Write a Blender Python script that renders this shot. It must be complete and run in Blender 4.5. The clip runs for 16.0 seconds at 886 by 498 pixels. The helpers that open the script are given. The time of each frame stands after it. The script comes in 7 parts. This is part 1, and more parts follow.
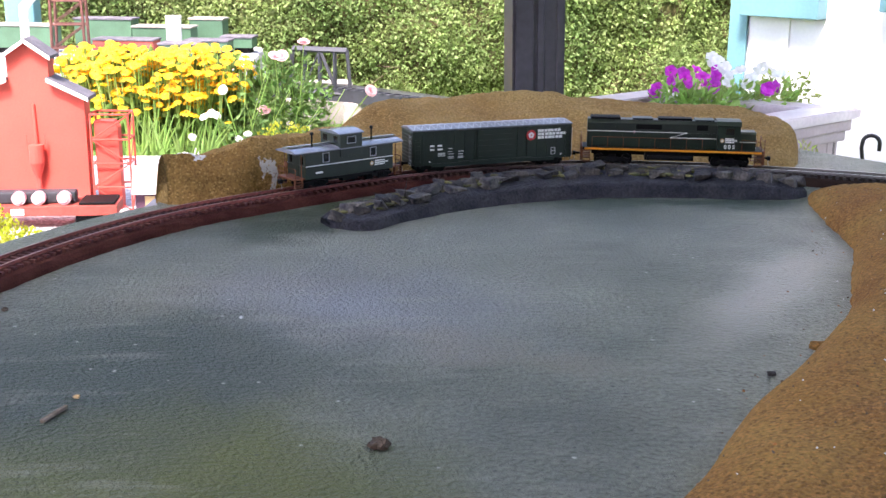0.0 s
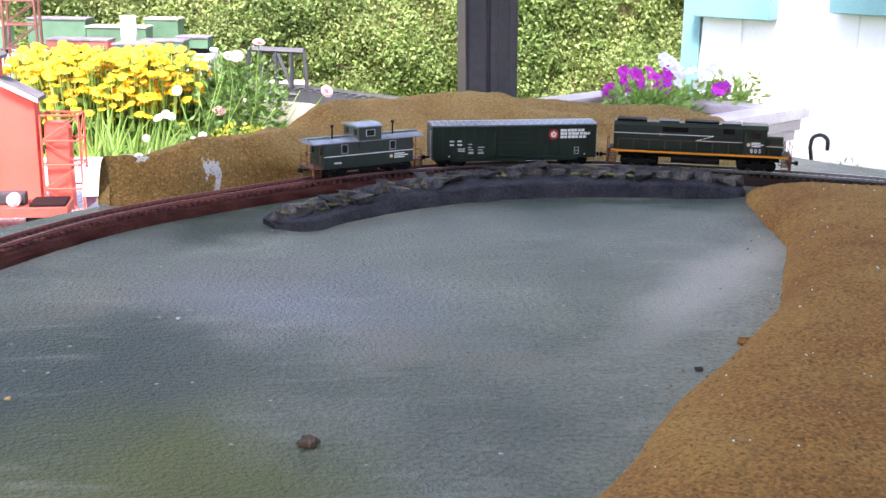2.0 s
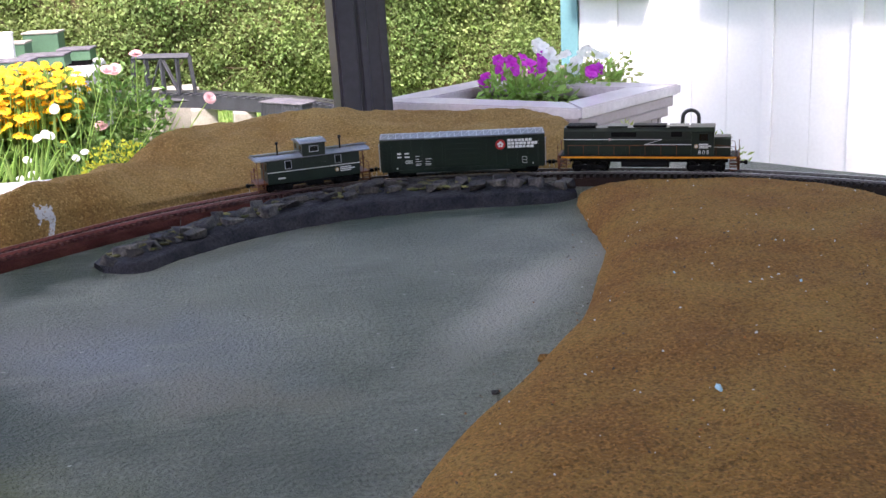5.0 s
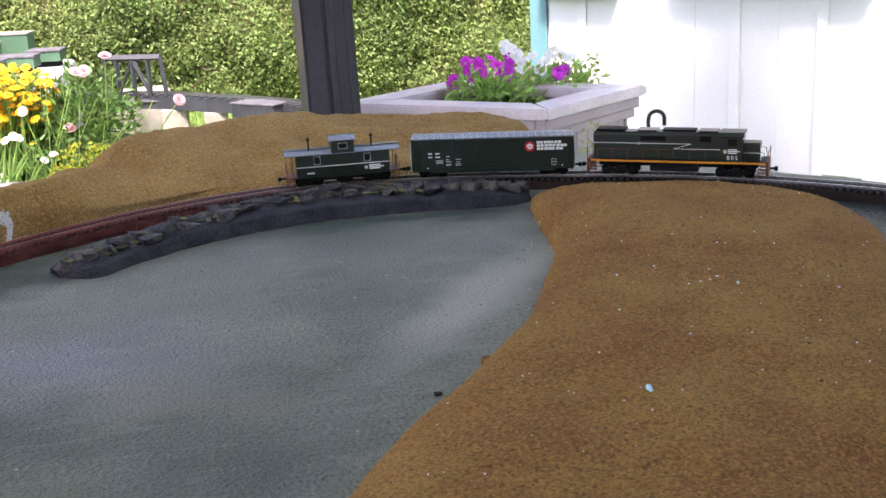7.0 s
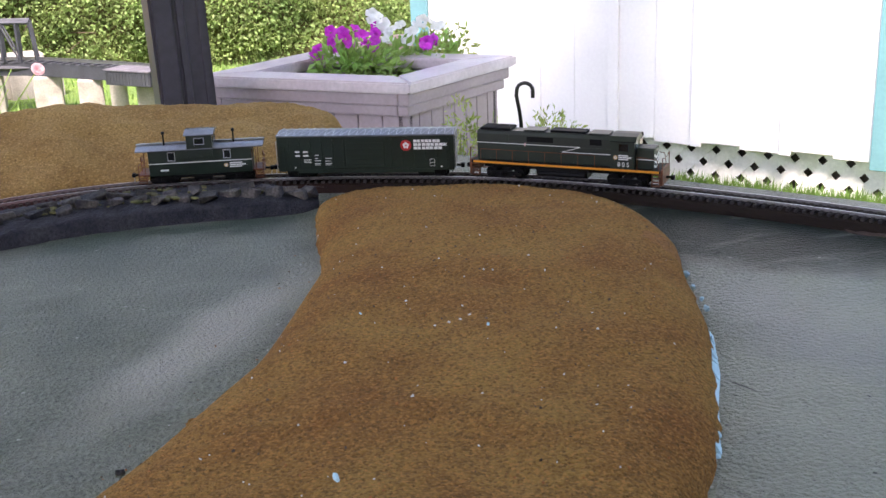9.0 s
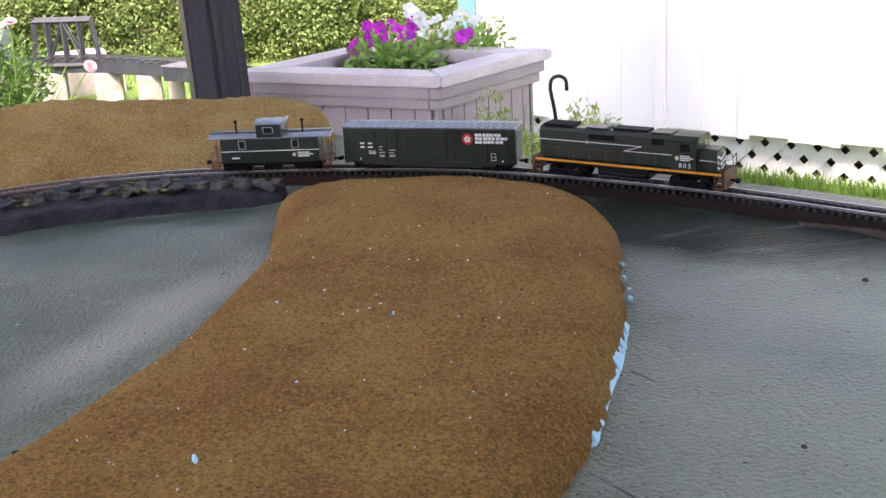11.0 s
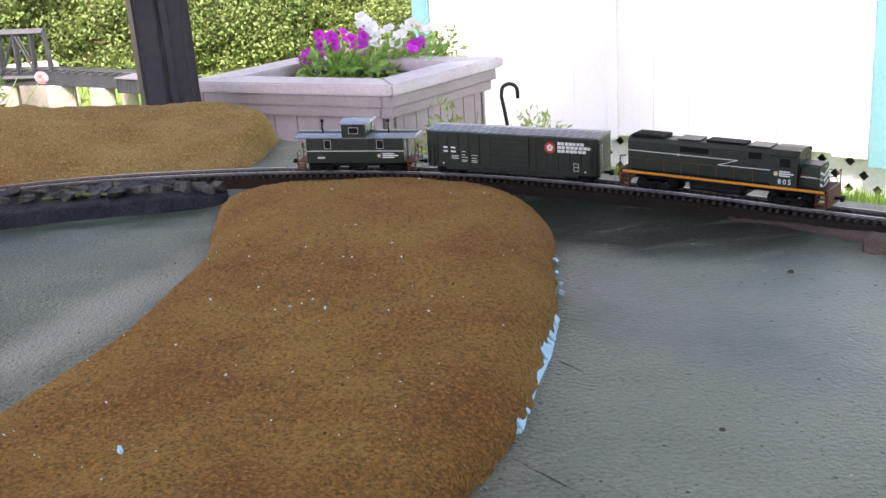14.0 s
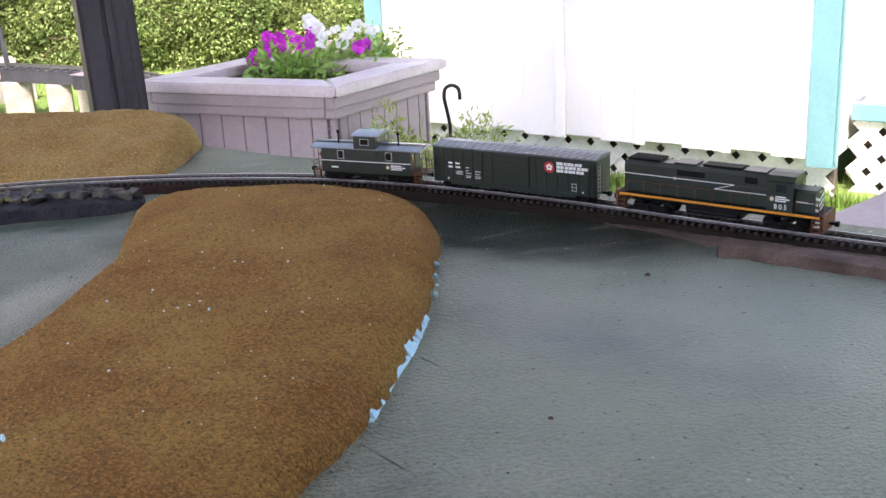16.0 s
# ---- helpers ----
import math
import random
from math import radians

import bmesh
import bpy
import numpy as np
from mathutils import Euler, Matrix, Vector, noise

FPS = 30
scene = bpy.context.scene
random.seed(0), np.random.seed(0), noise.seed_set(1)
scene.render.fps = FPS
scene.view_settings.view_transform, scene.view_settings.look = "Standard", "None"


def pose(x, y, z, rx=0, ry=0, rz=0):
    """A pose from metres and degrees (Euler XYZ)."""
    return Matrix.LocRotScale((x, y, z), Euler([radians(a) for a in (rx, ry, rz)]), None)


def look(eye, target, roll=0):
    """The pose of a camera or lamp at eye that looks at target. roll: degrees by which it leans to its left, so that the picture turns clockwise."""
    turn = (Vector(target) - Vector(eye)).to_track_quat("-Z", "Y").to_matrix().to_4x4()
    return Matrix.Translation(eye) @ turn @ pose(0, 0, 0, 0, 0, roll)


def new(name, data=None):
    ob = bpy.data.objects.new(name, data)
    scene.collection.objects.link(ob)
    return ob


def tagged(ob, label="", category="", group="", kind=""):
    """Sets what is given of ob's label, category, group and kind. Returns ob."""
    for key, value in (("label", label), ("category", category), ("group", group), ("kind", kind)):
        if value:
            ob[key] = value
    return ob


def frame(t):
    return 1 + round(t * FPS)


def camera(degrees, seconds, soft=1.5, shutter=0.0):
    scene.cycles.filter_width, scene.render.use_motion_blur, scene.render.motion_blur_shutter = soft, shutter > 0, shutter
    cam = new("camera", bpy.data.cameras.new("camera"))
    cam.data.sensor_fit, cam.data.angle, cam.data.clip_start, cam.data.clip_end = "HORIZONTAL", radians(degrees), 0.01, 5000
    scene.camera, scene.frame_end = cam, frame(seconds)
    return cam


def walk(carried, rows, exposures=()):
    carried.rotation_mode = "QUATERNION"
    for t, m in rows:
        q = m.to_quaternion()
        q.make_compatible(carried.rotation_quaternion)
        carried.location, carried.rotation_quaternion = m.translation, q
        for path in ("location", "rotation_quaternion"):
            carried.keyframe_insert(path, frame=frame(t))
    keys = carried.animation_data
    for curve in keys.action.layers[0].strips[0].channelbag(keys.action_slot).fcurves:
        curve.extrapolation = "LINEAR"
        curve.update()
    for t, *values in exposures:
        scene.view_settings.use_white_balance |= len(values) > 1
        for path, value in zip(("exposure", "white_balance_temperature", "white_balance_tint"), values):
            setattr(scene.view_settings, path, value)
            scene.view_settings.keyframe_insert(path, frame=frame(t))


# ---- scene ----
cam = camera(41.9, 16.0)
PATH = [
    (0, (-0.02, -0.078, 0.244), (0.113, 1.848, -0.279), 0.6),
    (0.5, (-0.015, -0.08, 0.244), (0.137, 1.844, -0.281), 0.7),
    (1, (-0.01, -0.082, 0.245), (0.165, 1.84, -0.28), 0.7),
    (1.5, (-0.006, -0.086, 0.246), (0.182, 1.839, -0.265), 0.8),
    (2, (-0.004, -0.087, 0.246), (0.196, 1.834, -0.276), 0.8),
    (2.5, (0.003, -0.088, 0.248), (0.236, 1.828, -0.276), 1.0),
    (3, (0.009, -0.091, 0.256), (0.269, 1.827, -0.25), 1.1),
    (3.5, (0.02, -0.098, 0.253), (0.31, 1.809, -0.277), -0.2),
    (4, (0.042, -0.096, 0.269), (0.346, 1.805, -0.274), -1.6),
    (6.5, (0.082, -0.127, 0.286), (0.44, 1.762, -0.266), -3.3),
    (7, (0.088, -0.126, 0.289), (0.468, 1.758, -0.263), -2.7),
    (7.5, (0.111, -0.118, 0.303), (0.529, 1.756, -0.259), -2.2),
    (8, (0.171, -0.101, 0.317), (0.612, 1.759, -0.271), -1.5),
    (8.5, (0.207, -0.07, 0.314), (0.724, 1.769, -0.278), -1.9),
    (9, (0.233, -0.046, 0.303), (0.754, 1.781, -0.323), -2.2),
    (9.2, (0.249, -0.051, 0.305), (0.723, 1.786, -0.33), -2.8),
    (11.3, (0.334, -0.084, 0.297), (0.732, 1.772, -0.332), -3.3),
    (11.5, (0.335, -0.084, 0.296), (0.739, 1.771, -0.334), -3.3),
    (12, (0.336, -0.085, 0.296), (0.754, 1.766, -0.337), -3.2),
    (12.5, (0.341, -0.088, 0.294), (0.774, 1.761, -0.335), -3.2),
    (13, (0.342, -0.093, 0.296), (0.785, 1.756, -0.326), -3.2),
    (13.5, (0.344, -0.099, 0.292), (0.804, 1.746, -0.327), -3.3),
    (14, (0.346, -0.101, 0.291), (0.812, 1.744, -0.323), -3.3),
    (14.5, (0.351, -0.105, 0.29), (0.833, 1.738, -0.321), -3.4),
    (15, (0.362, -0.114, 0.29), (0.863, 1.721, -0.327), -3.6),
    (15.5, (0.375, -0.135, 0.294), (0.909, 1.682, -0.35), -3.2),
    (16, (0.393, -0.184, 0.318), (0.911, 1.644, -0.308), -2.8),
]
# stops, kelvin and tint along the way
EXPOSURES = [(0.0, 2.52, 6600, 24), (1.0, 2.74, 6600, 24), (1.5, 2.96, 6600, 24), (2.0, 2.75, 6600, 24), (2.5, 2.70, 6600, 24), (2.9, 2.08, 6600, 24), (4.2, 2.10, 6600, 24), (6.4, 2.32, 6850, 24), (9.0, 2.30, 6850, 24), (11.4, 2.47, 7050, 24), (16.0, 2.50, 7050, 24)]
walk(cam, [(t, look(eye, target, roll)) for t, eye, target, roll in PATH], EXPOSURES)

# ---- world, sun, exposure ----
GROUND = -0.85
world = bpy.data.worlds.new("sky")
scene.world = world
world.use_nodes = True
_nt = world.node_tree
_sky = _nt.nodes.new("ShaderNodeTexSky")
_sky.sky_type, _sky.sun_disc = "NISHITA", False
_sky.sun_elevation, _sky.sun_rotation = radians(58), radians(200)
_sky.air_density, _sky.dust_density, _sky.ozone_density = 1.0, 3.0, 1.0
_bg = _nt.nodes["Background"]
_bg.inputs["Strength"].default_value = 0.15
_nt.links.new(_sky.outputs[0], _bg.inputs["Color"])
sun = new("sun", bpy.data.lights.new("sun", "SUN"))
sun.data.energy, sun.data.angle, sun.data.color = 2.6, radians(12), (1.0, 0.96, 0.9)
_az, _el = radians(200), radians(58)
_to = Vector((math.sin(_az) * math.cos(_el), math.cos(_az) * math.cos(_el), math.sin(_el)))
sun.rotation_euler = _to.to_track_quat("Z", "Y").to_euler()



# ---- materials ----
def material(name, colour, rough=0.6, metal=0.0, vary=0.25, scale=30.0, fine=400.0, bump=0.15, depth=0.0006, other=None, spread=0.5, random=0.0, spec=0.5):
    """A surface with two scales of colour variation and fine relief; other: a second colour in patches."""
    m = bpy.data.materials.new(name)
    m.use_nodes = True
    t = m.node_tree
    n, link = t.nodes, t.links.new
    b = n["Principled BSDF"]
    b.inputs["Roughness"].default_value, b.inputs["Metallic"].default_value = rough, metal
    b.inputs["Specular IOR Level"].default_value = spec
    c = n.new("ShaderNodeTexCoord")
    big = n.new("ShaderNodeTexNoise")
    big.inputs["Scale"].default_value, big.inputs["Detail"].default_value = scale, 4
    small = n.new("ShaderNodeTexNoise")
    small.inputs["Scale"].default_value, small.inputs["Detail"].default_value = fine, 4
    small.inputs["Roughness"].default_value = 0.58
    link(c.outputs["Object"], big.inputs["Vector"])
    link(c.outputs["Object"], small.inputs["Vector"])
    ramp = n.new("ShaderNodeValToRGB")
    lo, hi = 0.5 - 0.28 * spread, 0.5 + 0.28 * spread
    ramp.color_ramp.elements[0].position, ramp.color_ramp.elements[1].position = lo, hi
    second = other or tuple(min(1, v * (1 + vary)) for v in colour)
    first = colour if other else tuple(v * (1 - vary) for v in colour)
    ramp.color_ramp.elements[0].color, ramp.color_ramp.elements[1].color = (*first, 1), (*second, 1)
    link(big.outputs["Fac"], ramp.inputs["Fac"])
    grain = n.new("ShaderNodeMapRange")
    grain.inputs["To Min"].default_value, grain.inputs["To Max"].default_value = 1 - vary, 1 + vary
    grain.inputs["From Min"].default_value, grain.inputs["From Max"].default_value = 0.3, 0.7
    link(small.outputs["Fac"], grain.inputs["Value"])
    mix = n.new("ShaderNodeMix")
    mix.data_type, mix.blend_type = "RGBA", "MULTIPLY"
    mix.inputs["Factor"].default_value = 1.0
    link(ramp.outputs["Color"], mix.inputs["A"])
    link(grain.outputs["Result"], mix.inputs["B"])
    out = mix.outputs["Result"]
    if random:
        info = n.new("ShaderNodeObjectInfo")
        isl = n.new("ShaderNodeNewGeometry")
        add = n.new("ShaderNodeMath")
        add.operation = "ADD"
        link(info.outputs["Random"], add.inputs[0])
        link(isl.outputs["Random Per Island"], add.inputs[1])
        frac = n.new("ShaderNodeMath")
        frac.operation = "FRACT"
        link(add.outputs[0], frac.inputs[0])
        hsv = n.new("ShaderNodeHueSaturation")
        rng = n.new("ShaderNodeMapRange")
        rng.inputs["To Min"].default_value, rng.inputs["To Max"].default_value = 1 - random, 1 + random
        link(frac.outputs[0], rng.inputs["Value"])
        link(rng.outputs["Result"], hsv.inputs["Value"])
        hue = n.new("ShaderNodeMapRange")
        hue.inputs["To Min"].default_value, hue.inputs["To Max"].default_value = 0.5 - 0.04 * random, 0.5 + 0.04 * random
        link(frac.outputs[0], hue.inputs["Value"])
        link(hue.outputs["Result"], hsv.inputs["Hue"])
        link(out, hsv.inputs["Color"])
        out = hsv.outputs["Color"]
    link(out, b.inputs["Base Color"])
    if bump:
        bp = n.new("ShaderNodeBump")
        bp.inputs["Strength"].default_value, bp.inputs["Distance"].default_value = bump, depth
        link(small.outputs["Fac"], bp.inputs["Height"])
        link(bp.outputs["Normal"], b.inputs["Normal"])
    return m


def pond_material():
    """Painted water: grey-blue with green and dark patches, pale streaks, and a fine rippled gloss; some patches colour
    in light, shade and sheen.
    """
    m = material("pond_paint", (0.090, 0.108, 0.082), 0.33, vary=0.46, scale=8, fine=290, bump=1.0, depth=0.0085, other=(0.225, 0.238, 0.188), spread=0.6, spec=0.30)
    t = m.node_tree
    n, link = t.nodes, t.links.new
    b = n["Principled BSDF"]
    colour = b.inputs["Base Color"].links[0].from_socket
    c = n.new("ShaderNodeTexCoord")

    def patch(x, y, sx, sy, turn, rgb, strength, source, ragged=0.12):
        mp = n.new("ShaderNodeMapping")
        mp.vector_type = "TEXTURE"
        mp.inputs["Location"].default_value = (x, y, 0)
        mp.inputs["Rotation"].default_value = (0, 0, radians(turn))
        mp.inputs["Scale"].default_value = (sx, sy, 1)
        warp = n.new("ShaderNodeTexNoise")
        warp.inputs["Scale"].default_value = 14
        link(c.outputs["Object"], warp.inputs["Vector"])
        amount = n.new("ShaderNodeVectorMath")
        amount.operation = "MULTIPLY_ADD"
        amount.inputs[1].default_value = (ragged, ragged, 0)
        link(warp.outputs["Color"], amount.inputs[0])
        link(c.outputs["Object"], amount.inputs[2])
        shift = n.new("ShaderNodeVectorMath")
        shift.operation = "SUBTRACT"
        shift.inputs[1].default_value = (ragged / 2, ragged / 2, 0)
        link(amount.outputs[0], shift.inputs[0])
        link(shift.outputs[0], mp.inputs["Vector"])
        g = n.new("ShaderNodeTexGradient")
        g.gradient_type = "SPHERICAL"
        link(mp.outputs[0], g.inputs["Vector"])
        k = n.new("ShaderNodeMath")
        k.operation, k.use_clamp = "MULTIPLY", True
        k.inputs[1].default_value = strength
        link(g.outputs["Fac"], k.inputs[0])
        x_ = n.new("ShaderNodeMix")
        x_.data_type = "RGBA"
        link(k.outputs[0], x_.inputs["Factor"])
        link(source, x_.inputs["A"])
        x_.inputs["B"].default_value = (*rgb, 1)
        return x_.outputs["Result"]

    # next three: stronger light right and far, weaker near left, in the colour
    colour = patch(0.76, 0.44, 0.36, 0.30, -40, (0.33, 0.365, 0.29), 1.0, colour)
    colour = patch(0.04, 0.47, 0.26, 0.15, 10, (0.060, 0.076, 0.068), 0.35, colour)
    colour = patch(0.14, 0.84, 0.36, 0.17, 0, (0.25, 0.262, 0.215), 0.5, colour)
    # green, dark and tan paint patches
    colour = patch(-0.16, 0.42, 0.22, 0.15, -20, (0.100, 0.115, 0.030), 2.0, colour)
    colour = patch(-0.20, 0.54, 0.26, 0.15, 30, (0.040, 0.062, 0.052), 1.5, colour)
    colour = patch(-0.10, 0.72, 0.16, 0.06, 25, (0.17, 0.16, 0.125), 0.9, colour)
    colour = patch(0.02, 0.60, 0.16, 0.035, -25, (0.19, 0.175, 0.13), 1.0, colour)
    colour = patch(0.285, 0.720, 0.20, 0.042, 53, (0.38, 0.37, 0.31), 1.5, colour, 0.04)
    # pale blue patch: a sheen put into the colour
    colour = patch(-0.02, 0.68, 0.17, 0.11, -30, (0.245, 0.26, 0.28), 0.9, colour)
    # next three: green paint by bank and track, shade and reflection coloured in
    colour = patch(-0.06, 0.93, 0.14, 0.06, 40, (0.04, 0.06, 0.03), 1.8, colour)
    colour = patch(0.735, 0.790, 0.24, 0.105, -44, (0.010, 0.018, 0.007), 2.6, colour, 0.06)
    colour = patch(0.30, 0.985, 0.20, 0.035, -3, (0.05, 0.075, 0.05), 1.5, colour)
    colour = patch(0.70, 0.50, 0.06, 0.20, 30, (0.12, 0.15, 0.15), 1.0, colour)
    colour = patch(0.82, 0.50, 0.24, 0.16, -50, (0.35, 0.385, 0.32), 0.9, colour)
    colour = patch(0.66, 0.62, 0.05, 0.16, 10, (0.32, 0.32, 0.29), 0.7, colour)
    # hairline joints in the boards below
    for x, y, half, turn in ((-0.124, 0.6425, 0.045, 50.7), (0.516, 0.394, 0.030, -67), (0.577, 0.515, 0.014, -66), (0.33, 0.62, 0.03, 20)):
        colour = patch(x, y, half, 0.0011, turn, (0.030, 0.034, 0.030), 2.5, colour, 0.004)
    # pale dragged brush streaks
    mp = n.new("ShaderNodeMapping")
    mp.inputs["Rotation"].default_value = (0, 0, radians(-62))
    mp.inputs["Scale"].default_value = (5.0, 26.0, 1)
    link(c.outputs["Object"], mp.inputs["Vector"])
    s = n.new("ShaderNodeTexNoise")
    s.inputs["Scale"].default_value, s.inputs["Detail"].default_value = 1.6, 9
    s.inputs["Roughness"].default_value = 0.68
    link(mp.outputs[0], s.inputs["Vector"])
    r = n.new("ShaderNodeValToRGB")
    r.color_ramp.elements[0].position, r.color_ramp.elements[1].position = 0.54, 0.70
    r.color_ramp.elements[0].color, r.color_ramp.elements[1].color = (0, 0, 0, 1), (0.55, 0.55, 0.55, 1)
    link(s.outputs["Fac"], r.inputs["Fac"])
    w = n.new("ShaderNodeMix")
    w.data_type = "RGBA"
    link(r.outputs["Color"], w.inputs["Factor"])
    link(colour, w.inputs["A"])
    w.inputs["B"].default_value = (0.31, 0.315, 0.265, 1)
    # bare specks
    v = n.new("ShaderNodeTexVoronoi")
    v.inputs["Scale"].default_value = 62
    link(c.outputs["Object"], v.inputs["Vector"])
    vr = n.new("ShaderNodeMath")
    vr.operation = "LESS_THAN"
    vr.inputs[1].default_value = 0.075
    link(v.outputs["Distance"], vr.inputs[0])
    vm = n.new("ShaderNodeMix")
    vm.data_type = "RGBA"
    link(vr.outputs[0], vm.inputs["Factor"])
    link(w.outputs["Result"], vm.inputs["A"])
    vc = n.new("ShaderNodeMix")
    vc.data_type = "RGBA"
    pick = n.new("ShaderNodeSeparateColor")
    link(v.outputs["Color"], pick.inputs[0])
    lt = n.new("ShaderNodeMath")
    lt.operation = "GREATER_THAN"
    lt.inputs[1].default_value = 0.72
    link(pick.outputs[0], lt.inputs[0])
    link(lt.outputs[0], vc.inputs["Factor"])
    vc.inputs["A"].default_value, vc.inputs["B"].default_value = (0.05, 0.055, 0.05, 1), (0.5, 0.5, 0.46, 1)
    link(vc.outputs["Result"], vm.inputs["B"])
    # pinholes in the paint
    v2 = n.new("ShaderNodeTexVoronoi")
    v2.inputs["Scale"].default_value = 190
    link(c.outputs["Object"], v2.inputs["Vector"])
    p2 = n.new("ShaderNodeSeparateColor")
    link(v2.outputs["Color"], p2.inputs[0])
    size = n.new("ShaderNodeMath")
    size.operation = "MULTIPLY"
    size.inputs[1].default_value = 0.20
    link(p2.outputs[1], size.inputs[0])
    hole = n.new("ShaderNodeMath")
    hole.operation = "LESS_THAN"
    link(v2.outputs["Distance"], hole.inputs[0])
    link(size.outputs[0], hole.inputs[1])
    some = n.new("ShaderNodeMath")
    some.operation = "MULTIPLY"
    some.inputs[1].default_value = 0.6
    link(hole.outputs[0], some.inputs[0])
    dark = n.new("ShaderNodeMix")
    dark.data_type = "RGBA"
    link(some.outputs[0], dark.inputs["Factor"])
    link(vm.outputs["Result"], dark.inputs["A"])
    dark.inputs["B"].default_value = (0.03, 0.034, 0.032, 1)
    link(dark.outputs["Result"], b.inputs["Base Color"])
    return m


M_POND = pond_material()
M_TURF = material("brown_turf", (0.185, 0.075, 0.020), 0.95, vary=0.38, scale=13, fine=420, bump=1.0, depth=0.0034, other=(0.285, 0.160, 0.043), spread=0.9, spec=0.1)
M_HILL = material("ochre_turf", (0.200, 0.106, 0.031), 0.95, vary=0.36, scale=11, fine=420, bump=1.0, depth=0.0026, other=(0.32, 0.205, 0.075), spread=0.9, spec=0.1)
def bare_patches(m, spots, rgb):
    """Bare spots with a ragged outline: spots are (x, y, half width, half depth)."""
    t = m.node_tree
    n, link = t.nodes, t.links.new
    b = n["Principled BSDF"]
    colour = b.inputs["Base Color"].links[0].from_socket
    c = n.new("ShaderNodeTexCoord")
    warp = n.new("ShaderNodeTexNoise")
    warp.inputs["Scale"].default_value, warp.inputs["Detail"].default_value = 60, 4
    link(c.outputs["Object"], warp.inputs["Vector"])
    add = n.new("ShaderNodeVectorMath")
    add.operation = "MULTIPLY_ADD"
    add.inputs[1].default_value = (0.03, 0.03, 0.0)
    link(warp.outputs["Color"], add.inputs[0])
    link(c.outputs["Object"], add.inputs[2])
    for x, y, w, d in spots:
        mp = n.new("ShaderNodeMapping")
        mp.vector_type = "TEXTURE"
        mp.inputs["Location"].default_value, mp.inputs["Scale"].default_value = (x + 0.015, y + 0.015, 0), (w, d, 100)
        link(add.outputs[0], mp.inputs["Vector"])
        g = n.new("ShaderNodeTexGradient")
        g.gradient_type = "SPHERICAL"
        link(mp.outputs[0], g.inputs["Vector"])
        k = n.new("ShaderNodeMath")
        k.operation = "GREATER_THAN"
        k.inputs[1].default_value = 0.35
        link(g.outputs["Fac"], k.inputs[0])
        x_ = n.new("ShaderNodeMix")
        x_.data_type = "RGBA"
        link(k.outputs[0], x_.inputs["Factor"])
        link(colour, x_.inputs["A"])
        x_.inputs["B"].default_value = (*rgb, 1)
        colour = x_.outputs["Result"]
    link(colour, b.inputs["Base Color"])


bare_patches(M_HILL, [(-0.106, 1.0225, 0.021, 0.0055), (-0.192, 1.003, 0.030, 0.011), (0.420, 1.345, 0.025, 0.012), (0.331, 1.385, 0.018, 0.008), (0.16, 1.365, 0.02, 0.008)], (0.60, 0.60, 0.62))
bare_patches(M_TURF, [(0.638, 0.735, 0.026, 0.036)], (0.25, 0.12, 0.045))


def flecked(m, scale, low, high, share_):
    """Ground foam: single grains that are darker or more orange than the rest."""
    t = m.node_tree
    n, link = t.nodes, t.links.new
    b = n["Principled BSDF"]
    colour = b.inputs["Base Color"].links[0].from_socket
    c, v, sep = n.new("ShaderNodeTexCoord"), n.new("ShaderNodeTexVoronoi"), n.new("ShaderNodeSeparateColor")
    v.inputs["Scale"].default_value = scale
    link(c.outputs["Object"], v.inputs["Vector"])
    link(v.outputs["Color"], sep.inputs[0])
    for op, level, rgb in (("LESS_THAN", share_, low), ("GREATER_THAN", 1 - share_, high)):
        test, weak, mix = n.new("ShaderNodeMath"), n.new("ShaderNodeMath"), n.new("ShaderNodeMix")
        test.operation, weak.operation, mix.data_type = op, "MULTIPLY", "RGBA"
        test.inputs[1].default_value, weak.inputs[1].default_value = level, 0.55
        link(sep.outputs[0], test.inputs[0])
        link(test.outputs[0], weak.inputs[0])
        link(weak.outputs[0], mix.inputs["Factor"])
        link(colour, mix.inputs["A"])
        mix.inputs["B"].default_value = (*rgb, 1)
        colour = mix.outputs["Result"]
    link(colour, b.inputs["Base Color"])


flecked(M_TURF, 640, (0.085, 0.045, 0.014), (0.42, 0.19, 0.055), 0.14)
flecked(M_HILL, 640, (0.12, 0.07, 0.022), (0.46, 0.30, 0.12), 0.10)
M_PLASTER = material("bare_plaster", (0.62, 0.62, 0.62), 0.8, vary=0.1)
M_FOAM = material("blue_foam", (0.42, 0.66, 0.78), 0.7, vary=0.1, fine=900, bump=0.5)
M_ROCK = material("slate_rock", (0.020, 0.019, 0.024), 0.7, vary=0.5, scale=90, fine=500, bump=0.9, depth=0.0015, other=(0.085, 0.075, 0.066), random=0.6, spec=0.25)
M_BANK = material("bank_plaster", (0.014, 0.014, 0.021), 0.7, vary=0.5, scale=45, fine=420, bump=1.0, depth=0.003, other=(0.036, 0.035, 0.042), spec=0.2)
M_MOSS = material("moss", (0.045, 0.050, 0.014), 0.95, vary=0.4, scale=60, fine=800, bump=0.9, depth=0.001, other=(0.13, 0.115, 0.045), random=0.4)
M_BED = material("roadbed_cork", (0.042, 0.013, 0.011), 0.9, vary=0.45, scale=30, fine=900, bump=0.9, depth=0.0012, other=(0.075, 0.026, 0.021), spec=0.06)
M_TIE = material("tie_plastic", (0.078, 0.023, 0.019), 0.75, vary=0.3, scale=60, random=0.3, spec=0.25)
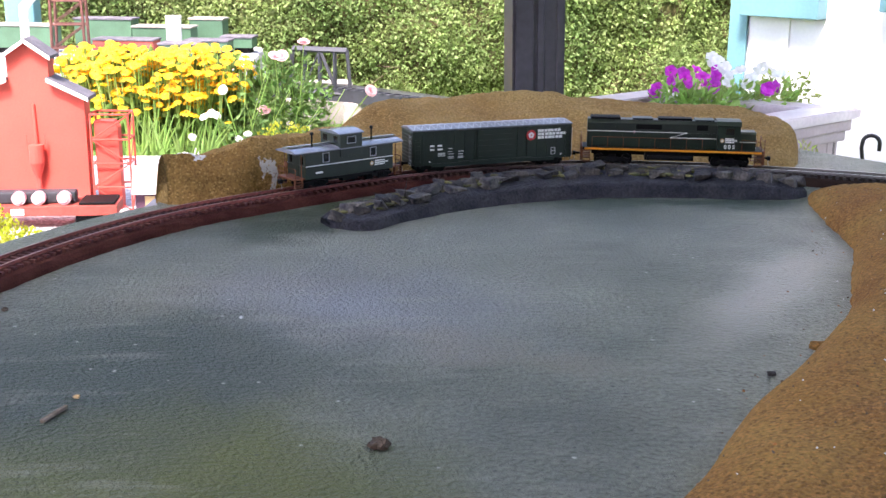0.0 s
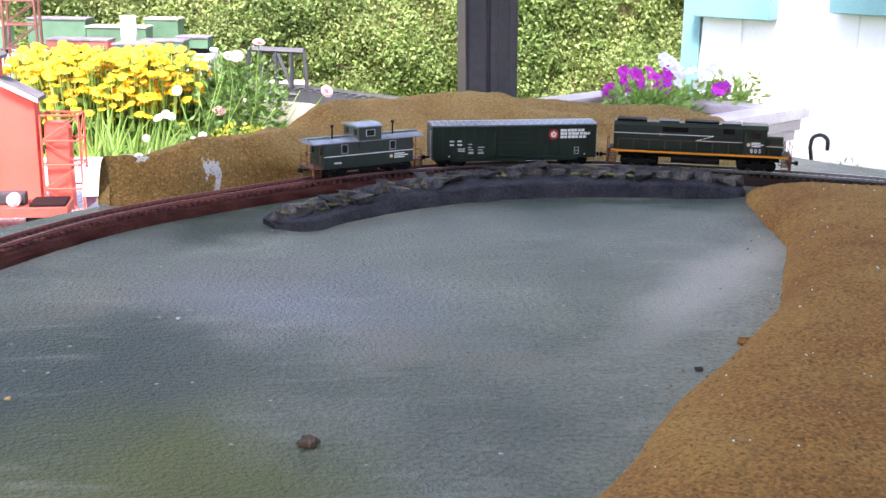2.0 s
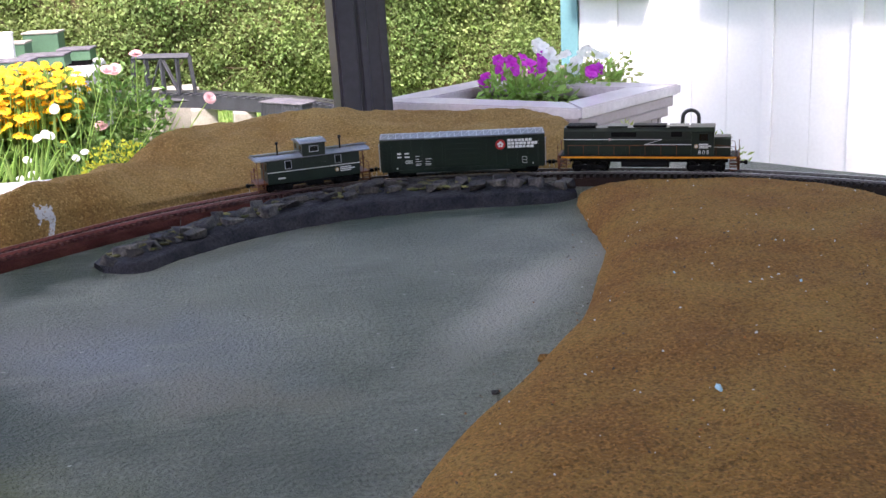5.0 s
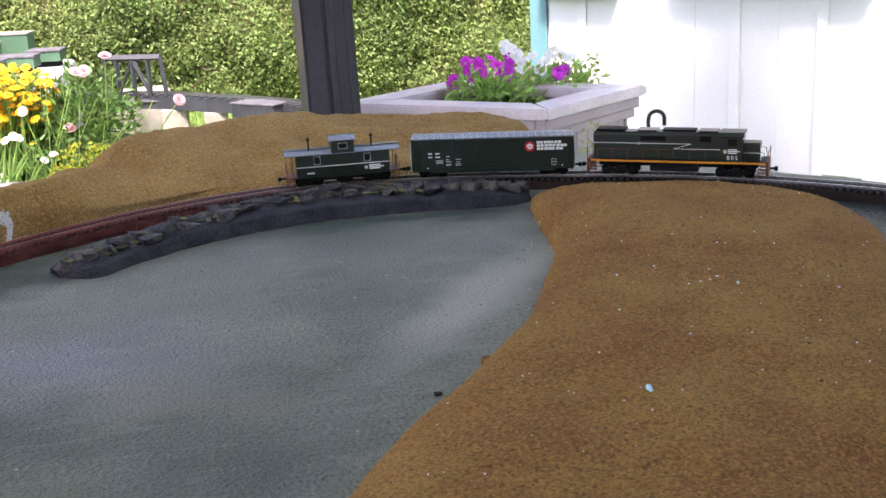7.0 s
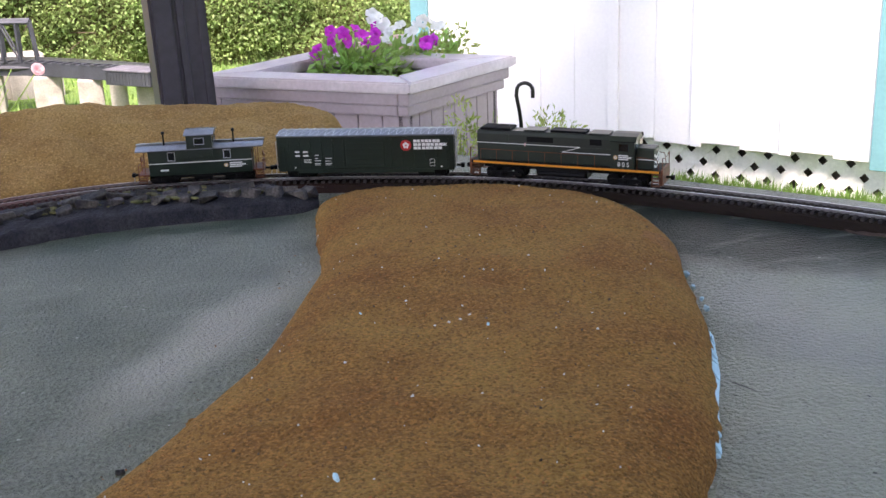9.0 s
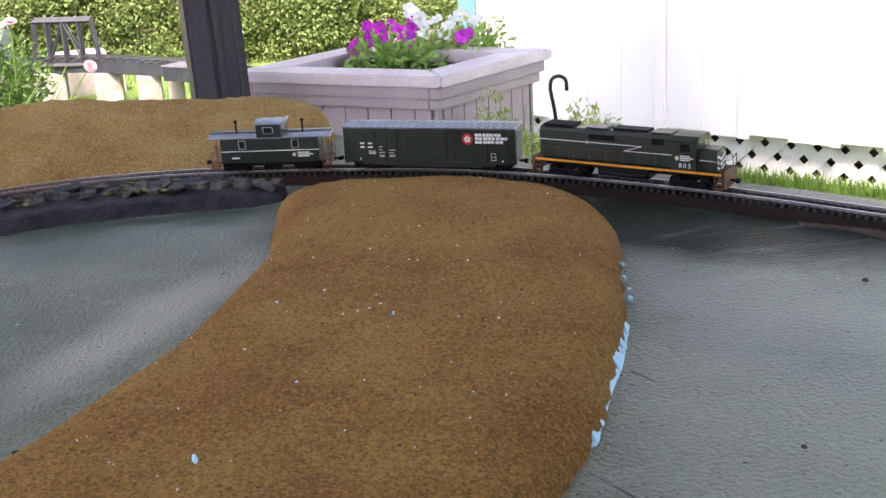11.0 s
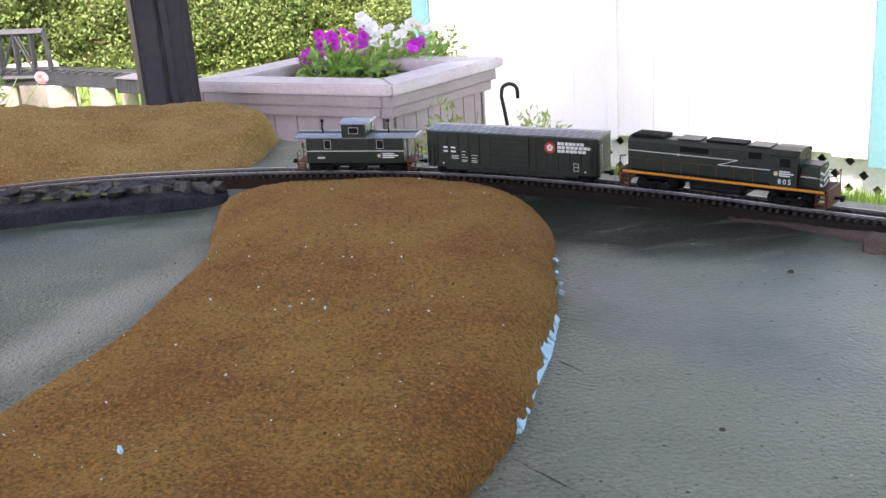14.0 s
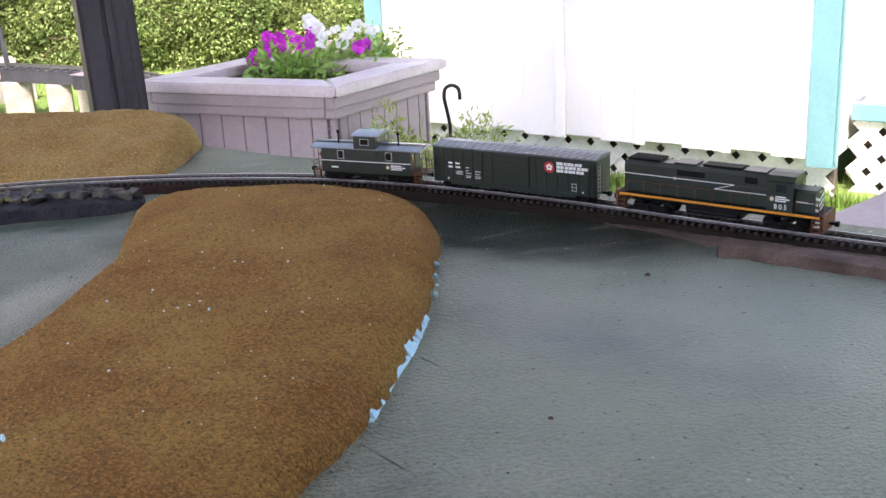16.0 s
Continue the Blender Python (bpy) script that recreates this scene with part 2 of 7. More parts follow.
M_RAIL = material("rusty_rail", (0.17, 0.036, 0.028), 0.55, metal=0.1, vary=0.3, scale=12, other=(0.26, 0.07, 0.055))
M_RAILTOP = material("rail_head", (0.34, 0.20, 0.17), 0.42, metal=0.5, vary=0.15)
M_DIRT = material("brown_scatter", (0.034, 0.021, 0.017), 0.95, vary=0.4, scale=25, fine=900, bump=0.9, depth=0.0012, other=(0.095, 0.060, 0.048))
M_SLAB = material("pinkish_scatter", (0.070, 0.042, 0.034), 0.95, vary=0.4, scale=30, fine=900, bump=0.9, depth=0.0012, other=(0.16, 0.105, 0.088))
M_GREEN = material("dark_green_paint", (0.010, 0.020, 0.0135), 0.42, vary=0.15, scale=40, bump=0.05)
M_SAGE = material("sage_green_paint", (0.021, 0.031, 0.023), 0.45, vary=0.12, scale=40, bump=0.05)
M_OLIVE = material("olive_grey_paint", (0.017, 0.023, 0.019), 0.4, vary=0.12, scale=40, bump=0.05)
M_BLACK = material("black_plastic", (0.0055, 0.005, 0.0055), 0.6, vary=0.25, scale=80, bump=0.1, spec=0.15)
M_ROOF = material("grey_roof_paint", (0.19, 0.20, 0.225), 0.22, vary=0.12, scale=60, bump=0.1)
M_RIDGE = material("aluminium_rib", (0.42, 0.43, 0.45), 0.35, vary=0.1, scale=60)
M_WHITE = material("white_lettering", (0.78, 0.78, 0.76), 0.5, vary=0.06)
M_RED = material("red_emblem", (0.55, 0.03, 0.03), 0.5, vary=0.06)
M_YELLOW = material("orange_yellow_paint", (0.62, 0.235, 0.016), 0.5, vary=0.12)
M_RUST = material("orange_brown_paint", (0.13, 0.038, 0.012), 0.6, vary=0.3, scale=120)
M_STEEL = material("steel", (0.45, 0.44, 0.43), 0.35, metal=1.0, vary=0.15)
M_DARKGLASS = material("dark_window", (0.01, 0.012, 0.014), 0.15, vary=0.05, bump=0)
M_GRASS = material("lawn", (0.085, 0.15, 0.028), 0.9, vary=0.35, scale=3, fine=60, bump=0.8, depth=0.02, other=(0.14, 0.22, 0.045))
M_BLADE = material("grass_blade", (0.11, 0.21, 0.035), 0.7, vary=0.2, scale=2, fine=20, bump=0, other=(0.18, 0.29, 0.06), random=0.3)
M_LEAF = material("cedar_leaf", (0.17, 0.26, 0.080), 0.6, vary=0.22, scale=1.6, fine=12, bump=0, other=(0.27, 0.35, 0.12), random=0.30)
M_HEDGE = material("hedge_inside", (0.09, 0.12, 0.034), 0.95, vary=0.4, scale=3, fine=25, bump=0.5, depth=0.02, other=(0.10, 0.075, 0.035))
M_STEM = material("green_stem", (0.22, 0.38, 0.07), 0.6, vary=0.2, scale=8, fine=40, bump=0, other=(0.34, 0.50, 0.14), random=0.25)
M_FOLIAGE = material("garden_leaf", (0.12, 0.22, 0.05), 0.55, vary=0.25, scale=6, fine=40, bump=0, other=(0.14, 0.24, 0.06), random=0.4)
M_LIME = material("lime_foliage", (0.48, 0.52, 0.04), 0.65, vary=0.2, scale=10, fine=60, bump=0, other=(0.64, 0.62, 0.06), random=0.35)
M_PETAL_Y = material("yellow_petal", (0.80, 0.45, 0.004), 0.6, vary=0.08, scale=20, bump=0, other=(0.86, 0.55, 0.008), random=0.15)
M_GANTRY = material("rusty_gantry", (0.10, 0.035, 0.028), 0.7, vary=0.25, scale=10, fine=100)
M_CARROOF = material("weathered_car_roof", (0.13, 0.135, 0.15), 0.3, vary=0.2, scale=60, bump=0.1)
M_CONE = material("brown_cone", (0.20, 0.075, 0.01), 0.9, vary=0.3)
M_PETAL_M = material("magenta_petal", (0.55, 0.02, 0.50), 0.5, vary=0.2, scale=60, bump=0, other=(0.70, 0.05, 0.62), random=0.2)
M_PETAL_W = material("white_petal", (0.85, 0.85, 0.83), 0.5, vary=0.05, scale=60, bump=0, random=0.06)
M_PETAL_P = material("pink_petal", (0.80, 0.45, 0.48), 0.5, vary=0.12, scale=60, bump=0, other=(0.85, 0.62, 0.62), random=0.12)
M_POST = material("dark_metal_post", (0.032, 0.028, 0.038), 0.40, vary=0.2, scale=4, fine=60, bump=0.1, other=(0.044, 0.039, 0.050))
M_MAUVE = material("mauve_painted_wood", (0.30, 0.236, 0.26), 0.36, vary=0.08, scale=6, fine=90, bump=0.2, other=(0.355, 0.288, 0.312))
# paler copy of the mauve; light on the cap top is painted in
M_CAP_LIT = material("lit_cap_paint", (0.50, 0.42, 0.45), 0.30, vary=0.10, scale=9, fine=90, bump=0.2, other=(0.60, 0.53, 0.55))
M_MAUVE_DK = material("mauve_wood_groove", (0.07, 0.055, 0.06), 0.8, vary=0.2)
M_SHED = material("white_siding", (0.85, 0.84, 0.86), 0.6, vary=0.03, scale=3, fine=80, bump=0.15)
M_TEAL = material("teal_trim_paint", (0.12, 0.27, 0.30), 0.5, vary=0.06, scale=5, fine=80, bump=0.1)
M_LATTICE = material("white_lattice", (0.78, 0.76, 0.72), 0.6, vary=0.08, scale=8, fine=80, bump=0.2)
M_CRAWL_SHADE = material("crawl_shade", (0.10, 0.085, 0.07), 0.95, vary=0.3, scale=8)
M_SOIL = material("soil", (0.09, 0.06, 0.04), 0.95, vary=0.4, scale=20, fine=150, bump=0.9, depth=0.01)
M_BRICKRED = material("red_painted_walls", (0.62, 0.085, 0.060), 0.6, vary=0.06, scale=8, fine=200, bump=0.1)
M_SHINGLE = material("grey_shingles", (0.10, 0.095, 0.11), 0.8, vary=0.25, scale=20, fine=200, bump=0.4)
M_GRAVEL = material("grey_gravel", (0.33, 0.33, 0.35), 0.9, vary=0.5, scale=80, fine=140, bump=1.0, depth=0.008, other=(0.55, 0.55, 0.57))
M_CONCRETE = material("pale_concrete", (0.22, 0.205, 0.175), 0.85, vary=0.15, scale=10, fine=120, bump=0.5, depth=0.002, other=(0.32, 0.30, 0.265))
M_BRIDGE = material("grey_bridge_paint", (0.028, 0.03, 0.037), 0.6, vary=0.2, scale=10, fine=120, bump=0.2)
M_CARGREEN = material("box_green", (0.05, 0.115, 0.065), 0.5, vary=0.12, scale=10, fine=100)
M_BROWNRED = material("oxide_red", (0.28, 0.05, 0.035), 0.6, vary=0.2, scale=10, fine=100)
M_CREAM = material("cream_roof", (0.72, 0.70, 0.60), 0.7, vary=0.08)
M_PURPLE = material("plum_walls", (0.11, 0.045, 0.075), 0.7, vary=0.15)
M_TAN = material("tan_door", (0.50, 0.33, 0.16), 0.7, vary=0.12)
M_CEIL = material("canopy_lining", (0.55, 0.55, 0.53), 0.8, vary=0.06, scale=2, fine=40)
M_HOOK = material("black_iron", (0.012, 0.012, 0.014), 0.35, vary=0.1)
M_PINKBOARD = material("salmon_board", (0.62, 0.42, 0.38), 0.6, vary=0.08)
M_UNSEEN_WALL = material("unseen_wall_grey", (0.15, 0.14, 0.13), 0.9, vary=0.08, scale=3, fine=60)
M_BOUNCE_SLAB = material("bounce_slab_grey", (0.24, 0.23, 0.21), 0.9, vary=0.12, scale=3, fine=80, bump=0.3, depth=0.002)
M_FLECK = material("orange_fleck", (0.34, 0.12, 0.03), 0.9, vary=0.2)
M_HERB = material("pale_herb_leaf", (0.24, 0.34, 0.07), 0.6, vary=0.2, scale=12, fine=60, bump=0, other=(0.42, 0.46, 0.14), random=0.35)
M_WOOD = material("weathered_wood", (0.16, 0.12, 0.09), 0.9, vary=0.3, scale=80)


def aged_along(m, rgb, x0, x1):
    """Another paint towards the far end of the line: blends in between two stations along x."""
    t = m.node_tree
    n, link = t.nodes, t.links.new
    b = n["Principled BSDF"]
    colour = b.inputs["Base Color"].links[0].from_socket
    geo, sep, rng, mix = n.new("ShaderNodeNewGeometry"), n.new("ShaderNodeSeparateXYZ"), n.new("ShaderNodeMapRange"), n.new("ShaderNodeMix")
    link(geo.outputs["Position"], sep.inputs[0])
    link(sep.outputs["X"], rng.inputs["Value"])
    rng.inputs["From Min"].default_value, rng.inputs["From Max"].default_value = x0, x1
    mix.data_type = "RGBA"
    link(rng.outputs["Result"], mix.inputs["Factor"])
    link(colour, mix.inputs["A"])
    mix.inputs["B"].default_value = (*rgb, 1)
    link(mix.outputs["Result"], b.inputs["Base Color"])


aged_along(M_RAIL, (0.16, 0.145, 0.14), -0.05, 0.25)
aged_along(M_BED, (0.024, 0.017, 0.014), 0.1, 0.5)
aged_along(M_TIE, (0.040, 0.032, 0.029), -0.05, 0.25)
aged_along(M_RAILTOP, (0.72, 0.71, 0.70), 0.0, 0.3)


def thin_leaf(m, share_through):
    """Lets part of the light through a leaf or petal."""
    t = m.node_tree
    n, link = t.nodes, t.links.new
    b = n["Principled BSDF"]
    through_ = n.new("ShaderNodeBsdfTranslucent")
    link(b.inputs["Base Color"].links[0].from_socket, through_.inputs["Color"])
    mix = n.new("ShaderNodeMixShader")
    mix.inputs[0].default_value = share_through
    link(b.outputs[0], mix.inputs[1])
    link(through_.outputs[0], mix.inputs[2])
    link(mix.outputs[0], n["Material Output"].inputs["Surface"])


for _m, _k in ((M_LEAF, 0.45), (M_FOLIAGE, 0.4), (M_STEM, 0.35), (M_LIME, 0.4), (M_PETAL_Y, 0.4), (M_PETAL_M, 0.4), (M_PETAL_W, 0.4), (M_PETAL_P, 0.4), (M_HERB, 0.4), (M_BLADE, 0.4)):
    thin_leaf(_m, _k)
for _m, _k in ((M_TURF, 0.07), (M_HILL, 0.10)):
    _b = _m.node_tree.nodes["Principled BSDF"]
    _b.inputs["Sheen Weight"].default_value, _b.inputs["Sheen Roughness"].default_value = _k, 0.45
    _b.inputs["Sheen Tint"].default_value = (1.0, 0.70, 0.40, 1)


# ---- building tools ----
def link_mesh(name, bm, mat, parent=None, label="", smooth=False):
    me = bpy.data.meshes.new(name)
    bm.to_mesh(me)
    bm.free()
    me.materials.append(mat)
    if smooth:
        for p in me.polygons:
            p.use_smooth = True
    ob = new(name, me)
    ob.parent = parent
    if label:
        tagged(ob, label)
    return ob


def part(name, bm, mat, parent, label="", smooth=False):
    return link_mesh(name, bm, mat, parent, label, smooth)


def raw(name, verts, faces, mat, parent=None, label="", smooth=False):
    me = bpy.data.meshes.new(name)
    me.from_pydata([tuple(v) for v in verts], [], [tuple(f) for f in faces])
    me.materials.append(mat)
    if smooth:
        for p in me.polygons:
            p.use_smooth = True
    ob = new(name, me)
    ob.parent = parent
    if label:
        tagged(ob, label)
    return ob


def thing(name, label, category, m=None, group="", kind=""):
    ob = new(name)
    ob.empty_display_size = 0.02
    if m is not None:
        ob.matrix_basis = m
    return tagged(ob, label, category, group, kind)


def share(name, me, parent, m=None):
    """Another object on a mesh that exists already."""
    ob = new(name, me)
    ob.parent = parent
    if m is not None:
        ob.matrix_basis = m
    return ob


def box(bm, lo, hi, bevel=0.0, turn=None):
    """A box between two corners, bevelled, added to bm; turn: a matrix."""
    size = [h - l for l, h in zip(lo, hi)]
    mid = [(h + l) / 2 for l, h in zip(lo, hi)]
    m = Matrix.Translation(mid) @ Matrix.Diagonal((*size, 1))
    made = bmesh.ops.create_cube(bm, size=1.0, matrix=m)
    if bevel:
        edges = {e for v in made["verts"] for e in v.link_edges}
        res = bmesh.ops.bevel(bm, geom=list(edges), offset=bevel, segments=2, affect="EDGES", profile=0.6)
        verts = list({v for f in res["faces"] for v in f.verts} | {v for v in made["verts"] if v.is_valid})
    else:
        verts = made["verts"]
    if turn is not None:
        bmesh.ops.transform(bm, matrix=turn, verts=verts)
    return bm


def boxed(*args, **kw):
    return box(bmesh.new(), *args, **kw)


def rod(bm, a, b, r, sides=8, r2=None):
    a, b = Vector(a), Vector(b)
    d = b - a
    m = Matrix.Translation((a + b) / 2) @ d.to_track_quat("Z", "Y").to_matrix().to_4x4()
    bmesh.ops.create_cone(bm, cap_ends=True, segments=sides, radius1=r, radius2=r if r2 is None else r2, depth=d.length, matrix=m)
    return bm


def prism(bm, outline, lo, hi, axis="x"):
    """A closed outline (pairs) drawn along an axis from lo to hi."""
    def spot(p, k):
        return {"x": (k, p[0], p[1]), "y": (p[0], k, p[1]), "z": (p[0], p[1], k)}[axis]
    a = [bm.verts.new(spot(p, lo)) for p in outline]
    b = [bm.verts.new(spot(p, hi)) for p in outline]
    n = len(outline)
    faces = [bm.faces.new(a), bm.faces.new(b)]
    faces += [bm.faces.new((a[i], a[(i + 1) % n], b[(i + 1) % n], b[i])) for i in range(n)]
    bmesh.ops.recalc_face_normals(bm, faces=bm.faces)
    return bm


def swept(points, outline, up=(0, 0, 1), closed_ends=True):
    """Verts and faces of an outline (side, up) swept along a polyline."""
    verts, faces, n = [], [], len(outline)
    pts = [Vector(p) for p in points]
    for i, p in enumerate(pts):
        d = (pts[min(i + 1, len(pts) - 1)] - pts[max(i - 1, 0)]).normalized()
        side = d.cross(Vector(up)).normalized()
        top = side.cross(d)
        verts += [p + side * a + top * b for a, b in outline]
    for i in range(len(pts) - 1):
        for k in range(n):
            faces.append((i * n + k, i * n + (k + 1) % n, (i + 1) * n + (k + 1) % n, (i + 1) * n + k))
    if closed_ends:
        faces.append(tuple(range(n))[::-1])
        faces.append(tuple((len(pts) - 1) * n + k for k in range(n)))
    return verts, faces


def bumpy(p, scale, amount):
    return noise.noise(Vector(p) * scale) * amount


def smooth_line(points, n=24):
    """A smooth curve through points, ends doubled away."""
    P = np.array(points, float)
    out = []
    for i in range(1, len(P) - 2):
        a, b, c, d = P[i - 1], P[i], P[i + 1], P[i + 2]
        for k in range(n):
            u = k / n
            out.append(0.5 * (2 * b + (c - a) * u + (2 * a - 5 * b + 4 * c - d) * u * u + (3 * b - a - 3 * c + d) * u**3))
    return np.array(out)


# ---- the line of the track ----
LINE = [(-0.372, 0.40), (-0.352, 0.54), (-0.318, 0.662), (-0.264, 0.795), (-0.191, 0.905), (-0.098, 0.986), (0.0, 1.056), (0.1, 1.101),
        (0.2, 1.121), (0.3, 1.114), (0.4, 1.088), (0.5, 1.05), (0.6, 0.996), (0.7, 0.914), (0.8, 0.806), (0.89, 0.690), (0.98, 0.580), (1.09, 0.452), (1.20, 0.325)]
CURVE = smooth_line(LINE, 40)
ALONG = np.r_[0, np.cumsum(np.hypot(*np.diff(CURVE, axis=0).T))]
RAIL = 0.013


def on_line(s, off=0.0):
    """The place s metres along the track, off metres to its outer side, and the heading there."""
    s = np.asarray(s, float)
    p = np.stack([np.interp(s, ALONG, CURVE[:, k]) for k in (0, 1)], -1)
    q = np.stack([np.interp(s + 0.004, ALONG, CURVE[:, k]) - np.interp(s - 0.004, ALONG, CURVE[:, k]) for k in (0, 1)], -1)
    d = q / np.linalg.norm(q, axis=-1, keepdims=True)
    nrm = np.stack([-d[..., 1], d[..., 0]], -1)
    off = np.asarray(off, float)
    return p + nrm * (off[..., None] if off.ndim else off), d


# ---- ground, layout table, pond ----
def ground():
    n = 60
    verts, faces = [], []
    r = [0, 1.5, 3, 4.5, 6, 8, 10, 13, 18, 26, 40, 80, 200, 600]
    for k in r:
        for i in range(n):
            a = 2 * math.pi * i / n
            x, y = 0.5 + k * math.sin(a), 3 + k * math.cos(a)
            verts.append((x, y, GROUND + (bumpy((x, y, 0), 0.8, 0.015) if k < 20 else 0)))
    for j in range(len(r) - 1):
        for i in range(n):
            faces.append((j * n + i, j * n + (i + 1) % n, (j + 1) * n + (i + 1) % n, (j + 1) * n + i)[::-1])
    tagged(raw("ground", verts, faces, M_GRASS, smooth=True), "green mown garden lawn", "ground", kind="structure")
    # unseen grey slab, added so lawn green does not bounce onto the layout
    tagged(link_mesh("pavement", boxed((-2.6, -3.2, GROUND - 0.03), (1.9, 2.35, GROUND + 0.03), 0.01), M_BOUNCE_SLAB), "unseen grey slab added under the table to neutralise bounce light", "pavement", kind="structure")


def lawn_blades():
    rng = np.random.default_rng(5)
    n = 26000
    x, y = rng.uniform(-2.6, 4.2, n), rng.uniform(3.0, 7.5, n)
    k = 5000
    u = rng.random(k)
    x[:k], y[:k] = 1.55 + 1.75 * u + rng.normal(0, 0.02, k), 4.45 - 2.0 * u + rng.normal(0, 0.03, k)
    h, a = rng.uniform(0.03, 0.075, n), rng.uniform(0, 6.28, n)
    w = rng.uniform(0.003, 0.006, n)
    lean = rng.uniform(0.005, 0.04, n)
    z = np.full(n, GROUND - 0.012)
    dx, dy = np.cos(a), np.sin(a)
    v = np.stack([np.stack([x - dx * w, y - dy * w, z], 1), np.stack([x + dx * w, y + dy * w, z], 1), np.stack([x - dy * lean, y + dx * lean, z + h], 1)], 1).reshape(-1, 3)
    tagged(raw("grass", v.tolist(), np.arange(3 * n).reshape(-1, 3).tolist(), M_BLADE), "short blades of lawn grass", "grass", kind="stuff")


def layout_table():
    table = thing("layout_table", "raised layout table painted as a grey-blue pond", "table")
    s = np.arange(0.02, ALONG[-1] - 0.03, 0.02)
    off = np.interp(s, [0, 0.30, 0.44, 0.455, 0.475, 0.55, 0.68, 0.75, 1.02, 1.10, 1.18, 1.26, 1.34, 1.45, 2.1], [0.07, 0.07, 0.072, 0.095, 0.125, 0.145, 0.24, 0.32, 0.33, 0.20, 0.145, 0.115, 0.085, 0.072, 0.072])
    edge = [tuple(p) for p in on_line(s, off)[0]]
    loop = [(-0.45, 0.05)] + edge + [(1.22, 0.06)]
    bm = bmesh.new()
    prism(bm, loop, -0.022, 0.0, "z")
    bmesh.ops.triangulate(bm, faces=[f for f in bm.faces if len(f.verts) > 4])
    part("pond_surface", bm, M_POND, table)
    v, f = swept([(x, y, -0.04) for x, y in edge], [(-0.018, -0.05), (0.004, -0.05), (0.004, 0.028), (-0.018, 0.028)])
    raw("edge_board", v, f, M_MAUVE, table, "mauve painted edge board")
    v, f = swept([(1.22, 0.05, -0.04), (-0.46, 0.05, -0.04)], [(-0.018, -0.05), (0.004, -0.05), (0.004, 0.028), (-0.018, 0.028)])
    raw("edge_board", v, f, M_MAUVE, table)
    for x, y in ((-0.36, 0.12), (-0.28, 0.72), (0.05, 1.25), (0.42, 1.28), (0.86, 0.66), (1.12, 0.14)):
        part("leg", boxed((x - 0.03, y - 0.03, GROUND - 0.01), (x + 0.03, y + 0.03, -0.023), 0.003), M_MAUVE, table)


def roadbed():
    s = np.arange(0.0, ALONG[-1], 0.012)
    pts = on_line(s)[0]
    verts, faces = [], []
    prof = [(0.0245, -0.0005), (0.0225, 0.0035), (0.0195, 0.0070), (0.0175, 0.0078), (-0.0175, 0.0078), (-0.020, 0.0068), (-0.0245, -0.0005)]
    d = on_line(s)[1]
    for i, (p, h) in enumerate(zip(pts, d)):
        for k, (a, z) in enumerate(prof):
            e = 0.0016 if k in (0, 1, 2, 5, 6) else 0.0004
            j = bumpy((p[0], p[1], k), 130, e)
            verts.append((p[0] + h[1] * (a + j), p[1] - h[0] * (a + j), z + bumpy((p[0], p[1], 9 + k), 150, 0.0007) * (z > 0)))
    n = len(prof)
    for i in range(len(pts) - 1):
        for k in range(n - 1):
            faces.append((i * n + k, (i + 1) * n + k, (i + 1) * n + k + 1, i * n + k + 1)[::-1])
    tagged(raw("roadbed", verts, faces, M_BED), "dark red-brown cork roadbed beneath the track", "roadbed")


def track():
    t = thing("model_track", "curved model railway track with rusty rails and dark ties", "track")
    s = np.arange(0.0, ALONG[-1], 0.01)
    for side in (-1, 1):
        pts = on_line(s, side * 0.0087)[0]
        w = [(-0.0011, -0.0026), (0.0011, -0.0026), (0.0011, -0.0021), (0.0003, -0.0016), (0.0003, -0.0008), (0.00055, -0.0006), (0.00055, -0.0001), (-0.00055, -0.0001), (-0.00055, -0.0006), (-0.0003, -0.0008), (-0.0003, -0.0016), (-0.0011, -0.0021)]
        v, f = swept([(x, y, RAIL) for x, y in pts], w)
        rail = raw("rail", v, f, M_RAIL, t)
        v, f = swept([(x, y, RAIL) for x, y in pts], [(-0.0005, -0.0001), (0.0005, -0.0001), (0.00035, 0.00012), (-0.00035, 0.00012)])
        raw("rail_head", v, f, M_RAILTOP, rail, "worn shiny rail head")
    bm = boxed((-0.0016, -0.0155, -0.0026), (0.0016, 0.0155, 0.0), 0.0003)
    for y in (-0.0087, 0.0087):
        box(bm, (-0.0014, y - 0.0022, 0.0), (0.0014, y - 0.0011, 0.0007))
        box(bm, (-0.0014, y + 0.0011, 0.0), (0.0014, y + 0.0022, 0.0007))
    me = None
    for k, u in enumerate(np.arange(0.06, ALONG[-1] - 0.02, 0.0072)):
        if k >= 270:
            break
        p, h = on_line(u)
        m = Matrix.Translation((p[0], p[1], RAIL - 0.0026)) @ Matrix.Rotation(math.atan2(h[1], h[0]), 4, "Z")
        if me is None:
            ob = part("tie", bm, M_TIE, t)
            me, ob.matrix_basis = ob.data, m
        else:
            share("tie", me, t, m)


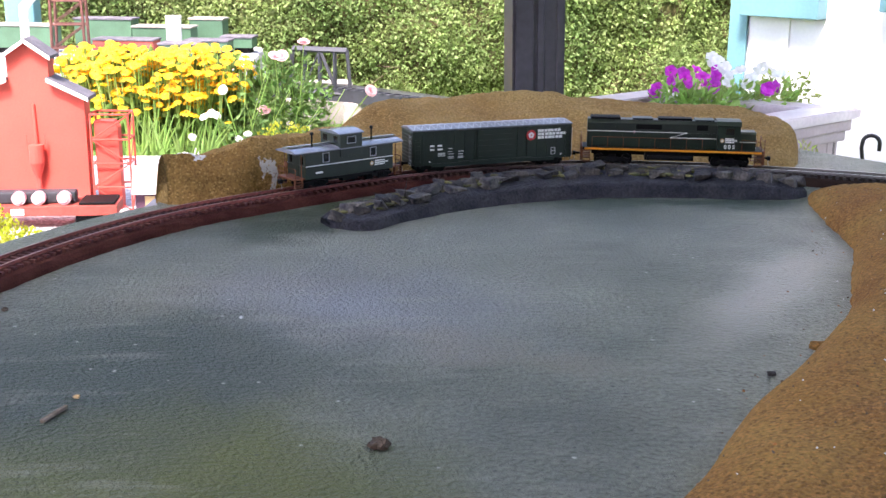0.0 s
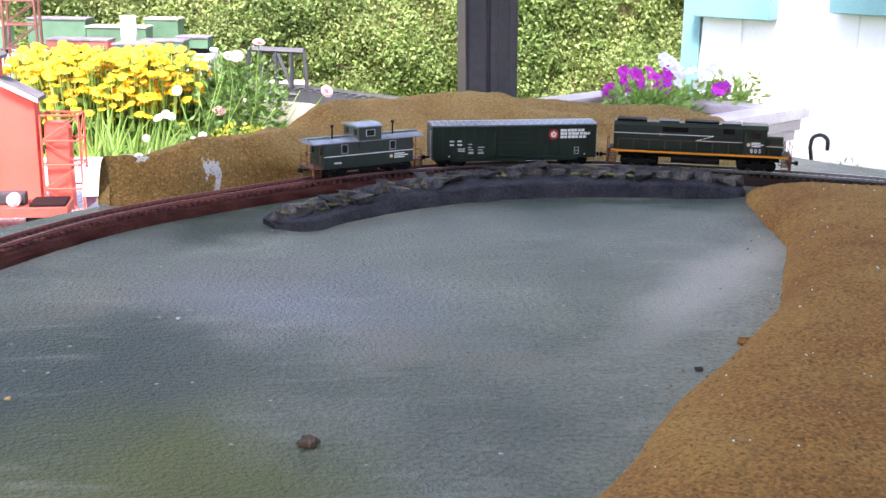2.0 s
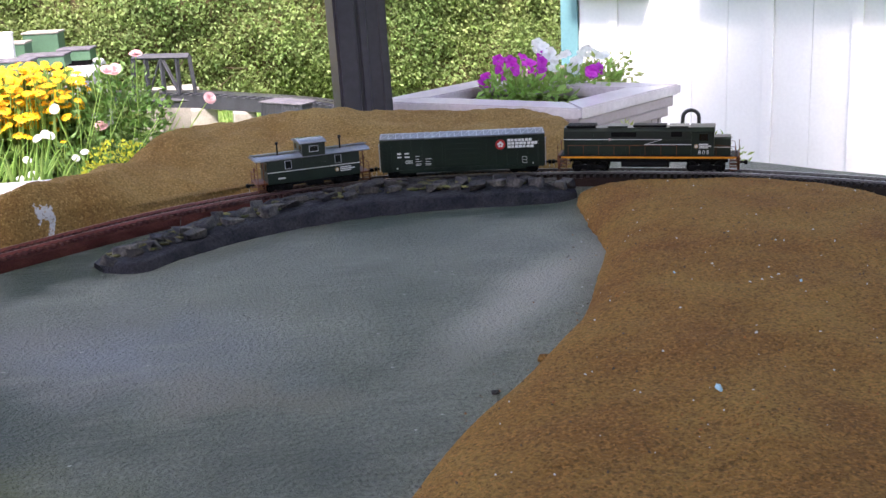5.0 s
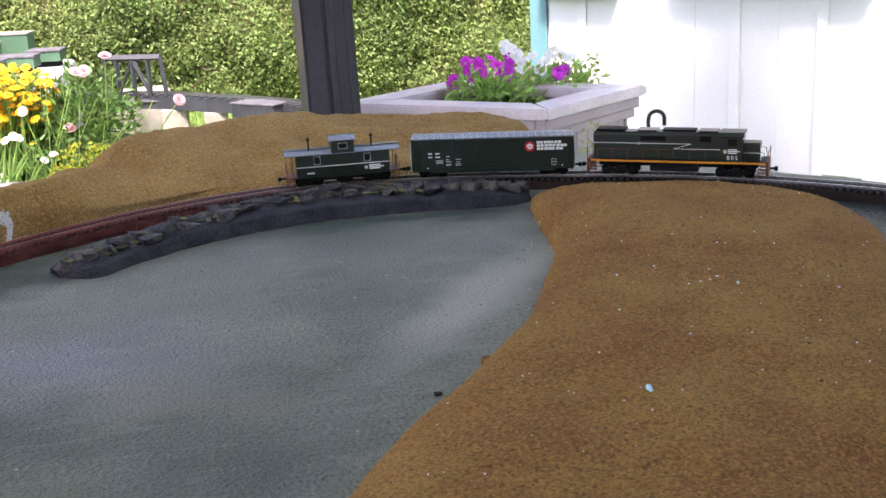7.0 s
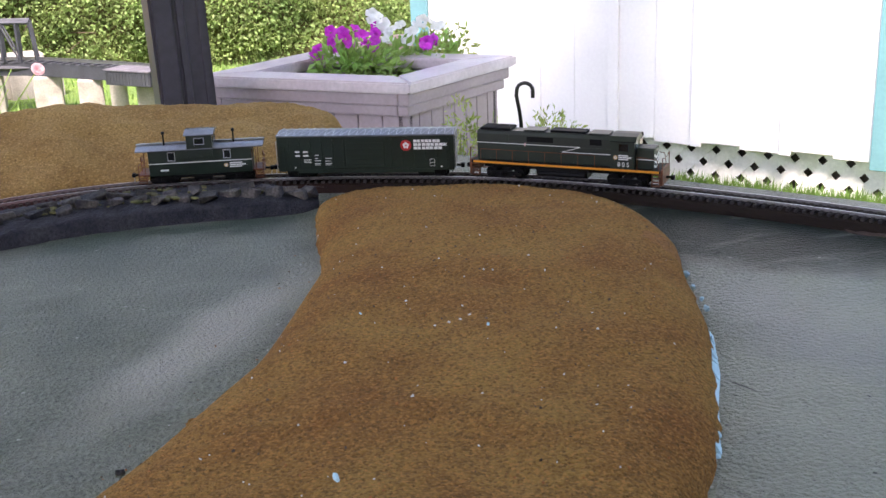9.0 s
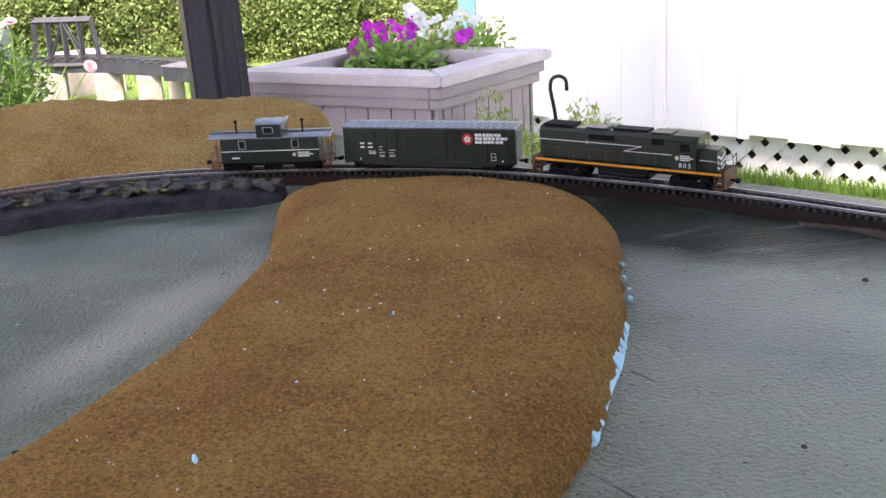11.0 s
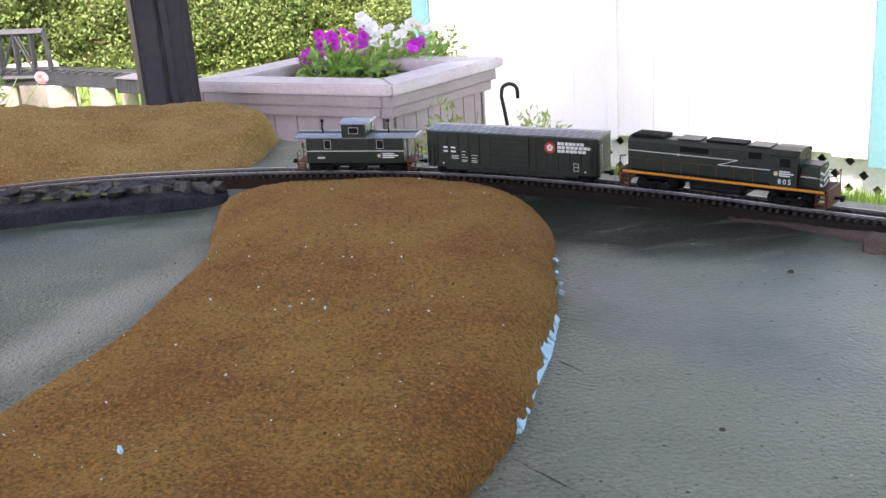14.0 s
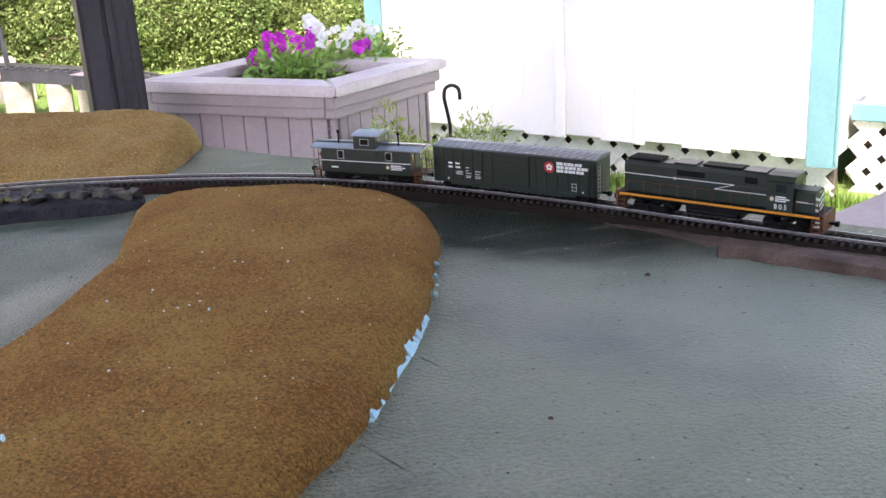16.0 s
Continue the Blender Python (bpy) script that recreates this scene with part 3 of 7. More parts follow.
def ridge_mesh(name, left, right, height, profile, mat, parent, lumps, rows=26, label="", grain=0.0006, edge=0.0025):
    """A mound between two shore lines of equal length; profile gives the height across, 0 to 1."""
    left, right = np.array(left), np.array(right)
    verts, faces, n = [], [], rows + 1
    for j in range(len(left)):
        for i in range(n):
            u = i / rows
            p = left[j] + (right[j] - left[j]) * u
            z = height[j] * profile(u, j / (len(left) - 1))
            k = min(u, 1 - u)
            wob = edge if i in (0, rows) else 0
            x, y = p[0] + bumpy((*p, 3), 60, wob), p[1] + bumpy((*p, 7), 60, wob)
            if k > 0:
                z += min(1, k * 8) * (bumpy((*p, 1), 14, lumps) + bumpy((*p, 2), 45, lumps * 0.35) + bumpy((*p, 4), 260, grain))
            verts.append((x, y, max(z, -0.001 if k == 0 else 0.0008)))
    for j in range(len(left) - 1):
        for i in range(rows):
            faces.append((j * n + i, j * n + i + 1, (j + 1) * n + i + 1, (j + 1) * n + i))
    for j in (0, len(left) - 1):
        low = len(verts)
        verts += [(verts[j * n + i][0], verts[j * n + i][1], -0.002) for i in range(n)]
        faces += [(j * n + i, j * n + i + 1, low + i + 1, low + i) for i in range(rows)]
    ring = [i for i in range(n)] + [j * n + rows for j in range(1, len(left))] + [(len(left) - 1) * n + i for i in range(rows - 1, -1, -1)] + [j * n for j in range(len(left) - 2, 0, -1)]
    faces.append(tuple(ring))
    return raw(name, verts, faces, mat, parent, label, True)


def resample(points, count):
    P = smooth_line([points[0]] + list(points) + [points[-1]], 20)
    P = np.vstack([P, [points[-1]]])
    s = np.r_[0, np.cumsum(np.hypot(*np.diff(P[:, :2], axis=0).T))]
    t = np.linspace(0, s[-1], count)
    return np.stack([np.interp(t, s, P[:, k]) for k in range(P.shape[1])], 1)


def island():
    isl = thing("island", "low brown turf-covered island rising out of the pond", "island")
    L = [(-0.14, 0.12), (-0.02, 0.22), (0.06, 0.31), (0.125, 0.388), (0.154, 0.435), (0.183, 0.479), (0.222, 0.526), (0.268, 0.589), (0.302, 0.640), (0.35, 0.747), (0.377, 0.812), (0.384, 0.86), (0.393, 0.92), (0.405, 0.985), (0.425, 1.018), (0.47, 1.028)]
    R = [(0.22, 0.10), (0.31, 0.18), (0.39, 0.28), (0.455, 0.362), (0.483, 0.395), (0.521, 0.443), (0.553, 0.501), (0.578, 0.55), (0.597, 0.59), (0.636, 0.70), (0.655, 0.745), (0.664, 0.79), (0.667, 0.85), (0.655, 0.905), (0.61, 0.960), (0.545, 1.005)]
    H = [0.02, 0.024, 0.027, 0.029, 0.030, 0.031, 0.031, 0.032, 0.033, 0.033, 0.033, 0.032, 0.029, 0.024, 0.016, 0.006]
    n = 230
    left, right = resample(L, n), resample(R, n)
    h = np.interp(np.linspace(0, 1, n), np.linspace(0, 1, len(H)), H)

    def across(u, v):
        k = abs(2 * u - 1)
        return (1 - k**4.0) ** 0.55
    ridge_mesh("turf", left, right, h, across, M_TURF, isl, 0.004, 96, grain=0.0013)
    # crumbled edge where the blue foam shows
    rng = random.Random(3)
    bm = bmesh.new()
    path = resample([(0.5988, 0.590), (0.5738, 0.537), (0.5505, 0.497), (0.5368, 0.470), (0.5205, 0.440)], 44)
    for i in range(len(path) - 1):
        a, b = path[i], path[i + 1]
        w = 0.0008 + 0.0025 * math.exp(-((i - 20) / 8.0) ** 2) + rng.uniform(0, 0.003)
        z = 0.0012 + 0.0035 * math.exp(-((i - 20) / 8.0) ** 2) + rng.uniform(0, 0.0045)
        q = [(a[0] + 0.001, a[1], -0.0005), (b[0] + 0.001, b[1], -0.0005), (b[0] - w, b[1] + 0.002, z), (a[0] - w, a[1] + 0.002, z), (a[0] - w - 0.004, a[1], -0.0005), (b[0] - w - 0.004, b[1], -0.0005)]
        vs = [bm.verts.new(v) for v in q]
        for f in ((0, 1, 2, 3), (3, 2, 5, 4), (0, 3, 4), (1, 5, 2)):
            bm.faces.new([vs[k] for k in f])
    part("exposed_foam", bm, M_FOAM, isl, "pale blue foam showing at the broken edge")
    for x, y, r in ((0.637, 0.70, 0.0030), (0.628, 0.672, 0.0022), (0.622, 0.648, 0.002), (0.616, 0.63, 0.0026)):
        bm = bmesh.new()
        bmesh.ops.create_icosphere(bm, subdivisions=2, radius=r, matrix=Matrix.Translation((x, y, 0.003)) @ Matrix.Diagonal((0.7, 1.2, 0.9, 1)))
        for v in bm.verts:
            v.co += v.normal * bumpy(v.co, 700, r * 0.5)
        part("foam_chip", bm, M_FOAM, isl)


def loose_bits():
    """Specks of grit and chips lying on island and pond."""
    rng = random.Random(11)
    dg = bpy.context.evaluated_depsgraph_get()
    spots = {"pale": [], "blue": [], "dark": [], "orange": []}
    for k in range(700):
        v = rng.random()
        y = 0.36 + 0.64 * v
        x = rng.uniform(0.12 + 0.3 * (y - 0.38) / 0.6, 0.46 + 0.2 * min(1, (y - 0.37) / 0.4))
        spots[rng.choice(("pale", "dark", "dark", "orange", "orange"))].append((x, y, 0.0003 + 0.0008 * rng.random() ** 2))
    spots["blue"] += [(0.313, 0.432, 0.0026), (0.44, 0.585, 0.0014), (0.372, 0.642, 0.0012)]
    for x, y in ((0.41, 0.60), (0.42, 0.602), (0.428, 0.604), (0.436, 0.61), (0.47, 0.683), (0.476, 0.681)):
        spots["pale"].append((x, y, 0.0010))
    mats = {"pale": M_PLASTER, "blue": M_FOAM, "dark": M_SOIL, "orange": M_FLECK}
    for kind, some in spots.items():
        bm = bmesh.new()
        for x, y, r in some:
            hit, p, *_ = scene.ray_cast(dg, Vector((x, y, 0.5)), Vector((0, 0, -1)))
            if hit and p.z < 0.06:
                m = Matrix.Translation((x, y, p.z + r * 0.15)) @ Euler((rng.random() * 6, rng.random() * 6, rng.random() * 6)).to_matrix().to_4x4() @ Matrix.Diagonal((1.3, 0.9, 0.6, 1))
                bmesh.ops.create_icosphere(bm, subdivisions=1, radius=r, matrix=m)
        tagged(link_mesh("grit", bm, mats[kind]), {"pale": "scattered white plaster grit on the brown turf", "blue": "small chips of pale blue foam on the turf", "dark": "dark grains scattered on the turf", "orange": "rust-orange flecks of ground foam on the turf"}[kind], "grit", kind="stuff")


def lump(name, label, x, y, z, r, mat, seed, flat=0.6):
    bm = bmesh.new()
    bmesh.ops.create_icosphere(bm, subdivisions=3, radius=r)
    for v in bm.verts:
        v.co += v.normal * bumpy(v.co + Vector((seed, 0, 0)), 1.6 / r, r * 0.5)
        v.co.z *= flat
    ob = link_mesh(name, bm, mat)
    ob.matrix_basis = Matrix.Translation((x, y, z + r * flat * 0.7))
    return tagged(ob, label, name)


def far_hill():
    hill = thing("hill", "long ochre turf-covered foam hill behind the track", "hill")
    s = np.linspace(0.447, 1.096, 220)
    ks = [0.445, 0.462, 0.50, 0.54, 0.60, 0.67, 0.71, 0.745, 0.80, 0.855, 0.89, 0.93, 0.975, 1.03, 1.085, 1.108, 1.122]
    zs = [0.046, 0.048, 0.047, 0.050, 0.047, 0.040, 0.050, 0.059, 0.054, 0.060, 0.056, 0.049, 0.045, 0.044, 0.041, 0.040, 0.026]
    front = np.interp(s, [0.445, 0.465, 0.5, 0.9, 1.06, 1.08, 1.09], [0.066, 0.050, 0.036, 0.034, 0.036, 0.040, 0.048])
    back = np.interp(s, [0.445, 0.47, 0.55, 0.68, 0.76, 1.0, 1.09, 1.122], [0.085, 0.105, 0.125, 0.22, 0.31, 0.31, 0.24, 0.17])
    h = np.interp(s, ks, zs)
    # rounded nose at the far end
    nose = np.sqrt(1 - (1 - np.clip((1.0965 - s) / 0.024, 0, 1)) ** 2)
    mid = (front + back) / 2
    front, back, h = mid + (front - mid) * (0.3 + 0.7 * nose), mid + (back - mid) * (0.3 + 0.7 * nose), h * (0.1 + 0.9 * nose)
    f, b = on_line(s, front)[0], on_line(s, back)[0]

    def across(u, v):
        w = min(1, max(0, (v - 0.24) / 0.16))
        top = 0.24 + 0.38 * w
        if u < top:
            k = u / top
            return k ** (0.25 + 0.30 * w) * (0.88 - 0.16 * w + (0.12 + 0.16 * w) * k)
        return (1 - ((u - top) / (1 - top)) ** 2.4)
    ridge_mesh("turf", f, b, h, across, M_HILL, hill, 0.009, 64, edge=0.004, grain=0.0014)


def rock_bank():
    bank = thing("rock_bank", "grey slate-rock bank with moss between pond and track", "rocks")
    F = [(-0.050, 0.893), (-0.019, 0.880), (0.016, 0.912), (0.058, 0.947), (0.114, 0.978), (0.171, 0.997), (0.227, 1.004), (0.283, 1.003), (0.336, 0.996), (0.385, 0.992), (0.412, 1.005)]
    B = [(-0.060, 0.912), (-0.045, 0.935), (-0.012, 0.962), (0.04, 1.005), (0.10, 1.048), (0.165, 1.078), (0.227, 1.088), (0.29, 1.082), (0.345, 1.068), (0.39, 1.052), (0.415, 1.025)]
    n = 120
    f, b = resample(F, n), resample(B, n)
    h = np.interp(np.linspace(0, 1, n), [0, 0.04, 0.2, 0.5, 0.9, 1], [0.005, 0.010, 0.014, 0.017, 0.016, 0.008])

    def across(u, v):
        return (min(0.75, 0.75 * (u / 0.06) ** 0.6) + 0.25 * min(1, u / 0.4)) * (1 if u < 0.9 else (1 - u) / 0.1)
    ridge_mesh("bank", f, b, h, across, M_BANK, bank, 0.004, 20, grain=0.0018)
    rng = random.Random(21)
    for k in range(46):
        v = (k + 0.5) / 46 * 0.95 + 0.03
        i = min(n - 1, int(v * n))
        u = (0.30, 0.52, 0.40, 0.62)[k % 4] + rng.uniform(-0.05, 0.05)
        p = f[i] + (b[i] - f[i]) * u
        bm = bmesh.new()
        w, d, t = rng.uniform(0.0075, 0.0155), rng.uniform(0.005, 0.009), rng.uniform(0.0035, 0.0075)
        for q in range(12):
            bm.verts.new((rng.uniform(0.55, 1) * rng.choice((-w, w)), rng.uniform(0.5, 1) * rng.choice((-d, d)), rng.uniform(0.55, 1) * rng.choice((-t, t))))
        bmesh.ops.convex_hull(bm, input=bm.verts)
        bmesh.ops.delete(bm, geom=[v_ for v_ in bm.verts if not v_.link_faces], context="VERTS")
        bmesh.ops.bevel(bm, geom=list(bm.edges), offset=0.0006, segments=1, affect="EDGES")
        e = (b[min(i + 1, n - 1)] - b[max(i - 1, 0)])
        ob = part("rock", bm, M_ROCK, bank)
        ob.matrix_basis = Matrix.Translation((p[0], p[1], h[i] + t * 0.12)) @ Matrix.Rotation(math.atan2(e[1], e[0]) + rng.uniform(-0.4, 0.4), 4, "Z") @ Matrix.Rotation(rng.uniform(-0.3, 0.3), 4, "X") @ Matrix.Rotation(rng.uniform(-0.2, 0.2), 4, "Y")
    bm = bmesh.new()
    for k in range(150):
        v = rng.choice((rng.uniform(0.03, 0.40), rng.uniform(0.03, 0.98), rng.uniform(0.5, 0.75)))
        i = int(v * n)
        p = f[i] + (b[i] - f[i]) * rng.uniform(0.3, 0.8)
        m = Matrix.Translation((p[0], p[1], h[i] + 0.001)) @ Matrix.Rotation(rng.random() * 3, 4, "Z") @ Matrix.Diagonal((1.8, 1, 0.5, 1))
        bmesh.ops.create_icosphere(bm, subdivisions=1, radius=rng.uniform(0.0015, 0.0045), matrix=m)
    tagged(part("moss", bm, M_MOSS, bank, "green flocked moss"), kind="stuff")


def trackside_dirt():
    """Brown scatter strip and low slab at the far end of the line."""
    n = 60
    s = np.linspace(1.60, ALONG[-1] - 0.03, n)
    a = on_line(s, np.full(n, -0.020))[0]
    w = np.interp(s, [1.60, 1.66, 1.70, 1.75, 1.83, 2.0], [0.023, 0.027, 0.036, 0.042, 0.058, 0.064])
    b = on_line(s, -w)[0]
    d = thing("scatter_strip", "strip of brown ground scatter along the track edge", "ground cover")
    ridge_mesh("scatter", a, b, np.interp(s, [1.60, 1.72, 1.85], [0.0022, 0.0035, 0.006]), lambda u, v: 1 - u**10, M_DIRT, d, 0.002, 12, grain=0.0014, edge=0.006)
    s = np.linspace(1.735, 1.92, n)
    k = thing("scatter_slab", "low slab of pinkish-brown scatter beside the track", "ground cover")
    ridge_mesh("slab", on_line(s, np.full(n, -0.032))[0], on_line(s, np.full(n, -0.060))[0], np.full(n, 0.009), lambda u, v: min(1, 12 * u, 12 * (1 - u)) ** 0.5, M_SLAB, k, 0.0012, 14, grain=0.0014, edge=0.005)


# ---- garden: post, planter, shed, hedge, plants ----
def canopy():
    roof = thing("canopy_roof", "flat canopy roof on dark metal posts above the layout", "roof", kind="structure")
    part("lining", boxed((-0.95, -2.1, 1.90), (1.9, 2.9, 1.96), 0.01), M_CEIL, roof)
    part("fascia", boxed((-0.95, 2.9, 1.80), (1.9, 2.95, 2.00), 0.01), M_POST, roof)


def blocking_wall():
    # unseen wall added behind the camera to cut front light on the layout
    w = thing("unseen_wall", "plain grey unseen wall added to block light from behind the camera", "wall", kind="structure")
    part("plaster_face", boxed((-3.2, -2.3, GROUND - 0.02), (3.4, -2.105, 2.6)), M_UNSEEN_WALL, w)


def post():
    p = thing("canopy_post", "dark grooved metal canopy post", "post", pose(0.411, 2.86, 0, 0, -1.2, 8))
    w = 0.068
    out = [(-w, -0.03), (-w + 0.008, -0.03), (-w + 0.008, -0.036), (-0.016, -0.036), (-0.013, -0.030), (-0.006, -0.030), (-0.003, -0.036), (0.012, -0.036), (0.015, -0.031), (0.045, -0.031), (0.048, -0.036), (w - 0.008, -0.036), (w - 0.008, -0.030), (w, -0.030), (w, 0.05), (-w, 0.05)]
    part("shaft", prism(bmesh.new(), out, GROUND - 0.01, 1.9, "z"), M_POST, p)
    part("base_plate", boxed((-0.10, -0.08, GROUND - 0.01), (0.10, 0.09, GROUND + 0.012), 0.003), M_POST, p)


PC = Vector((0.945, 2.69, 0))
PR = PC + Vector((math.cos(radians(36.9)), math.sin(radians(36.9)), 0)) * 0.478
PL = PC + Vector((-math.sin(radians(36.9)), math.cos(radians(36.9)), 0)) * 0.60


def planter():
    ex, ey = (PR - PC).normalized(), (PL - PC).normalized()
    ey = Vector((-ex.y, ex.x, 0))
    m = Matrix(((ex.x, ey.x, 0, PC.x), (ex.y, ey.y, 0, PC.y), (0, 0, 1, 0), (0, 0, 0, 1)))
    a, b = (PR - PC).length, (PL - PC).length
    top = -0.197
    t = thing("planter", "square mauve-painted wooden planter box with a wide cap", "planter", m)
    g = 0.035
    for k, (lo, hi) in enumerate((((g, g + 0.012, GROUND), (a - g, g + 0.022, top - 0.07)), ((g, b - g - 0.022, GROUND), (a - g, b - g - 0.012, top - 0.07)))):
        part("side_panel", boxed(lo, hi), M_MAUVE_DK, t)
    for lo, hi in (((g + 0.012, g, GROUND), (g + 0.022, b - g, top - 0.07)), ((a - g - 0.022, g, GROUND), (a - g - 0.012, b - g, top - 0.07))):
        part("side_panel", boxed(lo, hi), M_MAUVE_DK, t)
    n = 8
    for k in range(n):
        u0, u1 = g + (a - 2 * g) * k / n + 0.0015, g + (a - 2 * g) * (k + 1) / n - 0.0015
        for lo, hi in (((u0, g, GROUND), (u1, g + 0.011, top - 0.07)), ((u0, b - g - 0.011, GROUND), (u1, b - g, top - 0.07))):
            part("board", boxed(lo, hi, 0.0015), M_MAUVE, t)
        v0, v1 = g + (b - 2 * g) * k / n + 0.0015, g + (b - 2 * g) * (k + 1) / n - 0.0015
        for lo, hi in (((g, v0, GROUND), (g + 0.011, v1, top - 0.07)), ((a - g - 0.011, v0, GROUND), (a - g, v1, top - 0.07))):
            part("board", boxed(lo, hi, 0.0015), M_MAUVE, t)
    for z0, z1, e in ((top - 0.090, top - 0.062, 0.022), (top - 0.062, top - 0.0295, 0.013)):
        for lo, hi in (((e, e, z0), (a - e, e + 0.03, z1)), ((e, b - e - 0.03, z0), (a - e, b - e, z1)), ((e, e + 0.03, z0), (e + 0.03, b - e - 0.03, z1)), ((a - e - 0.03, e + 0.03, z0), (a - e, b - e - 0.03, z1))):
            part("moulding", boxed(lo, hi, 0.005), M_MAUVE, t)
    w = 0.10
    for pts in (((0, 0), (a, 0), (a - w, w), (w, w)), ((a, 0), (a, b), (a - w, b - w), (a - w, w)), ((a, b), (0, b), (w, b - w), (a - w, b - w)), ((0, b), (0, 0), (w, w), (w, b - w))):
        c = Vector((sum(p[0] for p in pts) / 4, sum(p[1] for p in pts) / 4))
        pts = [tuple(c + (Vector(p) - c) * 0.996) for p in pts]
        bm = prism(bmesh.new(), pts, top - 0.029, top, "z")
        bmesh.ops.bevel(bm, geom=[e for e in bm.edges if abs(e.verts[0].co.z - e.verts[1].co.z) < 1e-5], offset=0.004, segments=2, affect="EDGES")
        part("cap_board", bm, M_CAP_LIT, t, "mitred cap board")
    # the box stands out of square
    lean = Matrix(((1, -0.262, 0, 0), (0, 1, 0, 0), (0, 0, 1, 0), (0, 0, 0, 1)))
    part("soil", boxed((g + 0.025, g + 0.025, GROUND), (a - g - 0.025, b - g - 0.025, top - 0.06)), M_SOIL, t, "dark potting soil")
    for ob in t.children:
        ob.data.transform(lean)
    old = pose(0.957, 2.765, 0, 0, 0, 38)
    return old, 0.49, 0.60, top


def petunia_mesh(name, mat):
    bm = bmesh.new()
    n = 15
    rings = [(0.004, -0.022), (0.008, -0.008), (0.020, 0.000), (0.030, 0.002)]
    vs = []
    for r, z in rings:
        vs.append([bm.verts.new(((r * (1 + (0.10 * math.cos(5 * 2 * math.pi * i / n) if r > 0.015 else 0))) * math.cos(2 * math.pi * i / n), (r * (1 + (0.10 * math.cos(5 * 2 * math.pi * i / n) if r > 0.015 else 0))) * math.sin(2 * math.pi * i / n), z + (0.004 * math.sin(10 * math.pi * i / n) if r > 0.025 else 0))) for i in range(n)])
    for a, b in zip(vs, vs[1:]):
        for i in range(n):
            bm.faces.new((a[i], a[(i + 1) % n], b[(i + 1) % n], b[i]))
    me = bpy.data.meshes.new(name)
    bm.to_mesh(me)
    bm.free()
    me.materials.append(mat)
    for p in me.polygons:
        p.use_smooth = True
    return me


def leaf_cloud(name, mat, parent, centre, radii, count, size, seed, label="", aspect=0.45, floor=None, shell=0.35):
    """Many small folded leaves in a rounded, uneven cloud."""
    rng = np.random.default_rng(seed)
    d = rng.normal(size=(count, 3))
    d /= np.linalg.norm(d, axis=1)[:, None]
    lump_ = 1 + 0.25 * np.sin(3 * d[:, :1] + seed) * np.cos(4 * d[:, 1:2] + 1.3 * seed) + 0.12 * np.sin(9 * d[:, 2:3] + 5 * d[:, :1])
    p = np.array(centre) + d * np.array(radii) * lump_ * (shell + (1 - shell) * rng.random((count, 1)) ** 0.5)
    if floor is not None:
        p[:, 2] = np.maximum(p[:, 2], floor + 0.01)
    ax = d + 0.7 * rng.normal(size=(count, 3))
    ax /= np.linalg.norm(ax, axis=1)[:, None]
    sd = np.cross(ax, rng.normal(size=(count, 3)))
    sd /= np.linalg.norm(sd, axis=1)[:, None]
    up = np.cross(ax, sd)
    L = size * rng.uniform(0.6, 1.3, (count, 1))
    W = L * aspect * 0.5
    v = np.stack([p, p + ax * L * 0.5 + sd * W + up * L * 0.1, p + ax * L, p + ax * L * 0.5 - sd * W + up * L * 0.1], 1).reshape(-1, 3)
    i = np.arange(count)[:, None] * 4
    f = np.concatenate([np.hstack([i, i + 1, i + 2]), np.hstack([i, i + 2, i + 3])])
    ob = raw(name, v.tolist(), f.tolist(), mat, parent, label)
    return tagged(ob, kind="stuff") if parent is not None else ob


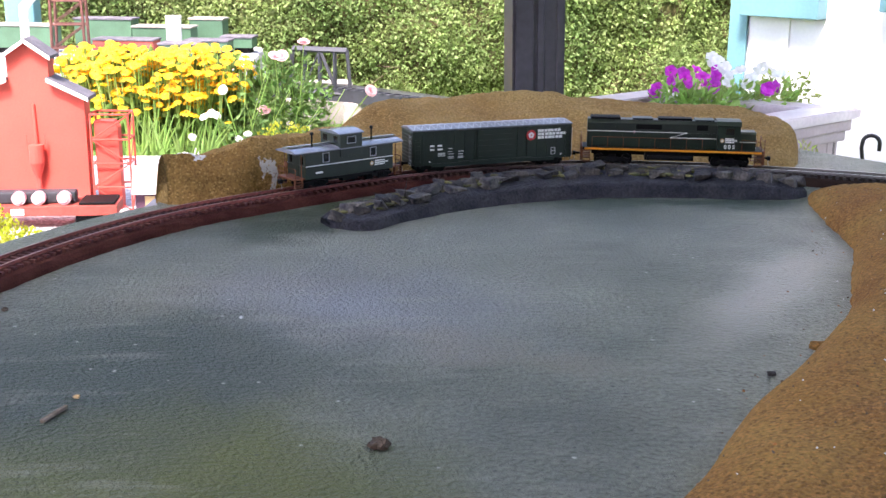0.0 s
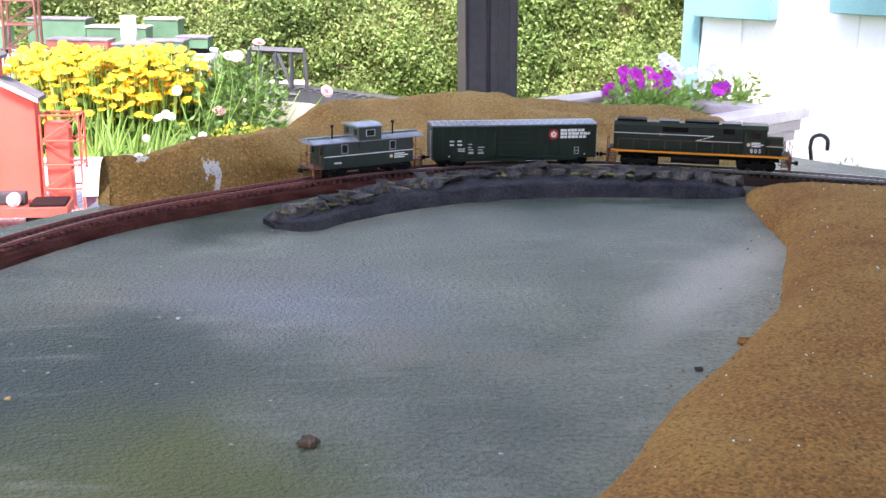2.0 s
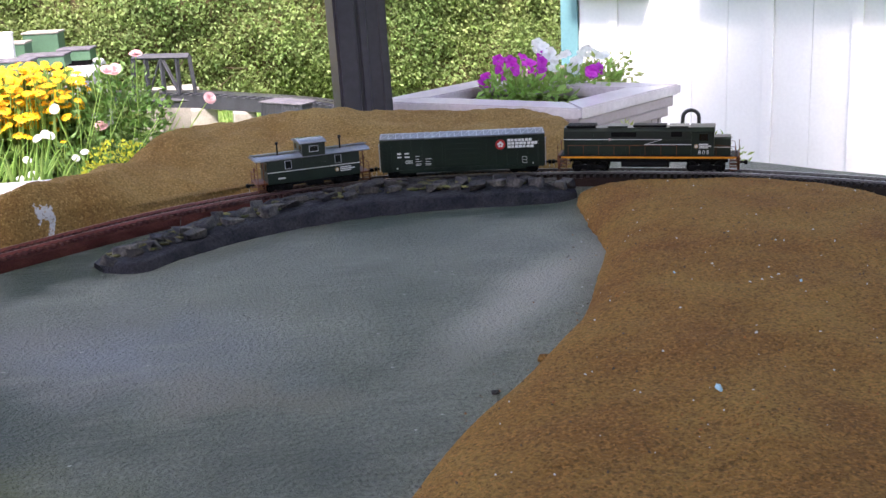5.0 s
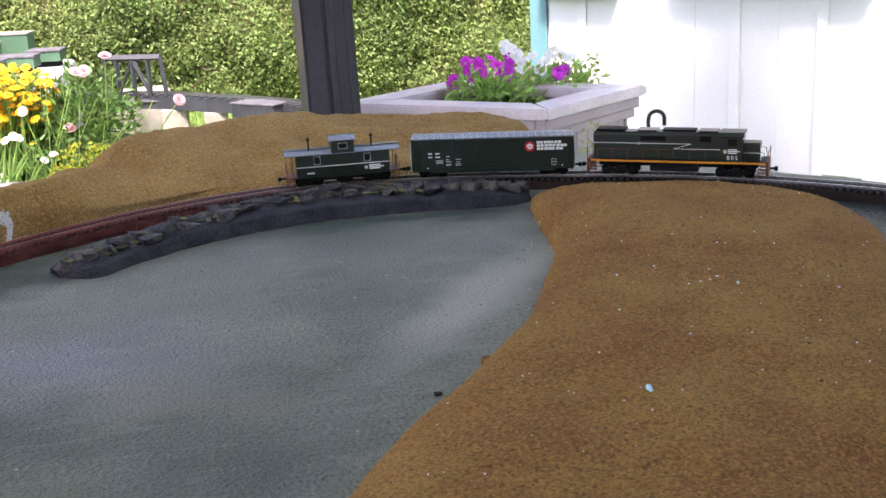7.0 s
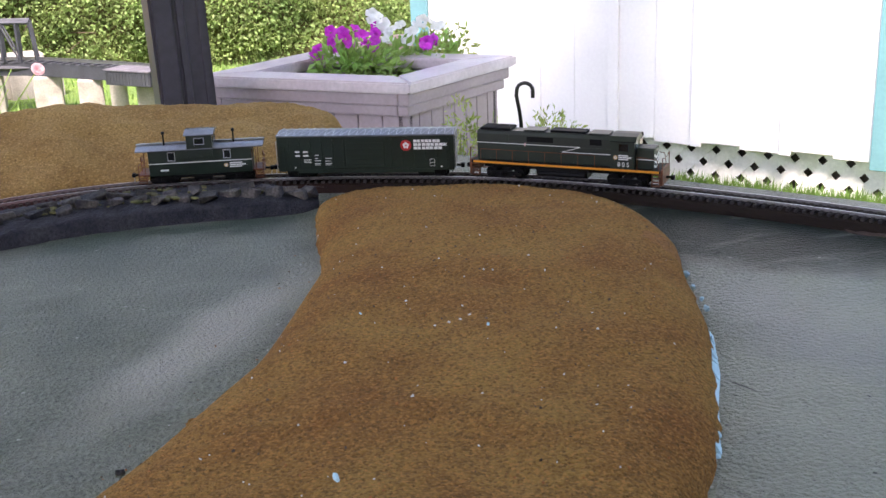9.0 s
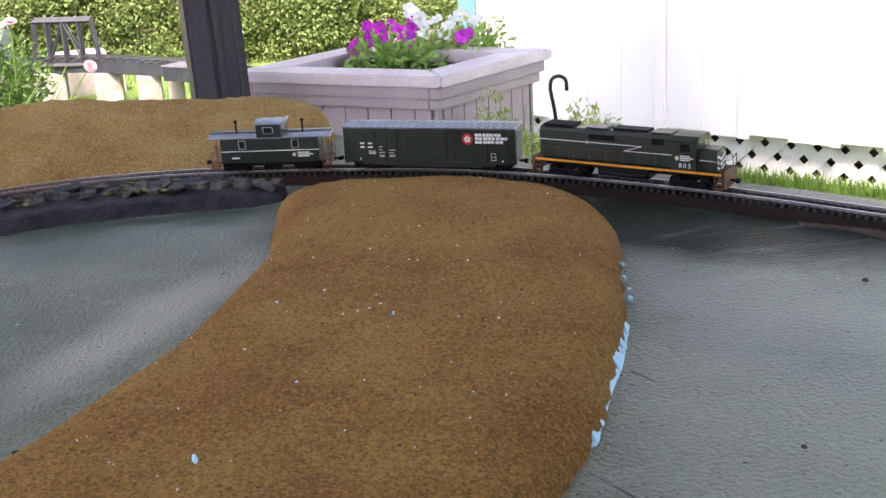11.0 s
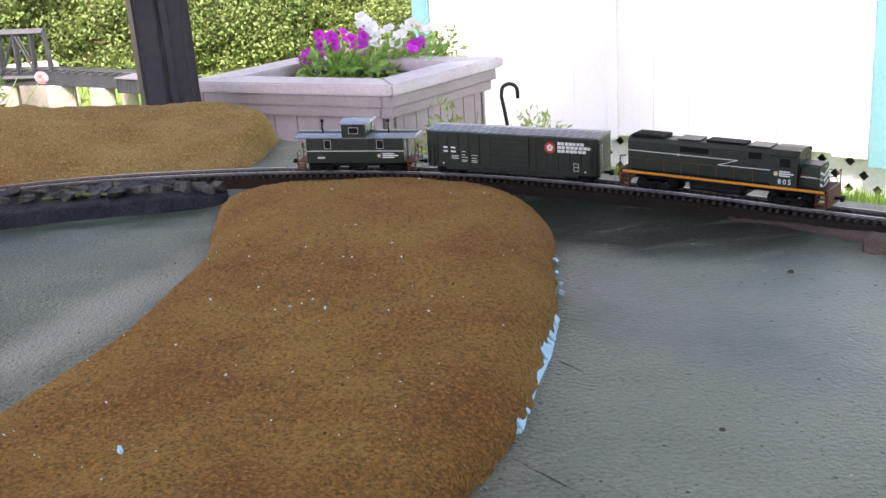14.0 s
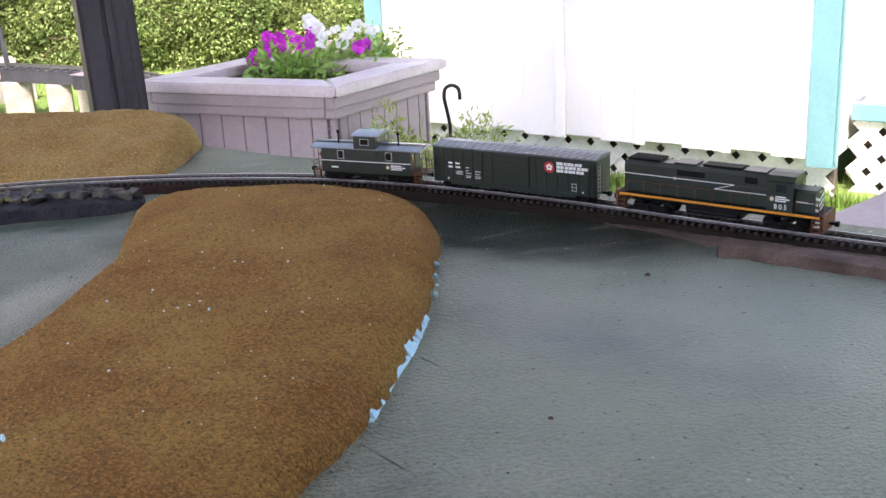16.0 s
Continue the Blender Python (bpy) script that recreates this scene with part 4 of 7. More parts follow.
def petunias(m, a, b, top):
    rng = random.Random(8)
    mag, wht = petunia_mesh("magenta_bloom", M_PETAL_M), petunia_mesh("white_bloom", M_PETAL_W)
    for label, me, spots, blooms, seed in (
        ("magenta petunias in bloom in the planter", mag, ((0.20, 0.36), (0.24, 0.30)), [(0.17, 0.37, 0.03), (0.20, 0.40, 0.06), (0.21, 0.36, 0.075), (0.23, 0.38, 0.10), (0.24, 0.34, 0.12), (0.20, 0.33, 0.05), (0.24, 0.31, 0.06), (0.26, 0.33, 0.085), (0.27, 0.29, 0.06), (0.18, 0.44, 0.02), (0.15, 0.43, 0.00), (0.23, 0.27, 0.04), (0.29, 0.30, 0.09), (0.34, 0.33, 0.10), (0.22, 0.42, 0.10), (0.36, 0.16, 0.045), (0.33, 0.145, 0.04), (0.39, 0.15, 0.055)], 1),
        ("white petunias in bloom in the planter", wht, ((0.36, 0.30), (0.46, 0.22)), [(0.36, 0.34, 0.15), (0.38, 0.36, 0.17), (0.35, 0.31, 0.12), (0.38, 0.30, 0.13), (0.33, 0.28, 0.08), (0.36, 0.26, 0.09), (0.40, 0.28, 0.11), (0.34, 0.25, 0.05), (0.31, 0.27, 0.06), (0.42, 0.30, 0.15), (0.44, 0.25, 0.10), (0.46, 0.27, 0.12), (0.40, 0.24, 0.08), (0.48, 0.23, 0.10), (0.50, 0.26, 0.11), (0.46, 0.20, 0.08), (0.52, 0.21, 0.09), (0.41, 0.33, 0.18), (0.39, 0.38, 0.16), (0.37, 0.29, 0.06), (0.33, 0.31, 0.10), (0.49, 0.30, 0.12), (0.36, 0.36, 0.13), (0.40, 0.34, 0.16), (0.34, 0.33, 0.13), (0.42, 0.26, 0.10), (0.38, 0.24, 0.05), (0.50, 0.23, 0.07), (0.54, 0.25, 0.09), (0.31, 0.30, 0.08), (0.35, 0.28, 0.10), (0.44, 0.29, 0.13)], 2)):
        t = thing("petunia", label, "flowers", m)
        for k, (u, v) in enumerate(spots):
            leaf_cloud("foliage", M_STEM, t, (u * a / 0.6, v * b / 0.63, top - 0.035), (0.11, 0.10, 0.075), 420, 0.032, seed * 10 + k, "fresh green leaves", floor=top - 0.07)
        for u, v, z in blooms[::2] if me is wht else blooms:
            q = Matrix.Translation((u * a / 0.6, v * b / 0.63, top + 0.62 * z + 0.012)) @ Euler((radians(rng.uniform(20, 75)), 0, radians(rng.uniform(-75, 15)))).to_matrix().to_4x4() @ Matrix.Scale(rng.uniform(0.52, 0.74), 4)
            share("bloom", me, t, q)
    t = thing("trailing_plant", "sprigs of small-leaved green plant in the planter", "plant", m)
    leaf_cloud("foliage", M_HERB, t, (0.86 * a, 0.30 * b, top + 0.01), (0.07, 0.08, 0.075), 260, 0.022, 31)


SA, SB = Vector((1.478, 4.62, 0)), Vector((2.742, 3.145, 0))


def shed():
    ex = (SB - SA).normalized()
    ey = Vector((-ex.y, ex.x, 0))
    if ey.y < 0:
        ey = -ey
    L = (SB - SA).length
    m = Matrix(((ex.x, ey.x, 0, SA.x), (ex.y, ey.y, 0, SA.y), (0, 0, 1, 0), (0, 0, 0, 1)))
    t = thing("shed", "white board-and-batten garden shed with teal trim", "shed", m)
    z0, z1 = -0.695, 1.55
    part("wall", boxed((0, 0.012, z0), (L, 0.06, z1)), M_SHED, t)
    part("wall", boxed((0, 0.06, z0), (0.05, 2.2, z1)), M_SHED, t)
    part("wall", boxed((L - 0.05, 0.06, z0), (L, 2.2, z1)), M_SHED, t)
    part("wall", boxed((0.05, 2.15, z0), (L - 0.05, 2.2, z1)), M_SHED, t)
    part("roof", prism(bmesh.new(), [(-0.15, z1), (L / 2, z1 + 0.8), (L + 0.15, z1), (L + 0.15, z1 + 0.05), (L / 2, z1 + 0.86), (-0.15, z1 + 0.05)], -0.2, 2.4, "y"), M_SHINGLE, t)
    k = 0
    x = 0.075
    while x < L - 0.12:
        w = 0.165
        hi = min(x + w, L - 0.075)
        part("board", boxed((x + 0.0006, 0.0, z0 + 0.012 * (k % 2) - 0.006), (hi - 0.0006, 0.012, z1 - 0.01), 0.001), M_SHED, t)
        x += w
        k += 1
    x = 0.075 + 0.165
    while x < L - 0.12:
        part("batten", boxed((x - 0.02, -0.012, z0 - 0.008), (x + 0.02, -0.0005, z1 - 0.01), 0.002), M_SHED, t)
        x += 0.33
    part("corner_board", boxed((-0.008, -0.014, z0 - 0.02), (0.072, -0.0005, z1), 0.002), M_TEAL, t, "teal corner board")
    part("corner_board", boxed((-0.014, -0.0005, z0 - 0.02), (-0.001, 0.07, z1), 0.002), M_TEAL, t)
    part("corner_board", boxed((L - 0.090, -0.016, z0 - 0.03), (L + 0.001, -0.0005, z1), 0.002), M_TEAL, t)
    part("corner_board", boxed((L + 0.0015, -0.0005, z0 - 0.03), (L + 0.010, 0.022, z1), 0.002), M_TEAL, t)
    for a, b, zb in ((0.070, 0.408, -0.050), (0.645, 1.42, -0.008)):
        win = part("window", boxed((a + 0.03, -0.003, zb + 0.1), (b - 0.03, 0.006, zb + 0.75)), M_DARKGLASS, t, "shed window")
        part("sill", boxed((a, -0.075, zb), (b, -0.001, zb + 0.09), 0.004), M_TEAL, win, "teal window sill")
        part("frame", boxed((a, -0.02, zb + 0.0905), (a + 0.05, -0.004, zb + 0.8), 0.003), M_TEAL, win)
        part("frame", boxed((b - 0.05, -0.02, zb + 0.0905), (b, -0.004, zb + 0.8), 0.003), M_TEAL, win)
        part("frame", boxed((a + 0.05, -0.02, zb + 0.75), (b - 0.05, -0.004, zb + 0.8), 0.003), M_TEAL, win)
    # lattice skirt
    # solid panel behind the lattice; under-floor shade is in its colour
    part("crawl_shade", boxed((0.02, 0.10, GROUND - 0.01), (L - 0.02, 0.14, z0)), M_CRAWL_SHADE, t, "dark panel standing for the shade under the floor")
    lattice("lattice_skirt", t, 0.02, L - 0.02, GROUND - 0.01, z0 + 0.01, 0.045)
    return m, L


def lattice(name, parent, x0, x1, z0, z1, y):
    bm = bmesh.new()
    h, step, w, th = z1 - z0, 0.097, 0.0215, 0.005
    for side in (1, -1):
        x = x0 - h
        while x < x1:
            a, b = max(x, x0), min(x + h, x1)
            if b > a + 0.005:
                za, zb = (z0 + (a - x), z0 + (b - x)) if side > 0 else (z1 - (a - x), z1 - (b - x))
                d = Vector((b - a, 0, zb - za)).normalized()
                nrm = Vector((-d.z, 0, d.x)) * w
                yy = y + (0 if side > 0 else th + 0.0005)
                q = [Vector((a, yy, za)) - nrm, Vector((b, yy, zb)) - nrm, Vector((b, yy, zb)) + nrm, Vector((a, yy, za)) + nrm]
                vs = [bm.verts.new(p) for p in q] + [bm.verts.new(p + Vector((0, th, 0))) for p in q]
                for f in ((0, 1, 2, 3), (7, 6, 5, 4), (0, 4, 5, 1), (1, 5, 6, 2), (2, 6, 7, 3), (3, 7, 4, 0)):
                    bm.faces.new([vs[k] for k in f])
            x += step
    bmesh.ops.recalc_face_normals(bm, faces=bm.faces)
    return tagged(part(name, bm, M_LATTICE, parent, "white diagonal lattice"), kind="stuff")


def porch(m, L):
    t = thing("porch", "shed porch with white pickets over a lattice skirt", "porch", m)
    x0, x1, y = L + 0.016, L + 1.3, 0.16
    part("beam", boxed((x0, y - 0.02, -0.585), (x1, y + 0.03, -0.525), 0.004), M_TEAL, t, "teal floor beam")
    part("deck", boxed((x0, y + 0.03, -0.575), (x1, y + 1.2, -0.54)), M_CEIL, t)
    lattice("lattice_skirt", t, x0, x1, GROUND - 0.01, -0.585, y)
    # same dark panel in place of the shade below the deck
    part("crawl_shade", boxed((x0, y + 0.08, GROUND - 0.01), (x1, y + 0.1, -0.59)), M_CRAWL_SHADE, t)
    for k in range(8):
        a = x0 + 0.06 + k * 0.16
        part("picket", boxed((a, y - 0.012, -0.523), (a + 0.075, y + 0.008, 0.30), 0.003), M_SHED, t)
    for z in (-0.44, -0.20, 0.2):
        part("rail", boxed((x0, y + 0.009, z), (x1, y + 0.045, z + 0.06), 0.003), M_SHED, t)
    part("back_wall", boxed((x0, y + 1.2, -0.6), (x1, y + 1.25, 1.6)), M_TEAL, t)
    part("dark_panel", boxed((x0 + 0.12, y + 0.75, -0.1), (x0 + 0.26, y + 0.78, 0.7)), M_DARKGLASS, t)
    c = thing("jar", "red and white banded jar on the porch floor", "jar", m @ Matrix.Translation((x0 + 0.175, y + 0.12, -0.535)))
    for z0, z1, mat in ((0, 0.06, M_RED), (0.06, 0.12, M_PLASTER), (0.12, 0.135, M_RED), (0.135, 0.16, M_PLASTER)):
        part("band", rod(bmesh.new(), (0, 0, z0), (0, 0, z1), 0.04, 20), mat, c)


def hedge():
    h = thing("hedge", "tall clipped cedar hedge with brown gaps", "hedge")
    x0, x1, z1 = -7.0, 9.0, 1.9
    nx, nz = 110, 26
    verts, faces = [], []

    def face_y(x, z):
        return 7.52 + 0.10 * (z - GROUND) * 0.5 + bumpy((x, z, 0), 1.6, 0.16) + bumpy((x, z, 5), 4.5, 0.08)
    for j in range(nz + 1):
        for i in range(nx + 1):
            x, z = x0 + (x1 - x0) * i / nx, GROUND - 0.02 + (z1 - GROUND) * j / nz
            verts.append((x, face_y(x, z), z))
    for j in range(nz):
        for i in range(nx):
            a = j * (nx + 1) + i
            faces.append((a, a + 1, a + nx + 2, a + nx + 1))
    nv = len(verts)
    verts += [(x0, 10, GROUND - 0.02), (x1, 10, GROUND - 0.02), (x1, 10, z1), (x0, 10, z1)]
    faces += [(nv, nv + 3, nv + 2, nv + 1), (nz * (nx + 1), nz * (nx + 1) + nx, nv + 2, nv + 3)]
    # backing sheet: shade between leaves and brown gaps are in its colour
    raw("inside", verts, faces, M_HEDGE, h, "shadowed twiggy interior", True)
    rng = np.random.default_rng(2)
    n = 150000
    x, z = rng.uniform(-3.9, 4.3, n), GROUND + rng.random(n) * 1.05
    z[118000:] = GROUND + 1.0 + rng.random(n - 118000) * 1.75
    y = np.array([face_y(a, b) for a, b in zip(x, z)]) - rng.uniform(-0.02, 0.075, n)
    keep = np.array([noise.noise(Vector((a * 2.3, b * 2.8, 3))) + 0.5 * noise.noise(Vector((a * 7, b * 7, 1))) for a, b in zip(x, z)]) > -0.62
    keep &= (z > GROUND + 0.07) | (rng.random(n) < 0.3)
    p = np.stack([x, y, z], 1)[keep]
    n = len(p)
    ax = np.stack([rng.normal(0, 0.8, n), -0.35 - rng.random(n), rng.normal(-0.15, 0.8, n)], 1)
    ax /= np.linalg.norm(ax, axis=1)[:, None]
    sd = np.cross(ax, rng.normal(size=(n, 3)))
    sd /= np.linalg.norm(sd, axis=1)[:, None]
    up = np.cross(ax, sd)
    L = rng.uniform(0.016, 0.040, (n, 1))
    W = L * 0.26
    v = np.stack([p, p + ax * L * 0.45 + sd * W + up * L * 0.08, p + ax * L, p + ax * L * 0.45 - sd * W + up * L * 0.08], 1).reshape(-1, 3)
    i = np.arange(n)[:, None] * 4
    f = np.concatenate([np.hstack([i, i + 1, i + 2]), np.hstack([i, i + 2, i + 3])])
    tagged(raw("foliage", v.tolist(), f.tolist(), M_LEAF, h, "small yellow-green cedar sprays"), kind="stuff")
    bm = bmesh.new()
    rg = random.Random(4)
    for k in range(120):
        a, c = rg.uniform(-3.5, 4), rg.uniform(GROUND + 0.1, 1.2)
        yy = face_y(a, c) - 0.05
        rod(bm, (a, yy, c), (a + rg.uniform(-0.18, 0.18), yy - rg.uniform(0, 0.06), c + rg.uniform(-0.14, 0.1)), 0.004, 5, 0.002)
    tagged(part("twigs", bm, M_SOIL, h, "bare brown twigs"), kind="stuff")


def daisy_mesh():
    bm = bmesh.new()
    n = 11
    ring = [bm.verts.new((0.007 * math.cos(2 * math.pi * (i - 0.5) / n), 0.007 * math.sin(2 * math.pi * (i - 0.5) / n), 0.002)) for i in range(n)]
    bm.faces.new(ring)
    for i in range(n):
        a = 2 * math.pi * i / n
        c, s = math.cos(a), math.sin(a)
        pts = [(0.022, -0.008, 0.004), (0.034, -0.005, -0.003), (0.036, 0.0, -0.005), (0.034, 0.005, -0.003), (0.022, 0.008, 0.004)]
        bm.faces.new([ring[i]] + [bm.verts.new((x * c - y * s, x * s + y * c, z)) for x, y, z in pts] + [ring[(i + 1) % n]])
    me = bpy.data.meshes.new("head")
    bm.to_mesh(me)
    bm.free()
    me.materials.append(M_PETAL_Y)
    bm = bmesh.new()
    bmesh.ops.create_icosphere(bm, subdivisions=1, radius=0.0065, matrix=Matrix.Translation((0, 0, 0.003)))
    cone = bpy.data.meshes.new("cone")
    bm.to_mesh(cone)
    bm.free()
    cone.materials.append(M_CONE)
    return me, cone


def coneflowers():
    head, cone = daisy_mesh()
    rng = random.Random(14)
    for k, (cx, cy, rx, ry, top, count) in enumerate(((-1.00, 4.42, 0.21, 0.22, -0.150, 300), (-0.66, 4.38, 0.22, 0.22, -0.155, 300), (-0.83, 4.30, 0.28, 0.18, -0.175, 300))):
        t = thing("coneflower_clump", "dense clump of yellow black-eyed coneflowers in bloom", "flowers", group="coneflower clumps")
        stems = bmesh.new()
        for i in range(count):
            a, r = rng.random() * 6.28, rng.random() ** 0.5
            x, y = cx + rx * r * math.cos(a), cy + ry * r * math.sin(a)
            z = top - 0.07 * r**2 - rng.random() ** 1.3 * 0.16 - (0.06 if rng.random() < 0.12 else 0)
            q = Matrix.Translation((x, y, z)) @ Euler((radians(rng.uniform(0, 40)), radians(rng.uniform(-20, 20)), radians(rng.uniform(-30, 30)))).to_matrix().to_4x4() @ Matrix.Scale(rng.uniform(0.42, 0.66), 4)
            h = share("bloom", head, t, q)
            share("cone", cone, h)
            rod(stems, (cx + (x - cx) * 0.6, cy + (y - cy) * 0.6, GROUND - 0.01), (x, y, z - 0.003), 0.003, 4, 0.002)
        tagged(part("stem_growth", stems, M_STEM, t), kind="stuff")
        leaf_cloud("foliage", M_FOLIAGE, t, (cx, cy + 0.05, -0.52), (rx * 1.15, ry, 0.26), 1500, 0.085, 40 + k, floor=GROUND)


def strap_leaves():
    rng = np.random.default_rng(9)
    t = thing("iris_clump", "clump of tall upright strap-shaped green leaves", "plant")
    verts, faces = [], []
    for k in range(95):
        x, y = rng.uniform(-0.88, -0.52), rng.uniform(3.55, 3.85)
        h, lean, a = rng.uniform(0.22, 0.40), rng.uniform(-0.10, 0.20), rng.uniform(0.5, 1.0)
        w, base = rng.uniform(0.005, 0.009), len(verts)
        for j in range(6):
            u = j / 5
            ww = w * (1 - u**3) + 0.0008
            px, py, pz = x + lean * u * u * a, y - 0.06 * u * u, GROUND + 0.18 + h * (u - 0.12 * u * u * abs(lean) * 4)
            verts += [(px - ww, py, pz), (px, py - ww * 0.5, pz), (px + ww, py, pz)]
        for j in range(5):
            o = base + 3 * j
            faces += [(o, o + 1, o + 4, o + 3), (o + 1, o + 2, o + 5, o + 4)]
    tagged(raw("leaves", verts, faces, M_STEM, t), kind="stuff")
    bm = boxed((-1.4, 3.3, GROUND - 0.01), (-0.30, 4.05, GROUND + 0.18), 0.05)
    tagged(link_mesh("soil_bed", bm, M_SOIL), "raised bed of dark soil", "soil")


def rose_mesh(mat, name):
    bm = bmesh.new()
    rng = random.Random(2)
    for ring, (r, n, tilt) in enumerate(((0.010, 4, 75), (0.020, 6, 55), (0.030, 7, 30), (0.036, 8, 8))):
        for i in range(n):
            a = 2 * math.pi * (i + 0.4 * ring) / n
            c, s = math.cos(a), math.sin(a)
            w = r * 0.75
            ct, st = math.cos(radians(tilt)), math.sin(radians(tilt))
            pts = [(0.15 * r, -w * 0.4, 0), (0.7 * r, -w, 0), (1.1 * r, -w * 0.6, 0), (1.2 * r, 0, 0), (1.1 * r, w * 0.6, 0), (0.7 * r, w, 0), (0.15 * r, w * 0.4, 0)]
            vs = []
            for x, y, z in pts:
                X, Z = x * ct, x * st
                vs.append(bm.verts.new((X * c - y * s, X * s + y * c, Z + rng.uniform(-0.001, 0.001))))
            bm.faces.new(vs)
    me = bpy.data.meshes.new(name)
    bm.to_mesh(me)
    bm.free()
    me.materials.append(mat)
    return me


def roses():
    pink, white = rose_mesh(M_PETAL_P, "pink_rose"), rose_mesh(M_PETAL_W, "white_rose")
    rng = random.Random(6)
    specs = [("rose_bush", "rose bush with pale pink blooms and thin stems", (-0.36, 4.42), (0.21, 0.16, 0.25), 2600, pink,
              [(0.003, 4.30, -0.325), (-0.245, 4.30, -0.145), (-0.355, 4.30, -0.195), (-0.33, 4.35, -0.20), (-0.40, 4.3, -0.40)]),
             ("rose_bush", "white rose bush spilling over the bed", (-0.45, 4.10), (0.22, 0.16, 0.20), 800, white,
              [(-0.512, 4.0, -0.283), (-0.536, 3.98, -0.370), (-0.555, 4.0, -0.366), (-0.578, 3.98, -0.376), (-0.617, 3.95, -0.442), (-0.43, 3.98, -0.436), (-0.46, 3.96, -0.45), (-0.599, 3.9, -0.485), (-0.57, 3.9, -0.50), (-0.64, 3.9, -0.50)])]
    for k, (name, label, (x, y), r, count, me, blooms) in enumerate(specs):
        t = thing(name, label, "rose bush")
        leaf_cloud("foliage", M_FOLIAGE, t, (x, y, -0.46 if me is pink else -0.60), r, count, 0.034, 60 + k, floor=GROUND)
        bm = bmesh.new()
        for b in blooms:
            q = Matrix.Translation(b) @ Euler((radians(rng.uniform(20, 70)), 0, radians(rng.uniform(-40, 40)))).to_matrix().to_4x4() @ Matrix.Scale(rng.uniform(0.5, 0.66) * (0.66 if me is white else 1), 4)
            share("bloom", me, t, q)
            rod(bm, (x + rng.uniform(-0.1, 0.1), y, GROUND - 0.01), (b[0], b[1], b[2]), 0.004, 5, 0.002)
        for i in range(14):
            rod(bm, (x + rng.uniform(-0.15, 0.15), y, GROUND - 0.01), (x + rng.uniform(-0.28, 0.3), y + rng.uniform(-0.1, 0.1), rng.uniform(-0.5, -0.2)), 0.003, 5, 0.0015)
        tagged(part("stem_growth", bm, M_STEM, t), kind="stuff")


def lime_mound(name, label, centre, radii, count, size, seed):
    t = thing(name, label, "shrub")
    bm = bmesh.new()
    bmesh.ops.create_icosphere(bm, subdivisions=3, radius=0.8, matrix=Matrix.Translation(centre) @ Matrix.Diagonal((*radii, 1)))
    for v in bm.verts:
        v.co += Vector((bumpy(v.co, 12, 0.02), 0, bumpy(v.co, 10, 0.03)))
    part("inside", bm, M_LIME, t, smooth=True)
    leaf_cloud("foliage", M_LIME, t, centre, radii, count, size, seed, "bright yellow-green tips", aspect=0.7, shell=0.8)


